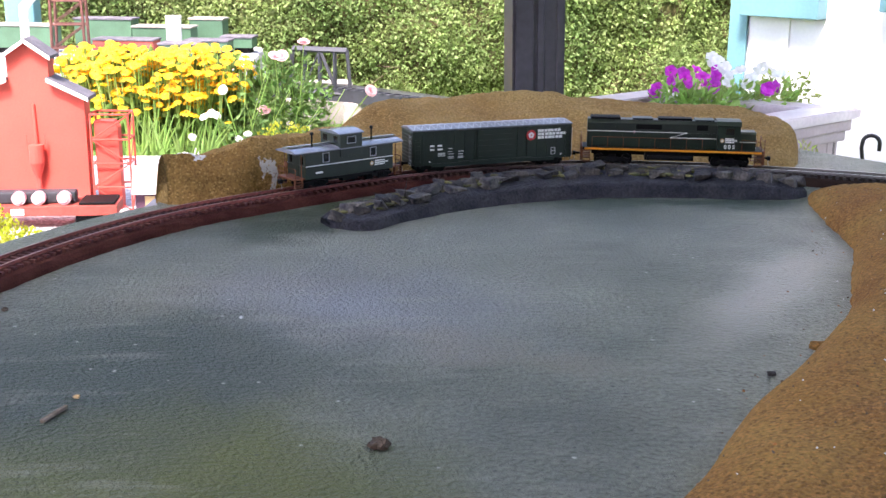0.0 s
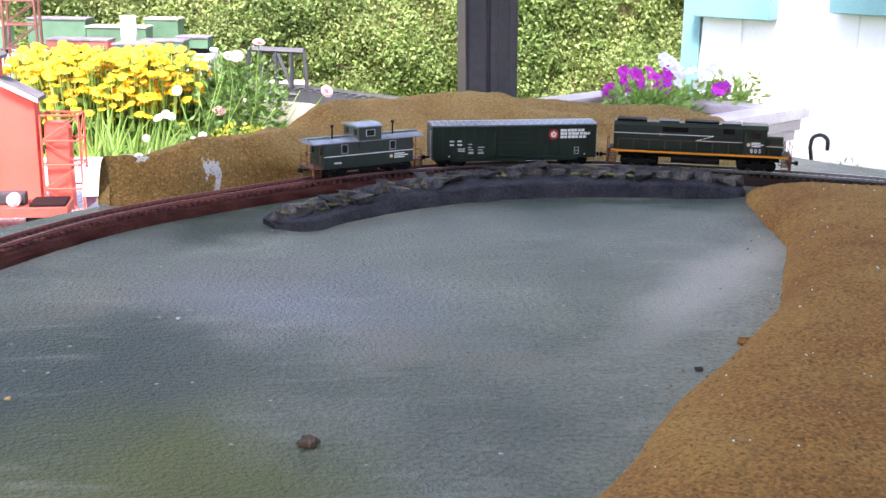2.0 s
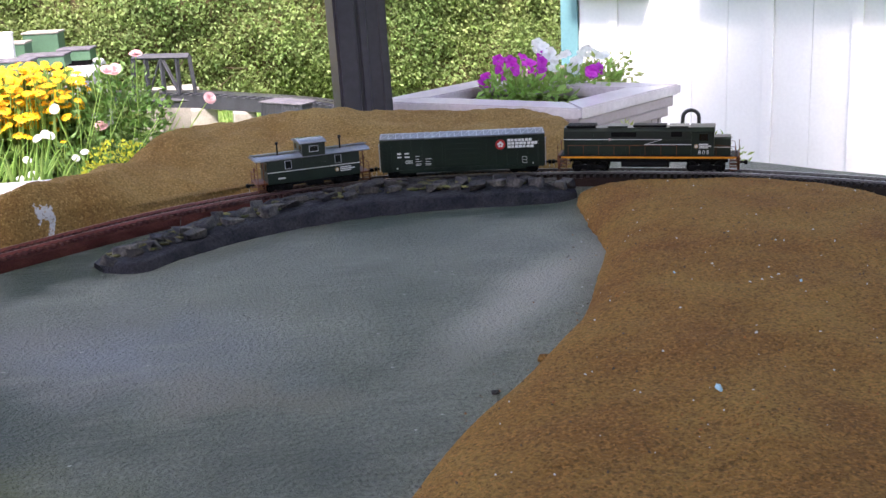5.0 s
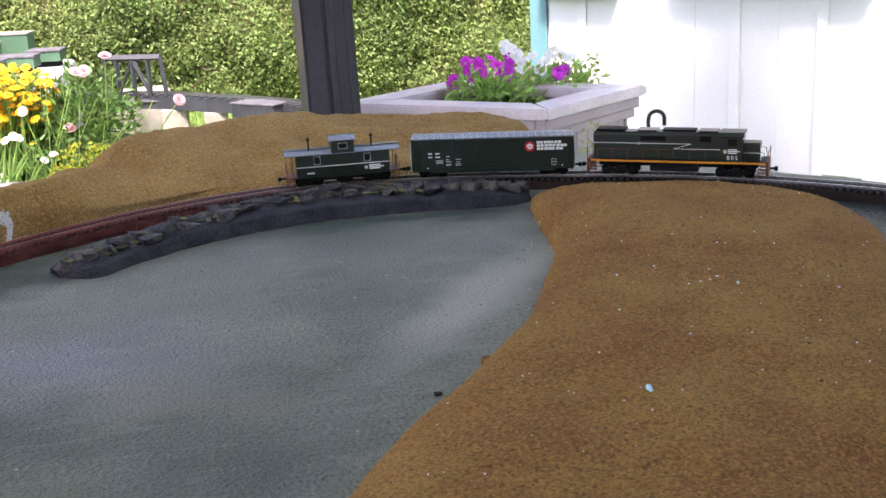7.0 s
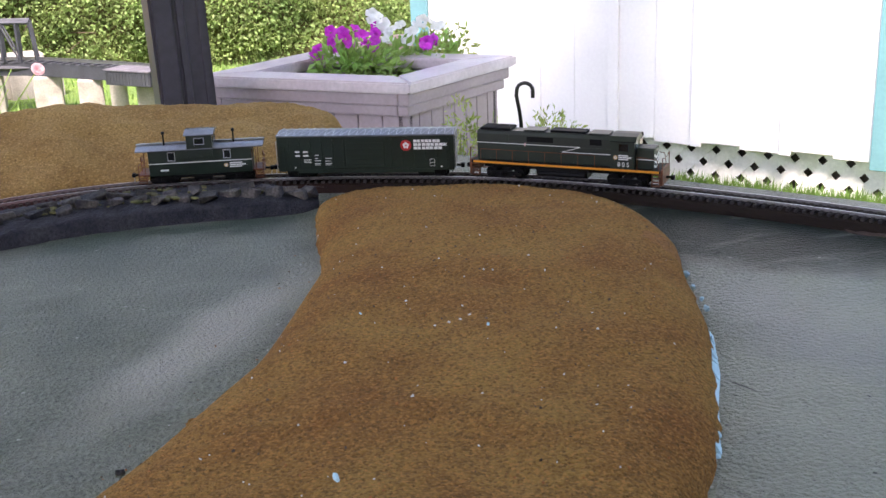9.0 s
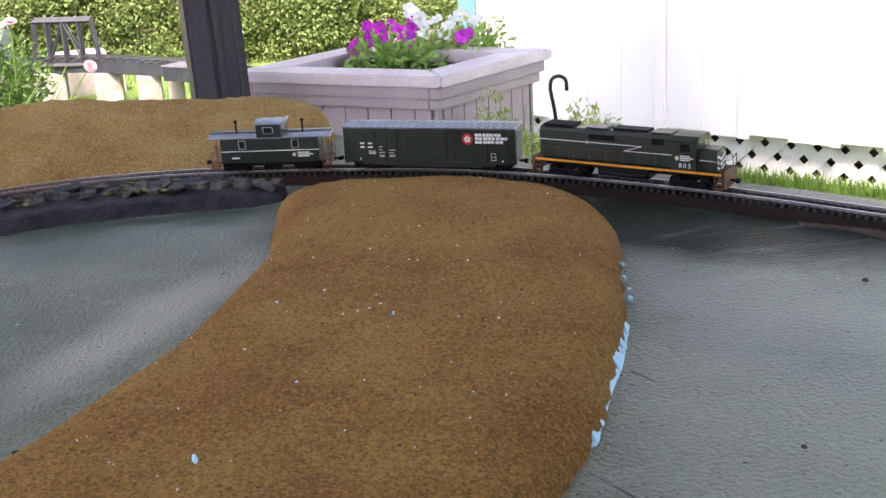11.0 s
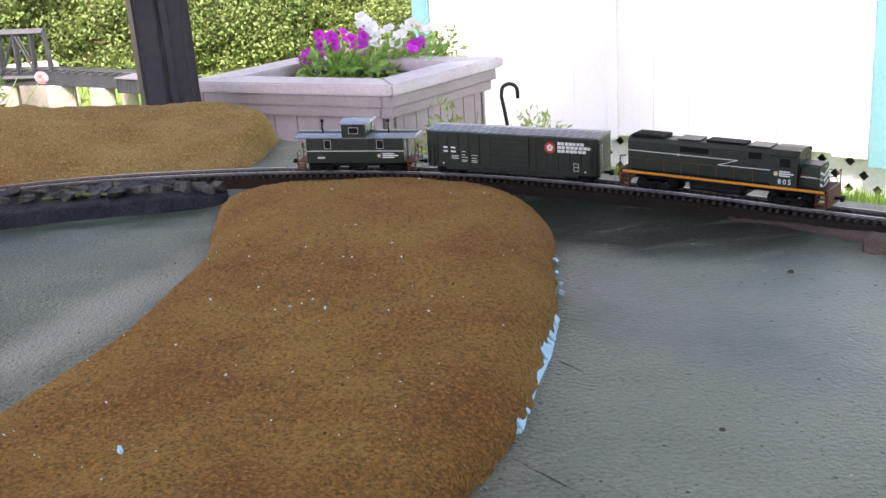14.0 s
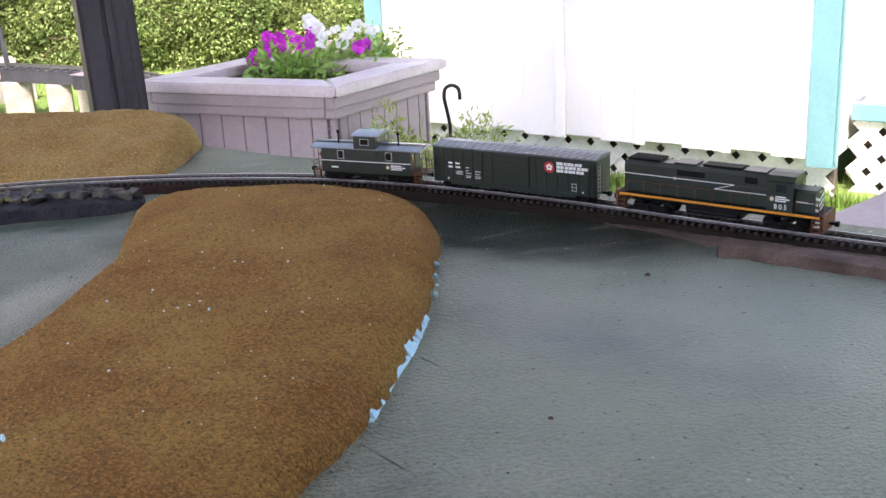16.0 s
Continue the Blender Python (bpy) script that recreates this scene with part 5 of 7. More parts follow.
def red_elevator():
    """Model grain elevator with shed roofs, side tower and chute, on a gravel bed."""
    bed = boxed((-1.75, 2.0, GROUND - 0.01), (-0.36, 3.25, -0.372), 0.02)
    tagged(link_mesh("gravel_bed", bed, M_GRAVEL), "raised bed of pale grey gravel", "gravel")
    m = pose(-0.770, 2.56, -0.374)
    t = thing("grain_elevator", "red wooden model grain elevator with grey shingle roofs", "model building", m)
    out = [(-0.14, 0), (0.122, 0), (0.122, 0.262), (0.048, 0.298), (0.048, 0.352), (0.004, 0.383), (-0.042, 0.352), (-0.042, 0.298), (-0.14, 0.262)]
    part("body", prism(bmesh.new(), out, 0.0, 0.05, "y"), M_BRICKRED, t)
    for a, b in (((0.046, 0.306), (0.135, 0.262)), ((0.004, 0.391), (0.058, 0.353)), ((0.003, 0.391), (-0.053, 0.353)), ((-0.040, 0.306), (-0.156, 0.262))):
        part("roof", prism(bmesh.new(), [a, b, (b[0], b[1] - 0.007), (a[0], a[1] - 0.007)], -0.016, 0.062, "y"), M_SHINGLE, t)
        part("fascia", prism(bmesh.new(), [(a[0], a[1] - 0.001), (b[0], b[1] - 0.001), (b[0], b[1] - 0.010), (a[0], a[1] - 0.010)], -0.019, -0.0165, "y"), M_WHITE, t)
    bm = rod(bmesh.new(), (0.012, -0.012, 0.115), (0.012, -0.012, 0.155), 0.017, 16)
    rod(bm, (0.012, -0.012, 0.078), (0.012, -0.012, 0.115), 0.006, 16, 0.017)
    rod(bm, (0.012, -0.012, 0.045), (0.012, -0.012, 0.079), 0.006, 12)
    rod(bm, (0.012, -0.004, 0.155), (0.010, -0.002, 0.245), 0.0035, 10)
    part("chute", bm, M_BRICKRED, t, "red loading hopper and spout")
    bm = rod(bmesh.new(), (-0.008, -0.012, 0.145), (-0.008, -0.012, 0.178), 0.0016, 6)
    rod(bm, (0.032, -0.012, 0.145), (0.032, -0.012, 0.178), 0.0016, 6)
    part("bracket", bm, M_BRICKRED, t)
    tw = thing("service_tower", "red metal lattice tower beside the elevator", "model tower", m @ Matrix.Translation((0.177, 0.02, 0)))
    part("cylinder", prism(bmesh.new(), [(-0.038, 0), (0.014, 0), (0.014, 0.19), (0.004, 0.205), (-0.038, 0.205)], -0.015, 0.025, "y"), M_BRICKRED, tw)
    bm = bmesh.new()
    for x in (-0.044, 0.040):
        for y in (-0.025, 0.035):
            rod(bm, (x, y, 0), (x, y, 0.222), 0.0024, 6)
    for z in (0.055, 0.11, 0.165, 0.222):
        for y in (-0.025, 0.035):
            rod(bm, (-0.044, y, z), (0.040, y, z), 0.0022, 6)
        for x in (-0.044, 0.040):
            rod(bm, (x, -0.025, z), (x, 0.035, z), 0.0022, 6)
    for k, z in enumerate((0, 0.055, 0.11, 0.165)):
        rod(bm, (-0.044 if k % 2 else 0.040, -0.025, z), (0.040 if k % 2 else -0.044, -0.025, z + 0.055), 0.0016, 6)
        rod(bm, (0.040, -0.025, z), (0.040, 0.035, z + 0.055), 0.0016, 6)
    part("frame", bm, M_BRICKRED, tw)
    c = thing("flat_car", "oxide-red model flat car loaded with wheel spools", "model wagon", pose(-0.72, 2.42, -0.374, 0, 0, 3))
    part("deck", boxed((-0.34, -0.045, 0.030), (0.165, 0.045, 0.052), 0.002), M_BROWNRED, c)
    part("floor_planks", boxed((0.085, -0.040, 0.0525), (0.16, 0.040, 0.058), 0.002), M_BLACK, c)
    for x in (-0.26, 0.115):
        part("truck", boxed((x - 0.04, -0.035, 0.004), (x + 0.04, 0.035, 0.029), 0.004), M_BLACK, c)
        for dx in (-0.024, 0.024):
            for y in (-0.034, 0.034):
                part("wheel", rod(bmesh.new(), (x + dx, y - 0.004, 0.0125), (x + dx, y + 0.004, 0.0125), 0.0125, 16), M_BLACK, c)
    part("mark", boxed((-0.055, -0.0465, 0.034), (-0.028, -0.0452, 0.047)), M_WHITE, c)
    for x in (-0.040, 0.001, 0.054):
        s = part("spool", rod(bmesh.new(), (x, -0.036, 0.067), (x, -0.020, 0.067), 0.0145, 20), M_PETAL_P, c, "pale wheel disc")
        part("rim", rod(bmesh.new(), (x, -0.040, 0.067), (x, -0.0365, 0.067), 0.008, 16), M_WHITE, s)
    part("axle_bar", boxed((-0.30, -0.018, 0.0525), (0.075, 0.018, 0.078), 0.004), M_BRIDGE, c)
    h = thing("model_cabin", "tiny plum cabin with cream roof and tan door", "model building", pose(-0.489, 2.47, -0.374, 0, 0, 4))
    part("wall", boxed((-0.036, -0.03, 0), (0.036, 0.03, 0.072)), M_PURPLE, h)
    part("roof", prism(bmesh.new(), [(-0.042, 0.066), (0.0, 0.122), (0.042, 0.066)], -0.042, 0.042, "x"), M_CREAM, h)
    part("door", boxed((-0.016, -0.033, 0), (0.006, -0.0305, 0.060), 0.001), M_TAN, h)


def trestle():
    """Garden railway viaduct on pale piers with a small truss."""
    t = thing("garden_viaduct", "grey garden-railway viaduct with a small truss span", "model bridge")
    line = resample([(-1.25, 6.95), (-0.70, 6.70), (-0.40, 6.55), (-0.107, 6.40), (0.145, 6.16), (0.319, 5.99), (0.534, 5.73), (0.68, 5.40)], 40)
    z = -0.583
    v, f = swept([(x, y, z) for x, y in line], [(-0.055, -0.07), (0.055, -0.07), (0.055, 0.0), (-0.055, 0.0)])
    raw("deck", v, f, M_BRIDGE, t)
    for o in (-0.024, 0.024):
        n = np.gradient(line, axis=0)
        n = np.stack([-n[:, 1], n[:, 0]], 1) / np.linalg.norm(n, axis=1)[:, None]
        q = line + n * o
        v, f = swept([(x, y, z + 0.012) for x, y in q], [(-0.004, -0.004), (0.004, -0.004), (0.004, 0.004), (-0.004, 0.004)])
        raw("rail", v, f, M_STEEL, t)
    me = None
    for k in range(0, 40):
        d = line[min(k + 1, 39)] - line[max(k - 1, 0)]
        m = Matrix.Translation((line[k][0], line[k][1], z + 0.004)) @ Matrix.Rotation(math.atan2(d[1], d[0]), 4, "Z")
        if me is None:
            ob = part("tie", boxed((-0.012, -0.06, -0.0035), (0.012, 0.06, 0.0035)), M_BRIDGE, t)
            ob.matrix_basis, me = m, ob.data
        else:
            share("tie", me, t, m)
    for side in (-0.06, 0.06):
        a, b = Vector((-0.44, 6.56 + side, z)), Vector((-0.100, 6.41 + side, z))
        up = Vector((0, 0, 0.205))
        pts = [a.lerp(b, k / 4) for k in range(5)]
        bars_ = [(pts[0] + (b - a) * 0.05 + up, pts[4] - (b - a) * 0.05 + up, 0.011, "top_chord"), (a - Vector((0, 0, 0.03)), b - Vector((0, 0, 0.03)), 0.013, "bottom_chord")]
        for k in range(5):
            off = (b - a) * (0.05 if k == 0 else -0.05 if k == 4 else 0)
            bars_.append((pts[k], pts[k] + off + up, 0.010, "upright"))
        bars_ += [(pts[1], pts[2] + up, 0.006, "diagonal"), (pts[3], pts[2] + up, 0.006, "diagonal")]
        for p, q, r, name in bars_:
            part(name, rod(bmesh.new(), p, q, r, 4), M_BRIDGE, t)
    for x, y, w, h in ((-0.75, 6.72, 0.10, 0.22), (-0.38, 6.53, 0.085, 0.22), (-0.065, 6.36, 0.072, 0.22), (0.15, 6.14, 0.062, 0.22), (0.285, 6.01, 0.042, 0.22), (0.42, 5.86, 0.05, 0.22), (0.55, 5.68, 0.04, 0.22)):
        bm = boxed((x - w, y - 0.07, GROUND - 0.02), (x + w, y + 0.07, z - 0.07), 0.012)
        part("pier", bm, M_CONCRETE, t, "pale concrete pier")
    b = thing("toy_tender", "grey corrugated model wagon on the viaduct", "model wagon", pose(0.37, 5.80, z - 0.068, 0, 0, -44))
    part("body", boxed((-0.14, -0.06, 0), (0.14, 0.06, 0.07), 0.004), M_BRIDGE, b)
    for k in range(14):
        part("rib", boxed((-0.134 + k * 0.02, -0.063, 0.004), (-0.126 + k * 0.02, -0.0602, 0.066)), M_BRIDGE, b)
    part("lid", boxed((-0.145, -0.066, 0.0702), (0.145, 0.066, 0.078), 0.002), M_SHINGLE, b)
    s = thing("stone_block", "pale stone blocks by the viaduct", "stone", pose(-0.26, 6.95, GROUND, 0, 0, 10))
    part("block", boxed((-0.16, -0.1, -0.01), (0.16, 0.1, 0.24), 0.02), M_CONCRETE, s)
    part("block", boxed((-0.05, -0.14, -0.01), (0.24, -0.102, 0.19), 0.01), M_CONCRETE, s)


def model_yard():
    """Rows of green model wagons and sheds in the far garden."""
    tagged(link_mesh("yard_bed", boxed((-3.6, 5.9, GROUND - 0.01), (-0.62, 7.12, -0.42), 0.04), M_GRAVEL), "raised gravel bed of the garden railway", "gravel")
    z = -0.42
    specs = [(-1.53, 6.95, 0.17, 0.17, M_CARGREEN), (-1.16, 6.75, 0.17, 0.14, M_CARGREEN), (-1.34, 6.55, 0.17, 0.085, M_BROWNRED), (-0.88, 6.5, 0.12, 0.085, M_CARGREEN), (-0.94, 6.98, 0.10, 0.17, M_CARGREEN), (-1.0, 6.25, 0.10, 0.09, M_CARGREEN), (-0.74, 6.75, 0.09, 0.085, M_CARGREEN), (-1.95, 6.7, 0.2, 0.15, M_CARGREEN)]
    for k, (x, y, w, h, mat) in enumerate(specs):
        t = thing("model_wagon", ("dark green" if mat is M_CARGREEN else "oxide-red") + " model wagon with a pale roof in the garden yard", "model wagon", pose(x, y, z, 0, 0, -8), group="yard wagons")
        part("body", boxed((-w, -0.07, 0.03), (w, 0.07, h), 0.004), mat, t)
        part("roof", boxed((-w - 0.006, -0.076, h + 0.0005), (w + 0.006, 0.076, h + 0.012), 0.004), M_CONCRETE if k % 3 == 1 else M_SHINGLE, t)
        part("chassis", boxed((-w + 0.02, -0.05, 0), (w - 0.02, 0.05, 0.0295)), M_BLACK, t)
    t = thing("storage_tank", "white upright model storage tank", "model tank", pose(-1.07, 6.5, z))
    part("shell", rod(bmesh.new(), (0, 0, 0), (0, 0, 0.21), 0.042, 24), M_WHITE, t)
    part("lid", rod(bmesh.new(), (0, 0, 0.2105), (0, 0, 0.222), 0.045, 24), M_WHITE, t)
    g = thing("gantry", "rusty steel model gantry tower", "model tower", pose(-1.55, 6.15, z))
    bm = bmesh.new()
    for x in (-0.085, 0.085):
        for y in (-0.05, 0.05):
            rod(bm, (x, y, 0), (x * 0.85, y, 0.72), 0.008, 6)
    for k in range(6):
        zz = 0.08 + k * 0.12
        for y in (-0.05, 0.05):
            rod(bm, (-0.083, y, zz), (0.083, y, zz), 0.005, 6)
            rod(bm, (-0.083, y, zz), (0.083, y, min(zz + 0.12, 0.71)), 0.003, 6)
    part("frame", bm, M_GANTRY, g)
    u = thing("garden_bin", "pale teal garden bin", "bin", pose(-2.02, 7.0, z))
    part("body", boxed((-0.085, -0.085, -0.01), (0.085, 0.085, 0.46), 0.02), M_TEAL, u)
    part("lid", boxed((-0.10, -0.10, 0.4605), (0.10, 0.10, 0.50), 0.015), M_TEAL, u)
    p = thing("vent_pipe", "white bent plastic vent pipe", "pipe", pose(-1.75, 6.05, z))
    bm = rod(bmesh.new(), (0, 0, 0), (0, 0, 0.30), 0.022, 14)
    rod(bm, (0, 0, 0.29), (0.05, 0, 0.34), 0.022, 14)
    part("pipe", bm, M_WHITE, p)


def shepherd_hook():
    t = thing("shepherd_hook", "black iron hooked plant stake", "hook")
    c = Vector((1.285, 2.80, -0.262))
    pts = [Vector((1.285, 2.83, GROUND - 0.02)), Vector((1.285, 2.83, -0.36)), c + Vector((-0.012, 0.008, -0.06)), c + Vector((-0.020, 0.010, -0.015))]
    for k in range(9):
        a = math.pi * (1 - k / 8)
        pts.append(c + Vector((0.019 * math.cos(a), -0.009 * math.cos(a), 0.019 * math.sin(a))))
    pts.append(c + Vector((0.019, -0.009, -0.02)))
    n = 10
    v, f = swept(pts, [(0.0052 * math.cos(2 * math.pi * k / n), 0.0052 * math.sin(2 * math.pi * k / n)) for k in range(n)], up=(0.42, 0.9, 0.05))
    raw("rod", v, f, M_HOOK, t, smooth=True)


def herb_bushes():
    for k, (x, y, z, r, red) in enumerate(((1.08, 2.70, -0.45, 0.10, 1), (1.31, 2.70, -0.475, 0.12, 1), (1.17, 2.60, -0.51, 0.12, 1))):
        t = thing("herb_bush", "feathery light green bush with a few red flowers beside the planter", "plant")
        leaf_cloud("foliage", M_HERB, t, (x, y, z), (r, r, 0.16), 1800, 0.019, 80 + k, aspect=0.3)
        bm = bmesh.new()
        rg = random.Random(k)
        for i in range(16):
            rod(bm, (x + rg.uniform(-0.03, 0.03), y, GROUND - 0.01), (x + rg.uniform(-r, r), y + rg.uniform(-r, r) * 0.6, z + rg.uniform(0.02, 0.17)), 0.003, 4, 0.001)
        tagged(part("stem_growth", bm, M_STEM, t), kind="stuff")
        if red:
            for i in range(5):
                b = bmesh.new()
                bmesh.ops.create_icosphere(b, subdivisions=2, radius=0.013, matrix=Matrix.Translation((x + rg.uniform(-0.07, 0.09), y - r * 0.8, z - 0.02 + rg.uniform(-0.06, 0.12))) @ Matrix.Diagonal((1.2, 0.8, 0.6, 1)))
                part("bloom", b, M_RED if i < 3 else M_PETAL_P, t)


def side_board():
    """A curved mauve board beyond the end of the table."""
    t = thing("bench_rail", "curved mauve-painted wooden bench rail", "bench")
    pts = resample([(1.18, 0.98, -0.16), (1.32, 0.99, -0.13), (1.46, 0.98, -0.085), (1.75, 0.92, -0.05)], 24)
    v, f = swept([tuple(p) for p in pts], [(-0.05, -0.018), (0.05, -0.018), (0.05, 0.018), (-0.05, 0.018)])
    raw("rail", v, f, M_MAUVE, t)
    for i in (2, 12, 21):
        x, y, z = pts[i]
        part("leg", boxed((x - 0.02, y - 0.02, GROUND - 0.01), (x + 0.02, y + 0.02, z - 0.012), 0.003), M_MAUVE, t)


def pink_board():
    t = thing("leaning_board", "salmon and white board standing behind the planter", "board", pose(1.04, 3.90, GROUND, 0, 0, 10))
    part("face", prism(bmesh.new(), [(-0.32, 0), (0.25, 0), (0.25, 0.60), (0.10, 0.60), (-0.12, 0.555), (-0.32, 0.50)], -0.01, 0.01, "y"), M_PINKBOARD, t)
    part("foot", boxed((-0.30, 0.0105, -0.01), (0.23, 0.10, 0.03), 0.004), M_MAUVE, t)


# ---- the train: x ahead, z = 0 on the rail ----
WHEEL = 0.0053
SPIN = {}


def truck(parent, x, base, mat, label="", width=0.0255, springs=True):
    t = part("truck", boxed((x - 0.004, -width / 2 + 0.002, 0.0045), (x + 0.004, width / 2 - 0.002, 0.0085), 0.0006), mat, parent, label)
    for side in (-1, 1):
        y = side * width / 2
        h = base / 2
        out = [(x - h - 0.0035, 0.0042), (x - h - 0.0035, 0.0066), (x - h + 0.001, 0.0074), (x - 0.004, 0.0082), (x + 0.004, 0.0082), (x + h - 0.001, 0.0074), (x + h + 0.0035, 0.0066), (x + h + 0.0035, 0.0042), (x + h - 0.002, 0.0044), (x + 0.004, 0.0022), (x - 0.004, 0.0022), (x - h + 0.002, 0.0044)]
        f = part("side_frame", prism(bmesh.new(), out, y - 0.0011, y + 0.0011, "y"), mat, t)
        bm = bmesh.new()
        for k in (-1, 1):
            box(bm, (x + k * h - 0.0022, y + side * 0.0011, 0.0038), (x + k * h + 0.0022, y + side * 0.0024, 0.0068), 0.0004)
        for k in (-1, 0, 1):
            rod(bm, (x + k * 0.0022, y + side * 0.0015, 0.003), (x + k * 0.0022, y + side * 0.0015, 0.0072), 0.0009, 8)
        part("journal_box", bm, mat, t)
    for k in (-1, 1):
        bm = rod(bmesh.new(), (0, -0.0075, 0), (0, 0.0075, 0), 0.0012, 8)
        for side in (-1, 1):
            rod(bm, (0, side * 0.0068, 0), (0, side * 0.0092, 0), WHEEL, 22)
            rod(bm, (0, side * 0.0061, 0), (0, side * 0.0068, 0), WHEEL + 0.0007, 22)
            for q in range(4):
                a = q * math.pi / 2
                box(bm, (-0.0006, min(side * 0.0092, side * 0.0095), 0.0012), (0.0006, max(side * 0.0092, side * 0.0095), 0.0042), turn=Matrix.Rotation(a, 4, "Y"))
        w = part("wheelset", bm, M_STEEL if not springs else M_BLACK, t, "metal wheels on an axle")
        SPIN.setdefault(parent.name, []).append((w, x + k * base / 2))


def coupler(parent, x, direction):
    bm = boxed((min(x, x + direction * 0.006), -0.0014, 0.0078), (max(x, x + direction * 0.006), 0.0014, 0.0098), 0.0003)
    k = x + direction * 0.0068
    box(bm, (k - 0.0018, -0.0026, 0.0066), (k + 0.0018, 0.0024, 0.0108), 0.0006)
    c = part("coupler", bm, M_BLACK, parent)
    pts = [(k, -0.0010, 0.0068), (k - direction * 0.0008, -0.0016, 0.0035), (k, -0.003, 0.0016), (k + direction * 0.001, -0.0045, 0.0022)]
    v, f = swept(pts, [(0.0003, 0), (0, 0.0003), (-0.0003, 0), (0, -0.0003)])
    raw("trip_pin", v, f, M_STEEL, c)


def emblem(parent, x, y, z, r, side=-1, disc=M_RED, petal=M_WHITE, flower_only=False):
    """A dogwood-like flower on a disc, on the side of a car."""
    if not flower_only:
        e = part("emblem", rod(bmesh.new(), (x, y, z), (x, y + side * 0.0002, z), r, 32), disc, parent, "red disc with a white flower")
    else:
        e = parent
    bm = bmesh.new()
    for k in range(5):
        a = 2 * math.pi * k / 5 + math.pi / 2
        rod(bm, (x + 0.36 * r * math.cos(a), y + side * 0.00022, z + 0.36 * r * math.sin(a)), (x + 0.36 * r * math.cos(a), y + side * 0.0004, z + 0.36 * r * math.sin(a)), 0.27 * r, 12)
    p = part("flower", bm, petal, e)
    part("flower_heart", rod(bmesh.new(), (x, y + side * 0.00042, z), (x, y + side * 0.0006, z), 0.16 * r, 10), disc, e)


def bars(parent, x0, x1, y, rows, height, name="lettering_bars", side=-1, mat=None):
    """Lettering as rows of plain bars: rows are (z, share of the width)."""
    for z, share_ in rows:
        part(name, boxed((x0, min(y, y + side * 0.0002), z), (x0 + (x1 - x0) * share_, max(y, y + side * 0.0002), z + height)), mat or M_WHITE, parent)


def blocks(parent, x0, x1, y, rows, height, side=-1):
    """Bold lettering as rows of short plain bars: rows are (z, share of the width, how many)."""
    for z, share_, count in rows:
        step = (x1 - x0) * share_ / count
        for k in range(count):
            part("lettering_bar", boxed((x0 + k * step, min(y, y + side * 0.0002), z), (x0 + (k + (0.90, 0.74, 0.86)[k % 3]) * step, max(y, y + side * 0.0002), z + height)), M_WHITE, parent)


def ladder(parent, x0, x1, y, z0, z1, n, mat):
    bm = bmesh.new()
    rod(bm, (x0, y, z0), (x0, y, z1), 0.00035, 5)
    rod(bm, (x1, y, z0), (x1, y, z1), 0.00035, 5)
    for k in range(n):
        z = z0 + (z1 - z0) * (k + 0.5) / n
        rod(bm, (x0, y, z), (x1, y, z), 0.0003, 5)
    return part("ladder", bm, mat, parent)


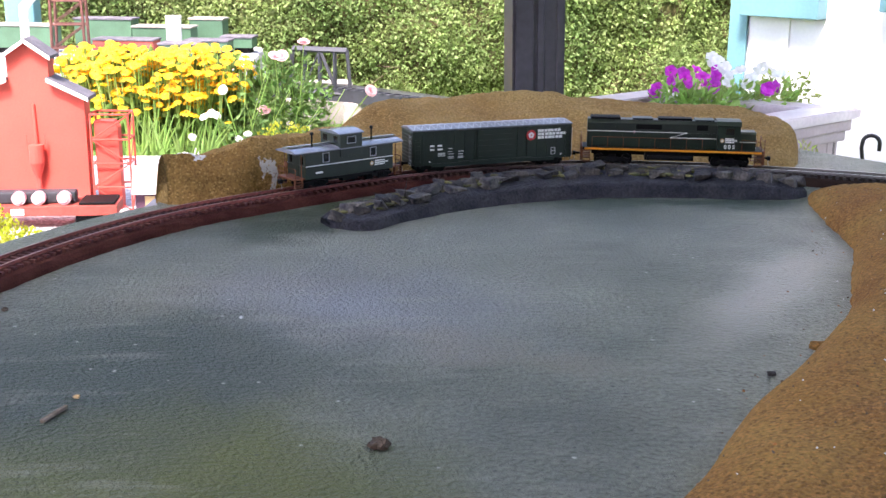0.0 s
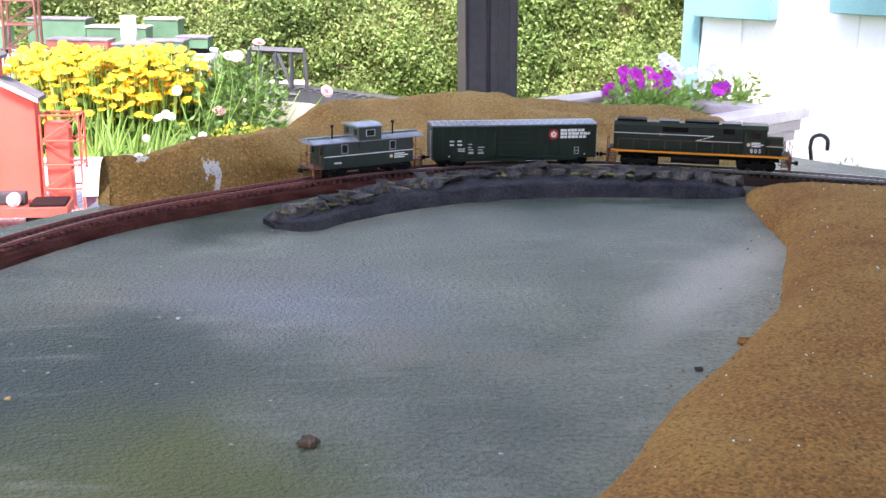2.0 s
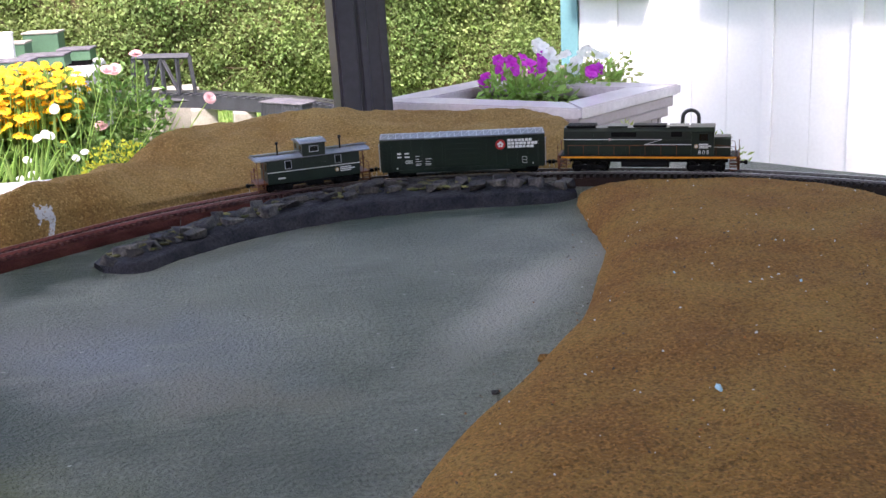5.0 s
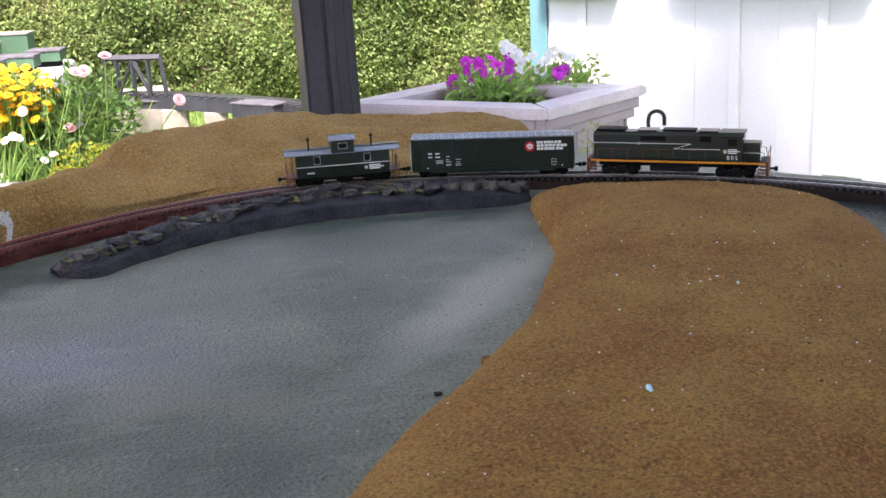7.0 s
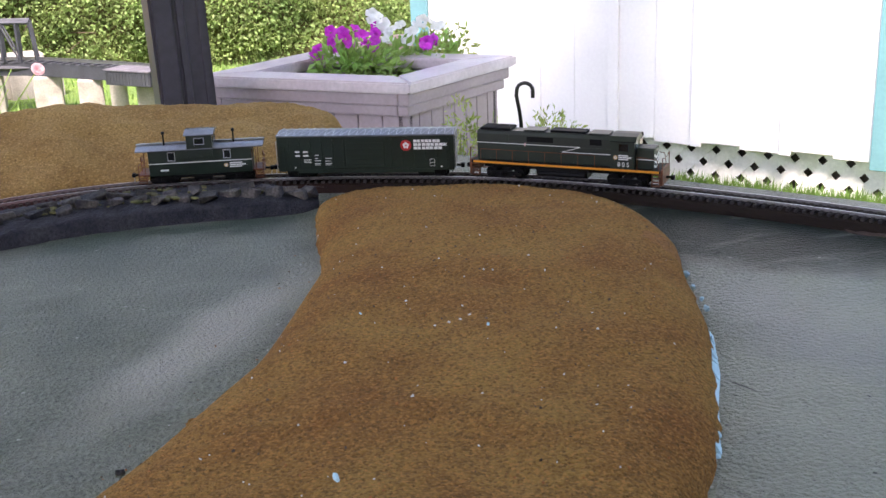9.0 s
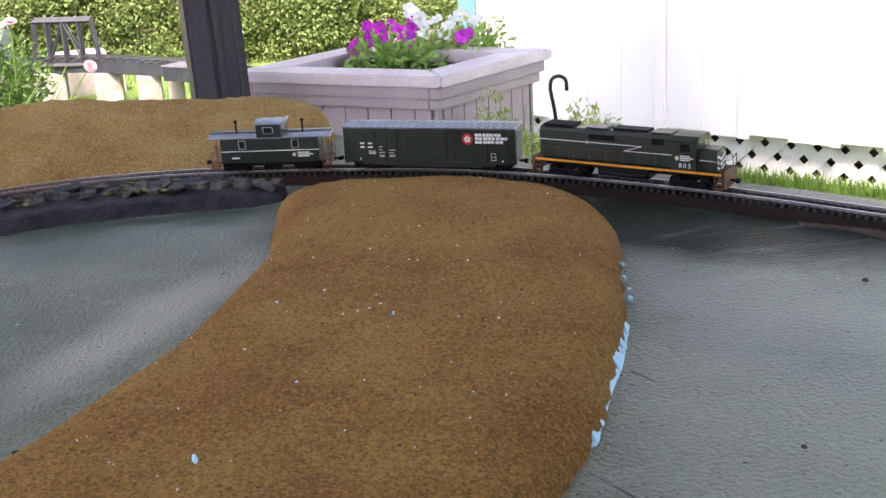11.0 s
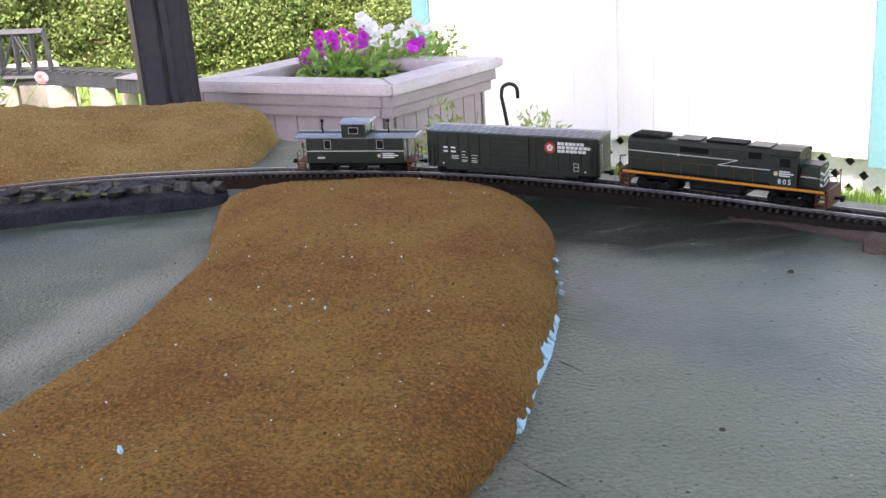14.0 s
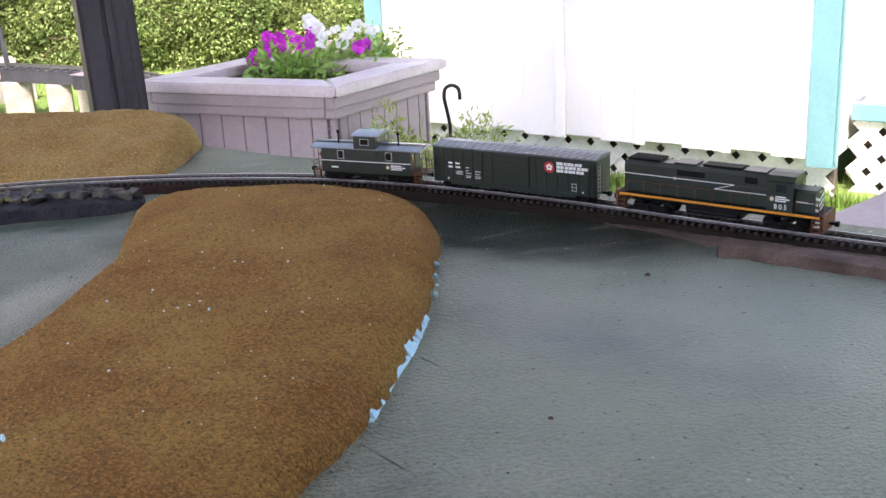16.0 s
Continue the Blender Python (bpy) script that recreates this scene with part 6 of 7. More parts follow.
def boxcar():
    t = thing("boxcar", "dark green model boxcar with ribbed sides and grey roof", "boxcar")
    h, w, z0, z1 = 0.088, 0.0165, 0.0080, 0.0425
    part("body", boxed((-h, -w, z0), (h, w, z1), 0.0005), M_GREEN, t)
    roof = [(-w - 0.0006, z1 + 0.0002), (w + 0.0006, z1 + 0.0002), (w + 0.0006, z1 + 0.0014), (0, z1 + 0.0036), (-w - 0.0006, z1 + 0.0014)]
    r = part("roof", prism(bmesh.new(), roof, -h - 0.0005, h + 0.0005, "x"), M_CARROOF, t, "grey panelled metal roof")
    bm = bmesh.new()
    n = 22
    for k in range(n + 1):
        x = -h + 0.001 + (2 * h - 0.002) * k / n
        for side in (-1, 1):
            rod(bm, (x, side * (w + 0.0004), z1 + 0.0016), (x, 0, z1 + 0.0038), 0.00032, 4)
            if k < n:
                dx = (2 * h - 0.002) / n
                rod(bm, (x + dx * 0.1, side * (w - 0.001), z1 + 0.0017), (x + dx * 0.9, side * 0.001, z1 + 0.0037), 0.00028, 4)
    part("roof_ribs", bm, M_RIDGE, r, "pale raised diagonal roof ribs")
    for side in (-1, 1):
        y = side * w
        posts = [-h + 0.011 + k * 0.0112 for k in range(6)] + [0.026 + k * 0.0112 for k in range(6)]
        for x in posts:
            part("side_post", boxed((x - 0.0006, min(y, y + side * 0.0007), z0 + 0.003), (x + 0.0006, max(y, y + side * 0.0007), z1 - 0.002), 0.0002), M_GREEN, t)
        door = part("door", boxed((-0.0185, min(y, y + side * 0.0010), z0 + 0.003), (0.0195, max(y, y + side * 0.0010), z1 - 0.0015), 0.0003), M_GREEN, t)
        for z in (0.0135, 0.0190, 0.0245, 0.0300, 0.0355):
            part("door_rib", boxed((-0.0175, min(y + side * 0.0010, y + side * 0.0014), z), (0.0185, max(y + side * 0.0010, y + side * 0.0014), z + 0.0008)), M_GREEN, door)
        for z in (z0 + 0.0018, z1 - 0.0012):
            part("door_track", boxed((-0.040, min(y, y + side * 0.0014), z), (0.042, max(y, y + side * 0.0014), z + 0.0010)), M_GREEN, t)
        part("side_sill", boxed((-h + 0.02, min(y, y + side * 0.0006), z0 - 0.002), (h - 0.02, max(y, y + side * 0.0006), z0 + 0.0015)), M_GREEN, t)
        for x in (-h + 0.002, h - 0.0075):
            ladder(t, x, x + 0.0055, y + side * 0.0009, z0 - 0.002, z0 + 0.026 if x < 0 else z1 - 0.004, 7, M_GREEN)
    yy = -w - 0.0008
    emblem(t, 0.0410, yy, 0.0332, 0.0054)
    blocks(t, 0.0485, 0.0822, yy, [(0.0360, 0.78, 7), (0.0325, 1.0, 8), (0.0290, 0.84, 7)], 0.0028)
    bars(t, -0.070, -0.0655, yy, [(0.0268, 1.0), (0.0230, 1.0)], 0.0017)
    bars(t, -0.062, -0.0572, yy, [(0.0268, 1.0), (0.0230, 1.1)], 0.0017)
    bars(t, -0.0615, -0.0535, yy, [(0.0195, 1.0), (0.0182, 0.9), (0.0169, 1.0)], 0.0006)
    bars(t, -0.0505, -0.0445, yy, [(0.0208, 0.6), (0.0240, 0.7), (0.0184, 1.0), (0.0156, 1.0), (0.0142, 0.9)], 0.0006)
    bars(t, -0.040, -0.0335, yy, [(0.0208, 1.0), (0.0180, 0.8), (0.0156, 1.0), (0.0142, 0.9)], 0.0006)
    for x in (-0.0705, 0.0755):
        part("stencil_dot", rod(bmesh.new(), (x, yy, 0.0118), (x, yy - 0.0002, 0.0118), 0.0009, 14), M_WHITE, t)
    bm = bmesh.new()
    for a, b, c, d in ((0.0640, 0.0122, 0.0690, 0.0126), (0.0640, 0.0190, 0.0690, 0.0194), (0.0640, 0.0156, 0.0690, 0.0160), (0.0640, 0.0122, 0.0644, 0.0194), (0.0686, 0.0122, 0.0690, 0.0194)):
        box(bm, (a, yy - 0.0002, b), (c, yy, d))
    part("data_panel", bm, M_WHITE, t)
    for e in (-1, 1):
        for k in range(9):
            z = z0 + 0.003 + k * 0.0036
            part("end_rib", boxed((min(e * h, e * (h + 0.0009)), -w + 0.002, z), (max(e * h, e * (h + 0.0009)), w - 0.002, z + 0.0019), 0.0004), M_GREEN, t)
        ladder_x = e * (h + 0.0014)
        bm = bmesh.new()
        for y in (-0.0145, -0.0095):
            rod(bm, (ladder_x, y, z0), (ladder_x, y, z1 - 0.004), 0.0003, 5)
        for k in range(8):
            rod(bm, (ladder_x, -0.0145, z0 + 0.002 + k * 0.0038), (ladder_x, -0.0095, z0 + 0.002 + k * 0.0038), 0.0003, 5)
        part("ladder", bm, M_RIDGE, t)
        coupler(t, e * h, e)
        truck(t, e * 0.066, 0.020, M_BLACK)
    part("underframe", boxed((-h + 0.004, -0.006, 0.0060), (h - 0.004, 0.006, z0 - 0.0005), 0.0005), M_BLACK, t)
    part("brake_cylinder", rod(bmesh.new(), (-0.012, -0.009, 0.0062), (0.006, -0.009, 0.0062), 0.0022, 12), M_BLACK, t)
    return t


def small_window(parent, x0, x1, y, z0, z1, side, panes=1):
    wdw = part("window", boxed((x0, min(y, y + side * 0.0002), z0), (x1, max(y, y + side * 0.0002), z1)), M_DARKGLASS, parent, "dark window with a pale frame")
    bm = bmesh.new()
    e, f = 0.0006, side * 0.0006
    for a, b, c, d in ((x0 - e, z0 - e, x1 + e, z0), (x0 - e, z1, x1 + e, z1 + e), (x0 - e, z0, x0, z1), (x1, z0, x1 + e, z1)):
        box(bm, (a, min(y, y + f), b), (c, max(y, y + f), d))
    if panes > 1:
        box(bm, (x0, min(y, y + f), (z0 + z1) / 2 - 0.0002), (x1, max(y, y + f), (z0 + z1) / 2 + 0.0002))
    part("frame", bm, M_RIDGE, wdw)


def caboose():
    t = thing("caboose", "two-tone green model caboose with a cupola and grey roof", "caboose")
    h, w, z0, z1 = 0.0505, 0.0158, 0.0100, 0.0375
    band = 0.0232
    part("lower_body", boxed((-h, -w, z0), (h, w, band), 0.0004), M_GREEN, t, "dark green lower side")
    part("upper_body", boxed((-h, -w, band + 0.0001), (h, w, z1), 0.0004), M_SAGE, t, "sage green upper side")
    for side in (-1, 1):
        part("stripe", boxed((-h, min(side * w, side * (w + 0.0003)), band - 0.0004), (h, max(side * w, side * (w + 0.0003)), band + 0.0005)), M_WHITE, t)
        for a in (-0.031, 0.0235):
            small_window(t, a, a + 0.0062, side * w, 0.0262, 0.0345, side)
        part("sill", boxed((-0.026, min(side * 0.013, side * 0.0155), z0 - 0.003), (0.026, max(side * 0.013, side * 0.0155), z0 - 0.0002), 0.0003), M_BLACK, t)
    yy = -w
    emblem(t, 0.0250, yy, 0.0182, 0.0022, disc=M_TAN)
    bars(t, 0.0285, 0.0445, yy, [(0.0197, 0.75), (0.0177, 1.0), (0.0157, 0.75)], 0.0013)
    bars(t, -0.0395, -0.0315, yy, [(0.0150, 1.0)], 0.0019, "number_bar")
    e = 0.0625
    arc = [(-w - 0.0015 + (2 * w + 0.003) * k / 12, z1 + 0.0002 + 0.0028 * (1 - ((k - 6) / 6) ** 2)) for k in range(13)]
    roof = part("roof", prism(bmesh.new(), arc + [(w + 0.0015, z1 - 0.0008), (-w - 0.0015, z1 - 0.0008)], -e, e, "x"), M_ROOF, t, "low curved grey roof", smooth=False)
    part("running_board", boxed((-e - 0.001, -0.0028, z1 + 0.0038), (e + 0.001, 0.0028, z1 + 0.0046)), M_ROOF, roof)
    c0, c1, cz = -0.0120, 0.0130, 0.0522
    cup = part("cupola", boxed((c0, -w - 0.0012, z1 - 0.0085), (c1, w + 0.0012, cz), 0.0004), M_SAGE, t, "sage green cupola")
    for side in (-1, 1):
        small_window(cup, -0.0040, 0.0050, side * (w + 0.0012), 0.0425, 0.0485, side)
    for x, sgn in ((c0, -1), (c1, 1)):
        for y in (-0.009, 0.009):
            bm = boxed((min(x, x + sgn * 0.0003), y - 0.0032, 0.0428), (max(x, x + sgn * 0.0003), y + 0.0032, 0.0490))
            part("window", bm, M_DARKGLASS, cup)
    arc2 = [(-w - 0.002 + (2 * w + 0.004) * k / 12, cz + 0.0002 + 0.0026 * (1 - ((k - 6) / 6) ** 2)) for k in range(13)]
    part("cupola_roof", prism(bmesh.new(), arc2 + [(w + 0.002, cz - 0.0006), (-w - 0.002, cz - 0.0006)], c0 - 0.002, c1 + 0.002, "x"), M_ROOF, cup)
    for x in (-0.0356, 0.0330):
        bm = rod(bmesh.new(), (x, -0.004, z1 + 0.002), (x, -0.004, z1 + 0.0145), 0.0009, 8)
        rod(bm, (x, -0.004, z1 + 0.0145), (x, -0.004, z1 + 0.0172), 0.0019, 8, 0.0015)
        part("smoke_jack", bm, M_BLACK, roof)
    for sgn in (-1, 1):
        p = part("platform", boxed((min(sgn * h, sgn * 0.062), -0.0145, z0 + 0.0002), (max(sgn * h, sgn * 0.062), 0.0145, z0 + 0.0018), 0.0003), M_RUST, t, "orange-brown end platform")
        for side in (-1, 1):
            bm = bmesh.new()
            for k in range(3):
                z = 0.0025 + k * 0.0026
                box(bm, (min(sgn * 0.0535, sgn * 0.0612), min(side * 0.0125, side * 0.0158), z), (max(sgn * 0.0535, sgn * 0.0612), max(side * 0.0125, side * 0.0158), z + 0.0006))
            for a in (0.0533, 0.0610):
                box(bm, (min(sgn * a, sgn * (a + 0.0006)), min(side * 0.0125, side * 0.0158), 0.0022), (max(sgn * a, sgn * (a + 0.0006)), max(side * 0.0125, side * 0.0158), z0 + 0.0005))
            part("step", bm, M_RUST, p)
            bm = bmesh.new()
            for a in (0.0545, 0.0610):
                rod(bm, (sgn * a, side * 0.0146, z0), (sgn * a, side * 0.0146, 0.0215 if a > 0.06 else z1), 0.00045, 6)
            rod(bm, (sgn * 0.0610, side * 0.0146, 0.0215), (sgn * 0.0610, side * 0.004, 0.0215), 0.0004, 6)
            rod(bm, (sgn * 0.0610, side * 0.0146, 0.0165), (sgn * 0.0610, side * 0.004, 0.0165), 0.0004, 6)
            part("handrail", bm, M_RUST, p)
        bm = rod(bmesh.new(), (sgn * 0.0605, 0.002, z0), (sgn * 0.0605, 0.002, 0.025), 0.0005, 6)
        rod(bm, (sgn * 0.0600, 0.002, 0.025), (sgn * 0.0612, 0.002, 0.025), 0.0026, 12)
        part("brake_wheel", bm, M_RUST, p)
        small_bm = boxed((min(sgn * h, sgn * (h + 0.0003)), -0.0035, z0 + 0.002), (max(sgn * h, sgn * (h + 0.0003)), 0.0035, 0.0335))
        part("door", small_bm, M_GREEN, t)
        for y in (-0.0095, 0.0095):
            part("window", boxed((min(sgn * h, sgn * (h + 0.0003)), y - 0.0022, 0.0245), (max(sgn * h, sgn * (h + 0.0003)), y + 0.0022, 0.0325)), M_DARKGLASS, t)
        coupler(t, sgn * 0.062, sgn)
        truck(t, sgn * 0.037, 0.019, M_BLACK)
    part("underframe", boxed((-0.05, -0.006, 0.0066), (0.05, 0.006, z0 - 0.0003), 0.0005), M_BLACK, t)
    part("tool_box", boxed((-0.008, -0.014, 0.0035), (0.010, -0.007, z0 - 0.0005), 0.0004), M_BLACK, t)
    return t


def lettering(parent, text, size, x, y, z, mat):
    c = bpy.data.curves.new("road_number", "FONT")
    c.body, c.size, c.extrude, c.align_x = text, size, 0.0001, "CENTER"
    c.space_character = 1.45
    c.offset = size * 0.012
    tmp = new("road_number", c)
    dg = bpy.context.evaluated_depsgraph_get()
    me = bpy.data.meshes.new_from_object(tmp.evaluated_get(dg))
    bpy.data.objects.remove(tmp)
    me.materials.clear()
    me.materials.append(mat)
    ob = share("road_number", me, parent, pose(x, y, z, 90, 0, 0))
    return tagged(ob, "white road number 805")


def locomotive():
    t = thing("locomotive", "green and black model diesel locomotive with an orange sill stripe", "locomotive")
    h, deck = 0.098, 0.0178
    part("walkway", boxed((-h, -0.0165, deck - 0.0024), (h, 0.0165, deck), 0.0003), M_BLACK, t)
    for side in (-1, 1):
        part("sill_stripe", boxed((-h + 0.002, min(side * 0.0165, side * 0.0169), deck - 0.0022), (h - 0.001, max(side * 0.0165, side * 0.0169), deck - 0.0001)), M_YELLOW, t, "orange-yellow sill stripe")
    hw = 0.0105
    a, b = -0.0935, 0.048
    top = 0.0468
    hood = part("long_hood", boxed((a, -hw, deck + 0.0001), (b, hw, 0.0345), 0.0004), M_GREEN, t, "long dark green hood")
    prof = [(-hw, 0.0346), (hw, 0.0346), (hw, top - 0.0035), (hw - 0.003, top), (-hw + 0.003, top), (-hw, top - 0.0035)]
    part("hood_top", prism(bmesh.new(), prof, a, b, "x"), M_OLIVE, hood, "grey-green upper hood")
    for side in (-1, 1):
        y = side * hw
        f = side * 0.0003
        bm = bmesh.new()
        box(bm, (a, min(y, y + f), 0.0344), (-0.004, max(y, y + f), 0.0350))
        box(bm, (-0.004, min(y, y + f), 0.0344), (0.016, max(y, y + f), 0.0350))
        dx, dz = 0.018, 0.0052
        q = [(0.016, 0.0350), (0.016, 0.0344), (0.016 - dx, 0.0344 - dz), (0.0160 - dx - 0.0018, 0.0344 - dz)]
        prism(bm, [(p[0], p[1]) for p in q], min(y, y + f), max(y, y + f), "y")
        box(bm, (-0.0025, min(y, y + f), 0.0290), (b, max(y, y + f), 0.0296))
        part("stripe", bm, M_WHITE, hood, "white zigzag stripe")
        wedge = [(-0.002, 0.02965), (0.0155, 0.0343), (b, 0.0343), (b, 0.02965)]
        part("upper_panel", prism(bmesh.new(), wedge, min(y, y + side * 0.00015), max(y, y + side * 0.00015), "y"), M_OLIVE, hood)
        part("radiator_grille", boxed((-0.040, min(y, y + f), 0.0375), (-0.012, max(y, y + f), 0.0425)), M_BLACK, hood)
        part("radiator_grille", boxed((0.026, min(y, y + f), 0.0375), (0.038, max(y, y + f), 0.0432)), M_BLACK, hood)
        part("vent", boxed((-0.062, min(y, y + f), 0.0368), (-0.0595, max(y, y + f), 0.0430)), M_GREEN, hood)
        part("marker_light", boxed((-0.0425, min(y, y + f * 2), 0.0332), (-0.0410, max(y, y + f * 2), 0.0360)), M_PETAL_P, hood)
        for k in range(8):
            x = -0.082 + k * 0.0150
            part("hood_door", boxed((x, min(y, y + side * 0.0002), deck + 0.002), (x + 0.0128, max(y, y + side * 0.0002), 0.0325), 0.0001), M_GREEN, hood)
    part("roof_fan", boxed((a + 0.003, -0.0095, top + 0.0002), (a + 0.036, 0.0095, top + 0.0022), 0.0004), M_BLACK, hood, "black radiator housing")
    bm = bmesh.new()
    for k in range(13):
        box(bm, (a + 0.005 + k * 0.0024, -0.0085, top + 0.0022), (a + 0.0062 + k * 0.0024, 0.0085, top + 0.0028))
    part("roof_grille", bm, M_BLACK, hood)
    part("roof_box", boxed((-0.044, -0.0085, top + 0.0002), (-0.022, 0.0085, top + 0.0018), 0.0004), M_OLIVE, hood)
    part("exhaust", boxed((-0.016, -0.007, top + 0.0002), (0.021, 0.007, top + 0.0024), 0.0005), M_BLACK, hood)
    part("roof_box", boxed((0.024, -0.0088, top + 0.0002), (0.045, 0.0088, top + 0.0016), 0.0004), M_OLIVE, hood)
    # cab and short hood
    cw, c0, c1, ct = 0.0160, 0.0483, 0.0725, 0.0482
    prof = [(-cw, deck + 0.0001), (cw, deck + 0.0001), (cw, ct - 0.005), (cw - 0.0045, ct - 0.0008), (0, ct), (-cw + 0.0045, ct - 0.0008), (-cw, ct - 0.005)]
    cab = part("cab", prism(bmesh.new(), prof, c0, c1, "x"), M_GREEN, t, "dark green cab")
    part("cab_roof", prism(bmesh.new(), [(cw + 0.0004, ct - 0.0049), (cw - 0.0043, ct - 0.0004), (0, ct + 0.0005), (-cw + 0.0043, ct - 0.0004), (-cw - 0.0004, ct - 0.0049), (-cw + 0.0044, ct - 0.0007), (0, ct + 0.0001), (cw - 0.0044, ct - 0.0007)], c0 - 0.001, c1 + 0.0012, "x"), M_GREEN, cab)
    for side in (-1, 1):
        part("side_window", boxed((0.0568, min(side * cw, side * (cw + 0.0002)), 0.0345), (0.0662, max(side * cw, side * (cw + 0.0002)), 0.0415)), M_DARKGLASS, cab)
        part("gutter", boxed((c0, min(side * cw, side * (cw + 0.0004)), 0.0432), (c1, max(side * cw, side * (cw + 0.0004)), 0.0438)), M_BLACK, cab)
        emblem(cab, 0.0535, side * cw, 0.0285, 0.0022, side, M_TAN, M_CREAM)
        bars(cab, 0.0565, 0.0695, side * cw, [(0.0300, 0.75), (0.0282, 1.0), (0.0264, 0.75)], 0.0011, side=side)
    lettering(cab, "805", 0.0058, 0.0615, -cw - 0.0003, 0.0202, M_WHITE)
    for y in (-0.0085, 0.0085):
        part("front_window", boxed((c1, y - 0.0045, 0.0365), (c1 + 0.0003, y + 0.0045, 0.0425)), M_DARKGLASS, cab)
    nose_top = 0.0368
    prof = [(-0.0105, deck + 0.0001), (0.0105, deck + 0.0001), (0.0105, nose_top - 0.002), (0.008, nose_top), (-0.008, nose_top), (-0.0105, nose_top - 0.002)]
    nose = part("short_hood", prism(bmesh.new(), prof, c1 + 0.0004, 0.0905, "x"), M_SAGE, t, "sage and white short hood")
    for side in (-1, 1):
        part("nose_stripe", boxed((c1 + 0.0006, min(side * 0.0105, side * 0.0108), 0.0262), (0.0905, max(side * 0.0105, side * 0.0108), 0.0270)), M_WHITE, nose)
        part("nose_panel", boxed((c1 + 0.0006, min(side * 0.0105, side * 0.0107), deck + 0.0003), (0.0905, max(side * 0.0105, side * 0.0107), 0.0261)), M_GREEN, nose)
    bm = bmesh.new()
    for k, z in enumerate((0.020, 0.025, 0.030)):
        prism(bm, [(-0.0100, z), (0.0, z - 0.004), (0.0100, z), (0.0100, z + 0.0022), (0.0, z - 0.0018), (-0.0100, z + 0.0022)], 0.0906, 0.0909, "x")
    part("nose_chevrons", bm, M_WHITE, nose)
    bm = rod(bmesh.new(), (0.0905, -0.0014, 0.0345), (0.0918, -0.0014, 0.0345), 0.0011, 10)
    rod(bm, (0.0905, 0.0014, 0.0345), (0.0918, 0.0014, 0.0345), 0.0011, 10)
    part("headlight", bm, M_STEEL, nose)
    # handrails
    for side in (-1, 1):
        y = side * 0.0158
        bm = bmesh.new()
        xs = [-0.088 + k * 0.0172 for k in range(8)]
        for x in xs:
            rod(bm, (x, y, deck), (x, y, deck + 0.0115), 0.00038, 5)
        part("stanchion_row", bm, M_RUST, t, "orange-brown handrail posts")
        bm = bmesh.new()
        rod(bm, (xs[0], y, deck + 0.0115), (xs[-1], y, deck + 0.0115), 0.00032, 5)
        part("handrail", bm, M_RUST, t)
        bm = rod(bmesh.new(), (0.075, y, deck), (0.075, y, deck + 0.012), 0.0004, 5)
        rod(bm, (0.075, y, deck + 0.012), (0.095, y, deck + 0.010), 0.00035, 5)
        rod(bm, (0.095, y, deck + 0.010), (0.0985, y, 0.006), 0.0004, 5)
        part("handrail", bm, M_RUST, t)
    for e in (-1, 1):
        p = part("pilot", boxed((min(e * h, e * 0.1005), -0.0155, 0.0035), (max(e * h, e * 0.1005), 0.0155, deck + 0.0005), 0.0004), M_RUST, t, "orange-brown pilot")
        for side in (-1, 1):
            bm = bmesh.new()
            for k in range(4):
                z = 0.0028 + k * 0.0036
                box(bm, (min(e * 0.090, e * 0.0978), min(side * 0.0125, side * 0.0166), z), (max(e * 0.090, e * 0.0978), max(side * 0.0125, side * 0.0166), z + 0.0007))
            for xx in (0.0896, 0.0974):
                box(bm, (min(e * xx, e * (xx + 0.0005)), min(side * 0.0125, side * 0.0166), 0.0028), (max(e * xx, e * (xx + 0.0005)), max(side * 0.0125, side * 0.0166), deck - 0.0025))
            part("step_ladder", bm, M_RUST, p)
            bm = bmesh.new()
            rod(bm, (e * 0.0998, side * 0.0145, deck), (e * 0.0998, side * 0.0145, deck + 0.012), 0.0005, 6)
            rod(bm, (e * 0.0998, side * 0.0145, deck + 0.012), (e * 0.0998, side * 0.003, deck + 0.0095), 0.0004, 6)
            part("end_rail", bm, M_RUST, p)
        coupler(t, e * 0.1005, e)
        truck(t, e * 0.064, 0.0300, M_BLACK, width=0.0265)
    part("centre_sill", boxed((-0.088, -0.0055, 0.0095), (0.088, 0.0055, 0.0150)), M_BLACK, t)
    tank = bmesh.new()
    prism(tank, [(-0.0130, 0.0150), (0.0130, 0.0150), (0.0135, 0.0095), (0.0115, 0.0052), (-0.0115, 0.0052), (-0.0135, 0.0095)], -0.029, 0.024, "x")
    part("fuel_tank", tank, M_BLACK, t)
    part("air_reservoir", rod(bmesh.new(), (-0.027, -0.0132, 0.0082), (0.022, -0.0132, 0.0082), 0.0026, 14), M_BLACK, t)
    return t


def resize(car, sx, sz):
    """Bring a car to its true proportions along and upward."""
    wheels = {w for w, _ in SPIN[car.name]}
    for ob in car.children_recursive:
        if ob in wheels:
            continue
        if ob.name.startswith("road_number"):
            ob.location = (ob.location.x * sx, ob.location.y, ob.location.z * sz)
            continue
        ob.data.transform(Matrix.Diagonal((sx, 1, sz, 1)))
    SPIN[car.name] = [(w, x * sx) for w, x in SPIN[car.name]]


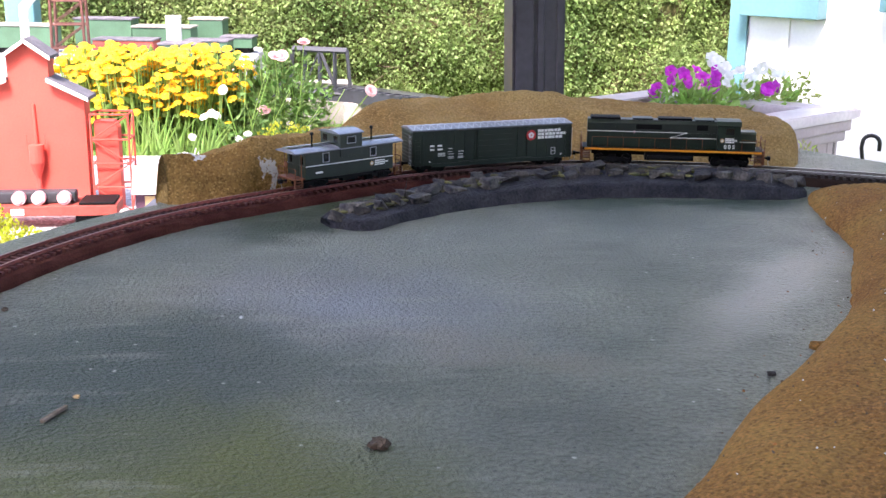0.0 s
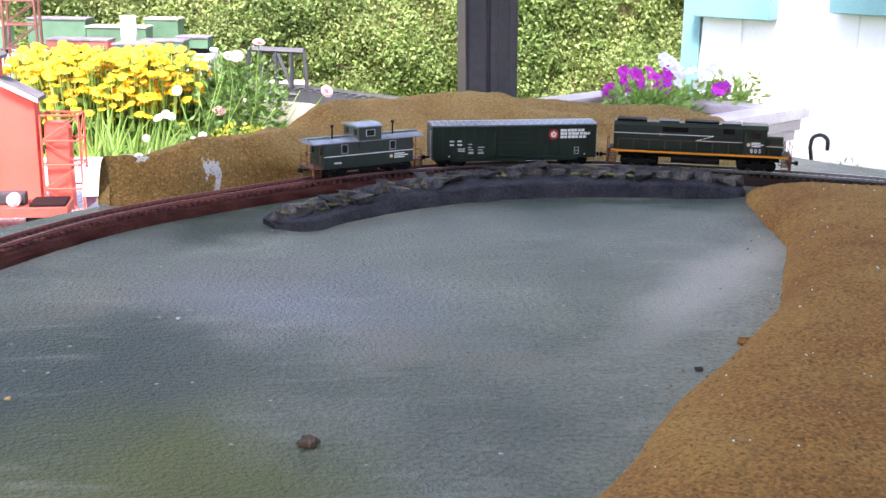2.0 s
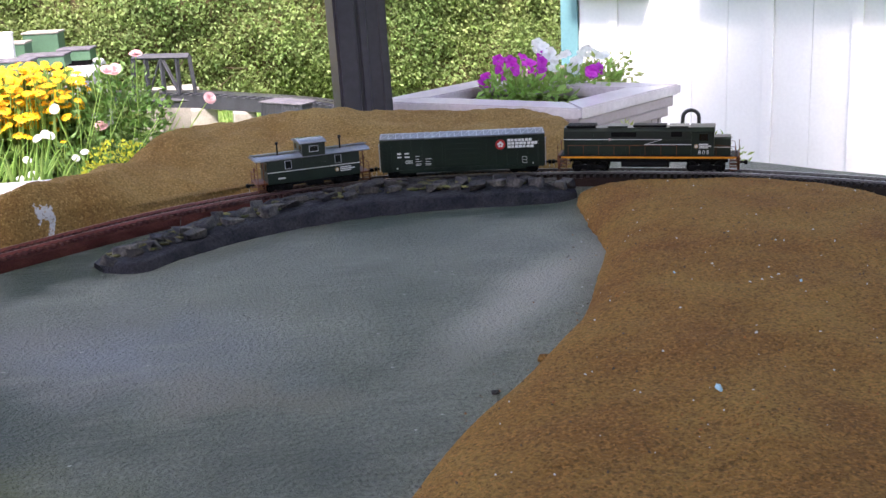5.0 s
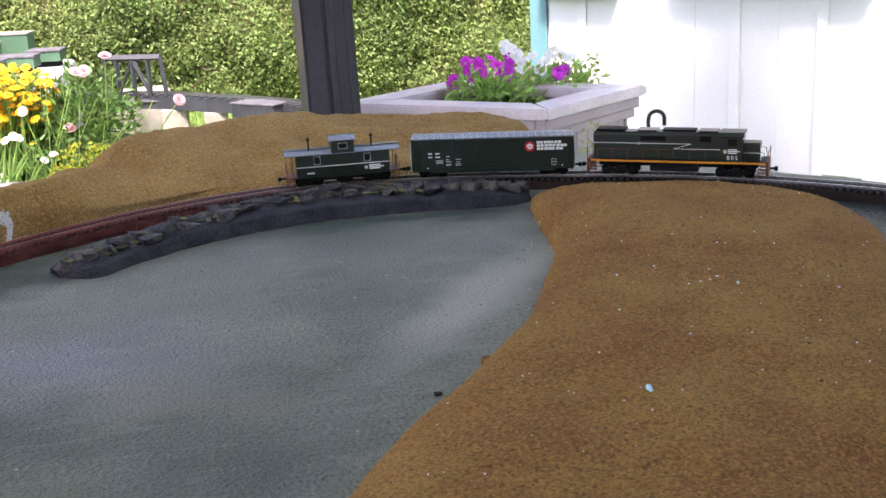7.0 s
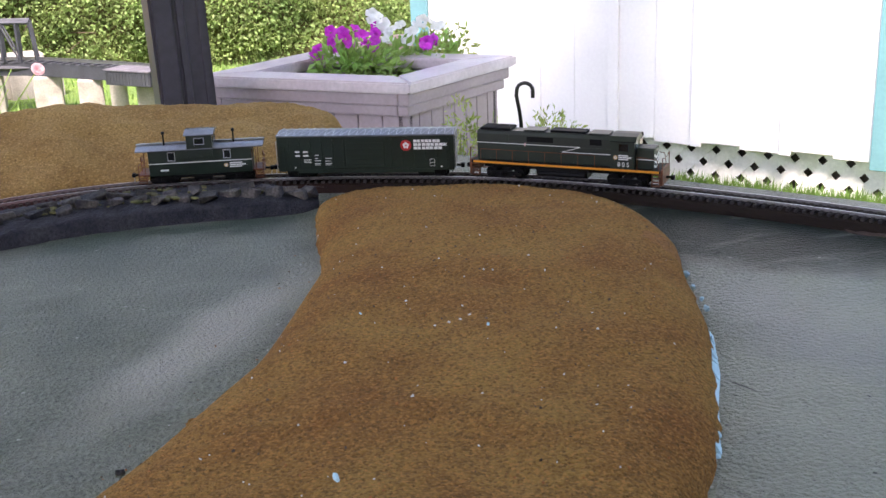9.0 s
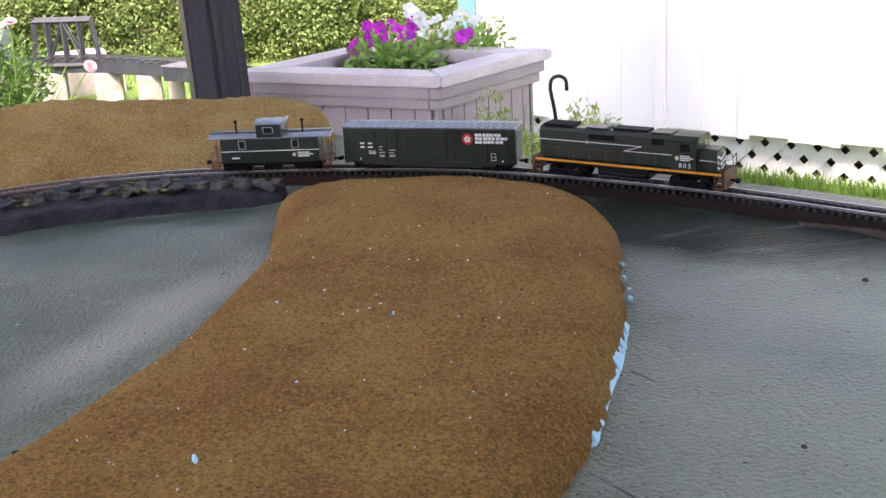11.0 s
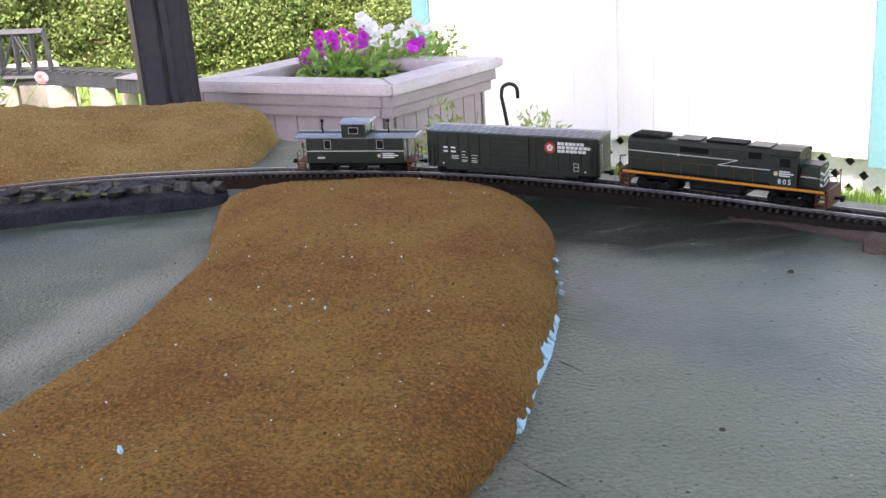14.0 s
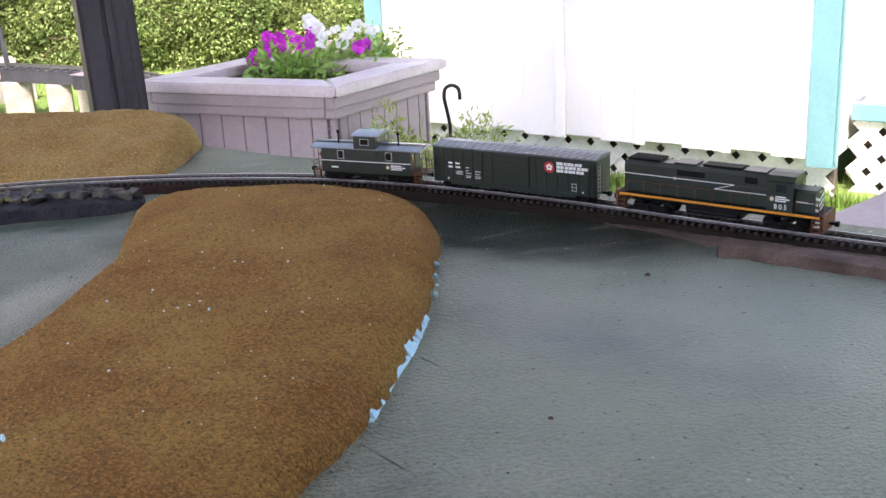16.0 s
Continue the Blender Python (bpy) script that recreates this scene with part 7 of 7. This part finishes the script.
# ---- what moves ----
TIMES = [0.0, 0.5, 1.0, 1.5, 2.0, 2.5, 3.0, 3.5, 4.0, 5.2, 6.5, 7.0, 7.5, 8.0, 8.5, 9.0, 10.2, 11.5, 12.0, 12.5, 13.0, 13.5, 14.0, 14.5, 15.0, 15.5, 16.0]
BOX_S = [0.762, 0.784, 0.807, 0.8285, 0.851, 0.872, 0.891, 0.912, 0.934, 0.983, 1.037, 1.057, 1.0775, 1.098, 1.121, 1.1425, 1.2005, 1.2655, 1.289, 1.3145, 1.3395, 1.366, 1.393, 1.421, 1.4495, 1.4785, 1.509]


def on_track(s, half):
    a, b = on_line(s - half)[0], on_line(s + half)[0]
    c, d = (a + b) / 2, b - a
    return pose(float(c[0]), float(c[1]), RAIL + 0.0003, 0, 0, math.degrees(math.atan2(d[1], d[0])))


def motions():
    slack = lambda t: float(np.interp(t, [0, 7.5, 10, 13.5, 16], [-0.004, -0.004, -0.001, 0.001, 0.001]))
    for car, lead, half in ((loco, 0.2040, 0.060), (box_car, 0.0, 0.066), (cab_car, -0.1675, 0.037)):
        walk(car, [(t, on_track(s + lead + (slack(t) if car is loco else 0), half)) for t, s in zip(TIMES, BOX_S)])
        s = np.arange(BOX_S[0], BOX_S[-1], WHEEL * radians(72))
        times = np.interp(s, BOX_S, TIMES)
        for wheel, x in SPIN[car.name]:
            rows = [(float(t), pose(x, 0, WHEEL, 0, math.degrees((u - BOX_S[0]) / WHEEL), 0)) for t, u in zip(times, s)]
            rows.append((16.0, pose(x, 0, WHEEL, 0, math.degrees((BOX_S[-1] - BOX_S[0]) / WHEEL), 0)))
            walk(wheel, rows)


# ---- build ----
canopy()
blocking_wall()
ground()
layout_table()
roadbed()
far_hill()
island()
rock_bank()
trackside_dirt()
hedge()
shed_pose, shed_length = shed()
porch(shed_pose, shed_length)
planter_pose, pa, pb, ptop = planter()
petunias(planter_pose, pa, pb, ptop)
post()
trestle()
model_yard()
red_elevator()
coneflowers()
strap_leaves()
roses()
lime_mound("sedum_mound", "low mound of yellow-green sedum", (-0.22, 3.10, -0.50), (0.27, 0.20, 0.185), 8000, 0.012, 71)
lime_mound("spirea_bush", "yellow-green clipped bush beside the table", (-0.545, 1.58, -0.285), (0.085, 0.10, 0.115), 7000, 0.0075, 72)
shepherd_hook()
herb_bushes()
side_board()
pink_board()
lump("clod", "small clod of brown earth lying on the pond", -0.014, 0.448, 0.0, 0.0052, M_SOIL, 1.0)
lump("clod", "crumb of turf at the island shore", 0.258, 0.578, 0.0, 0.005, M_TURF, 4.0)
lump("pebble", "small dark pebble at the island shore", 0.345, 0.703, 0.0, 0.003, M_SOIL, 7.0)
lump("pebble", "small dark pebble on the pond", 0.214, 0.536, 0.0, 0.0025, M_ROCK, 9.0)
loose_bits()
_stick = boxed((-0.0012, -0.0105, 0), (0.0012, 0.0105, 0.002), 0.0006)
tagged(link_mesh("twig", _stick, M_WOOD), "short grey stick lying on the pond", "twig").matrix_basis = pose(-0.183, 0.4945, 0, 0, 0, -22)
lump("chip", "small tan wood chip on the pond", -0.177, 0.518, 0.0, 0.0018, M_TAN, 2.0)
lump("chip", "dark bark chip near the track", -0.26, 0.672, 0.0, 0.0022, M_SOIL, 3.0)
lump("chip", "white plaster crumb on the pond", -0.102, 0.651, 0.0, 0.0014, M_PLASTER, 5.0)
lump("chip", "dark bark chip on the pond", 0.787, 0.610, 0.0, 0.0022, M_SOIL, 6.0)
lump("chip", "dark bark chip on the pond", 0.622, 0.404, 0.0, 0.0016, M_SOIL, 8.0)
cab_car = caboose()
box_car = boxcar()
loco = locomotive()
resize(loco, 0.945, 1.0)
resize(cab_car, 1.0, 0.94)
track()
lawn_blades()
motions()
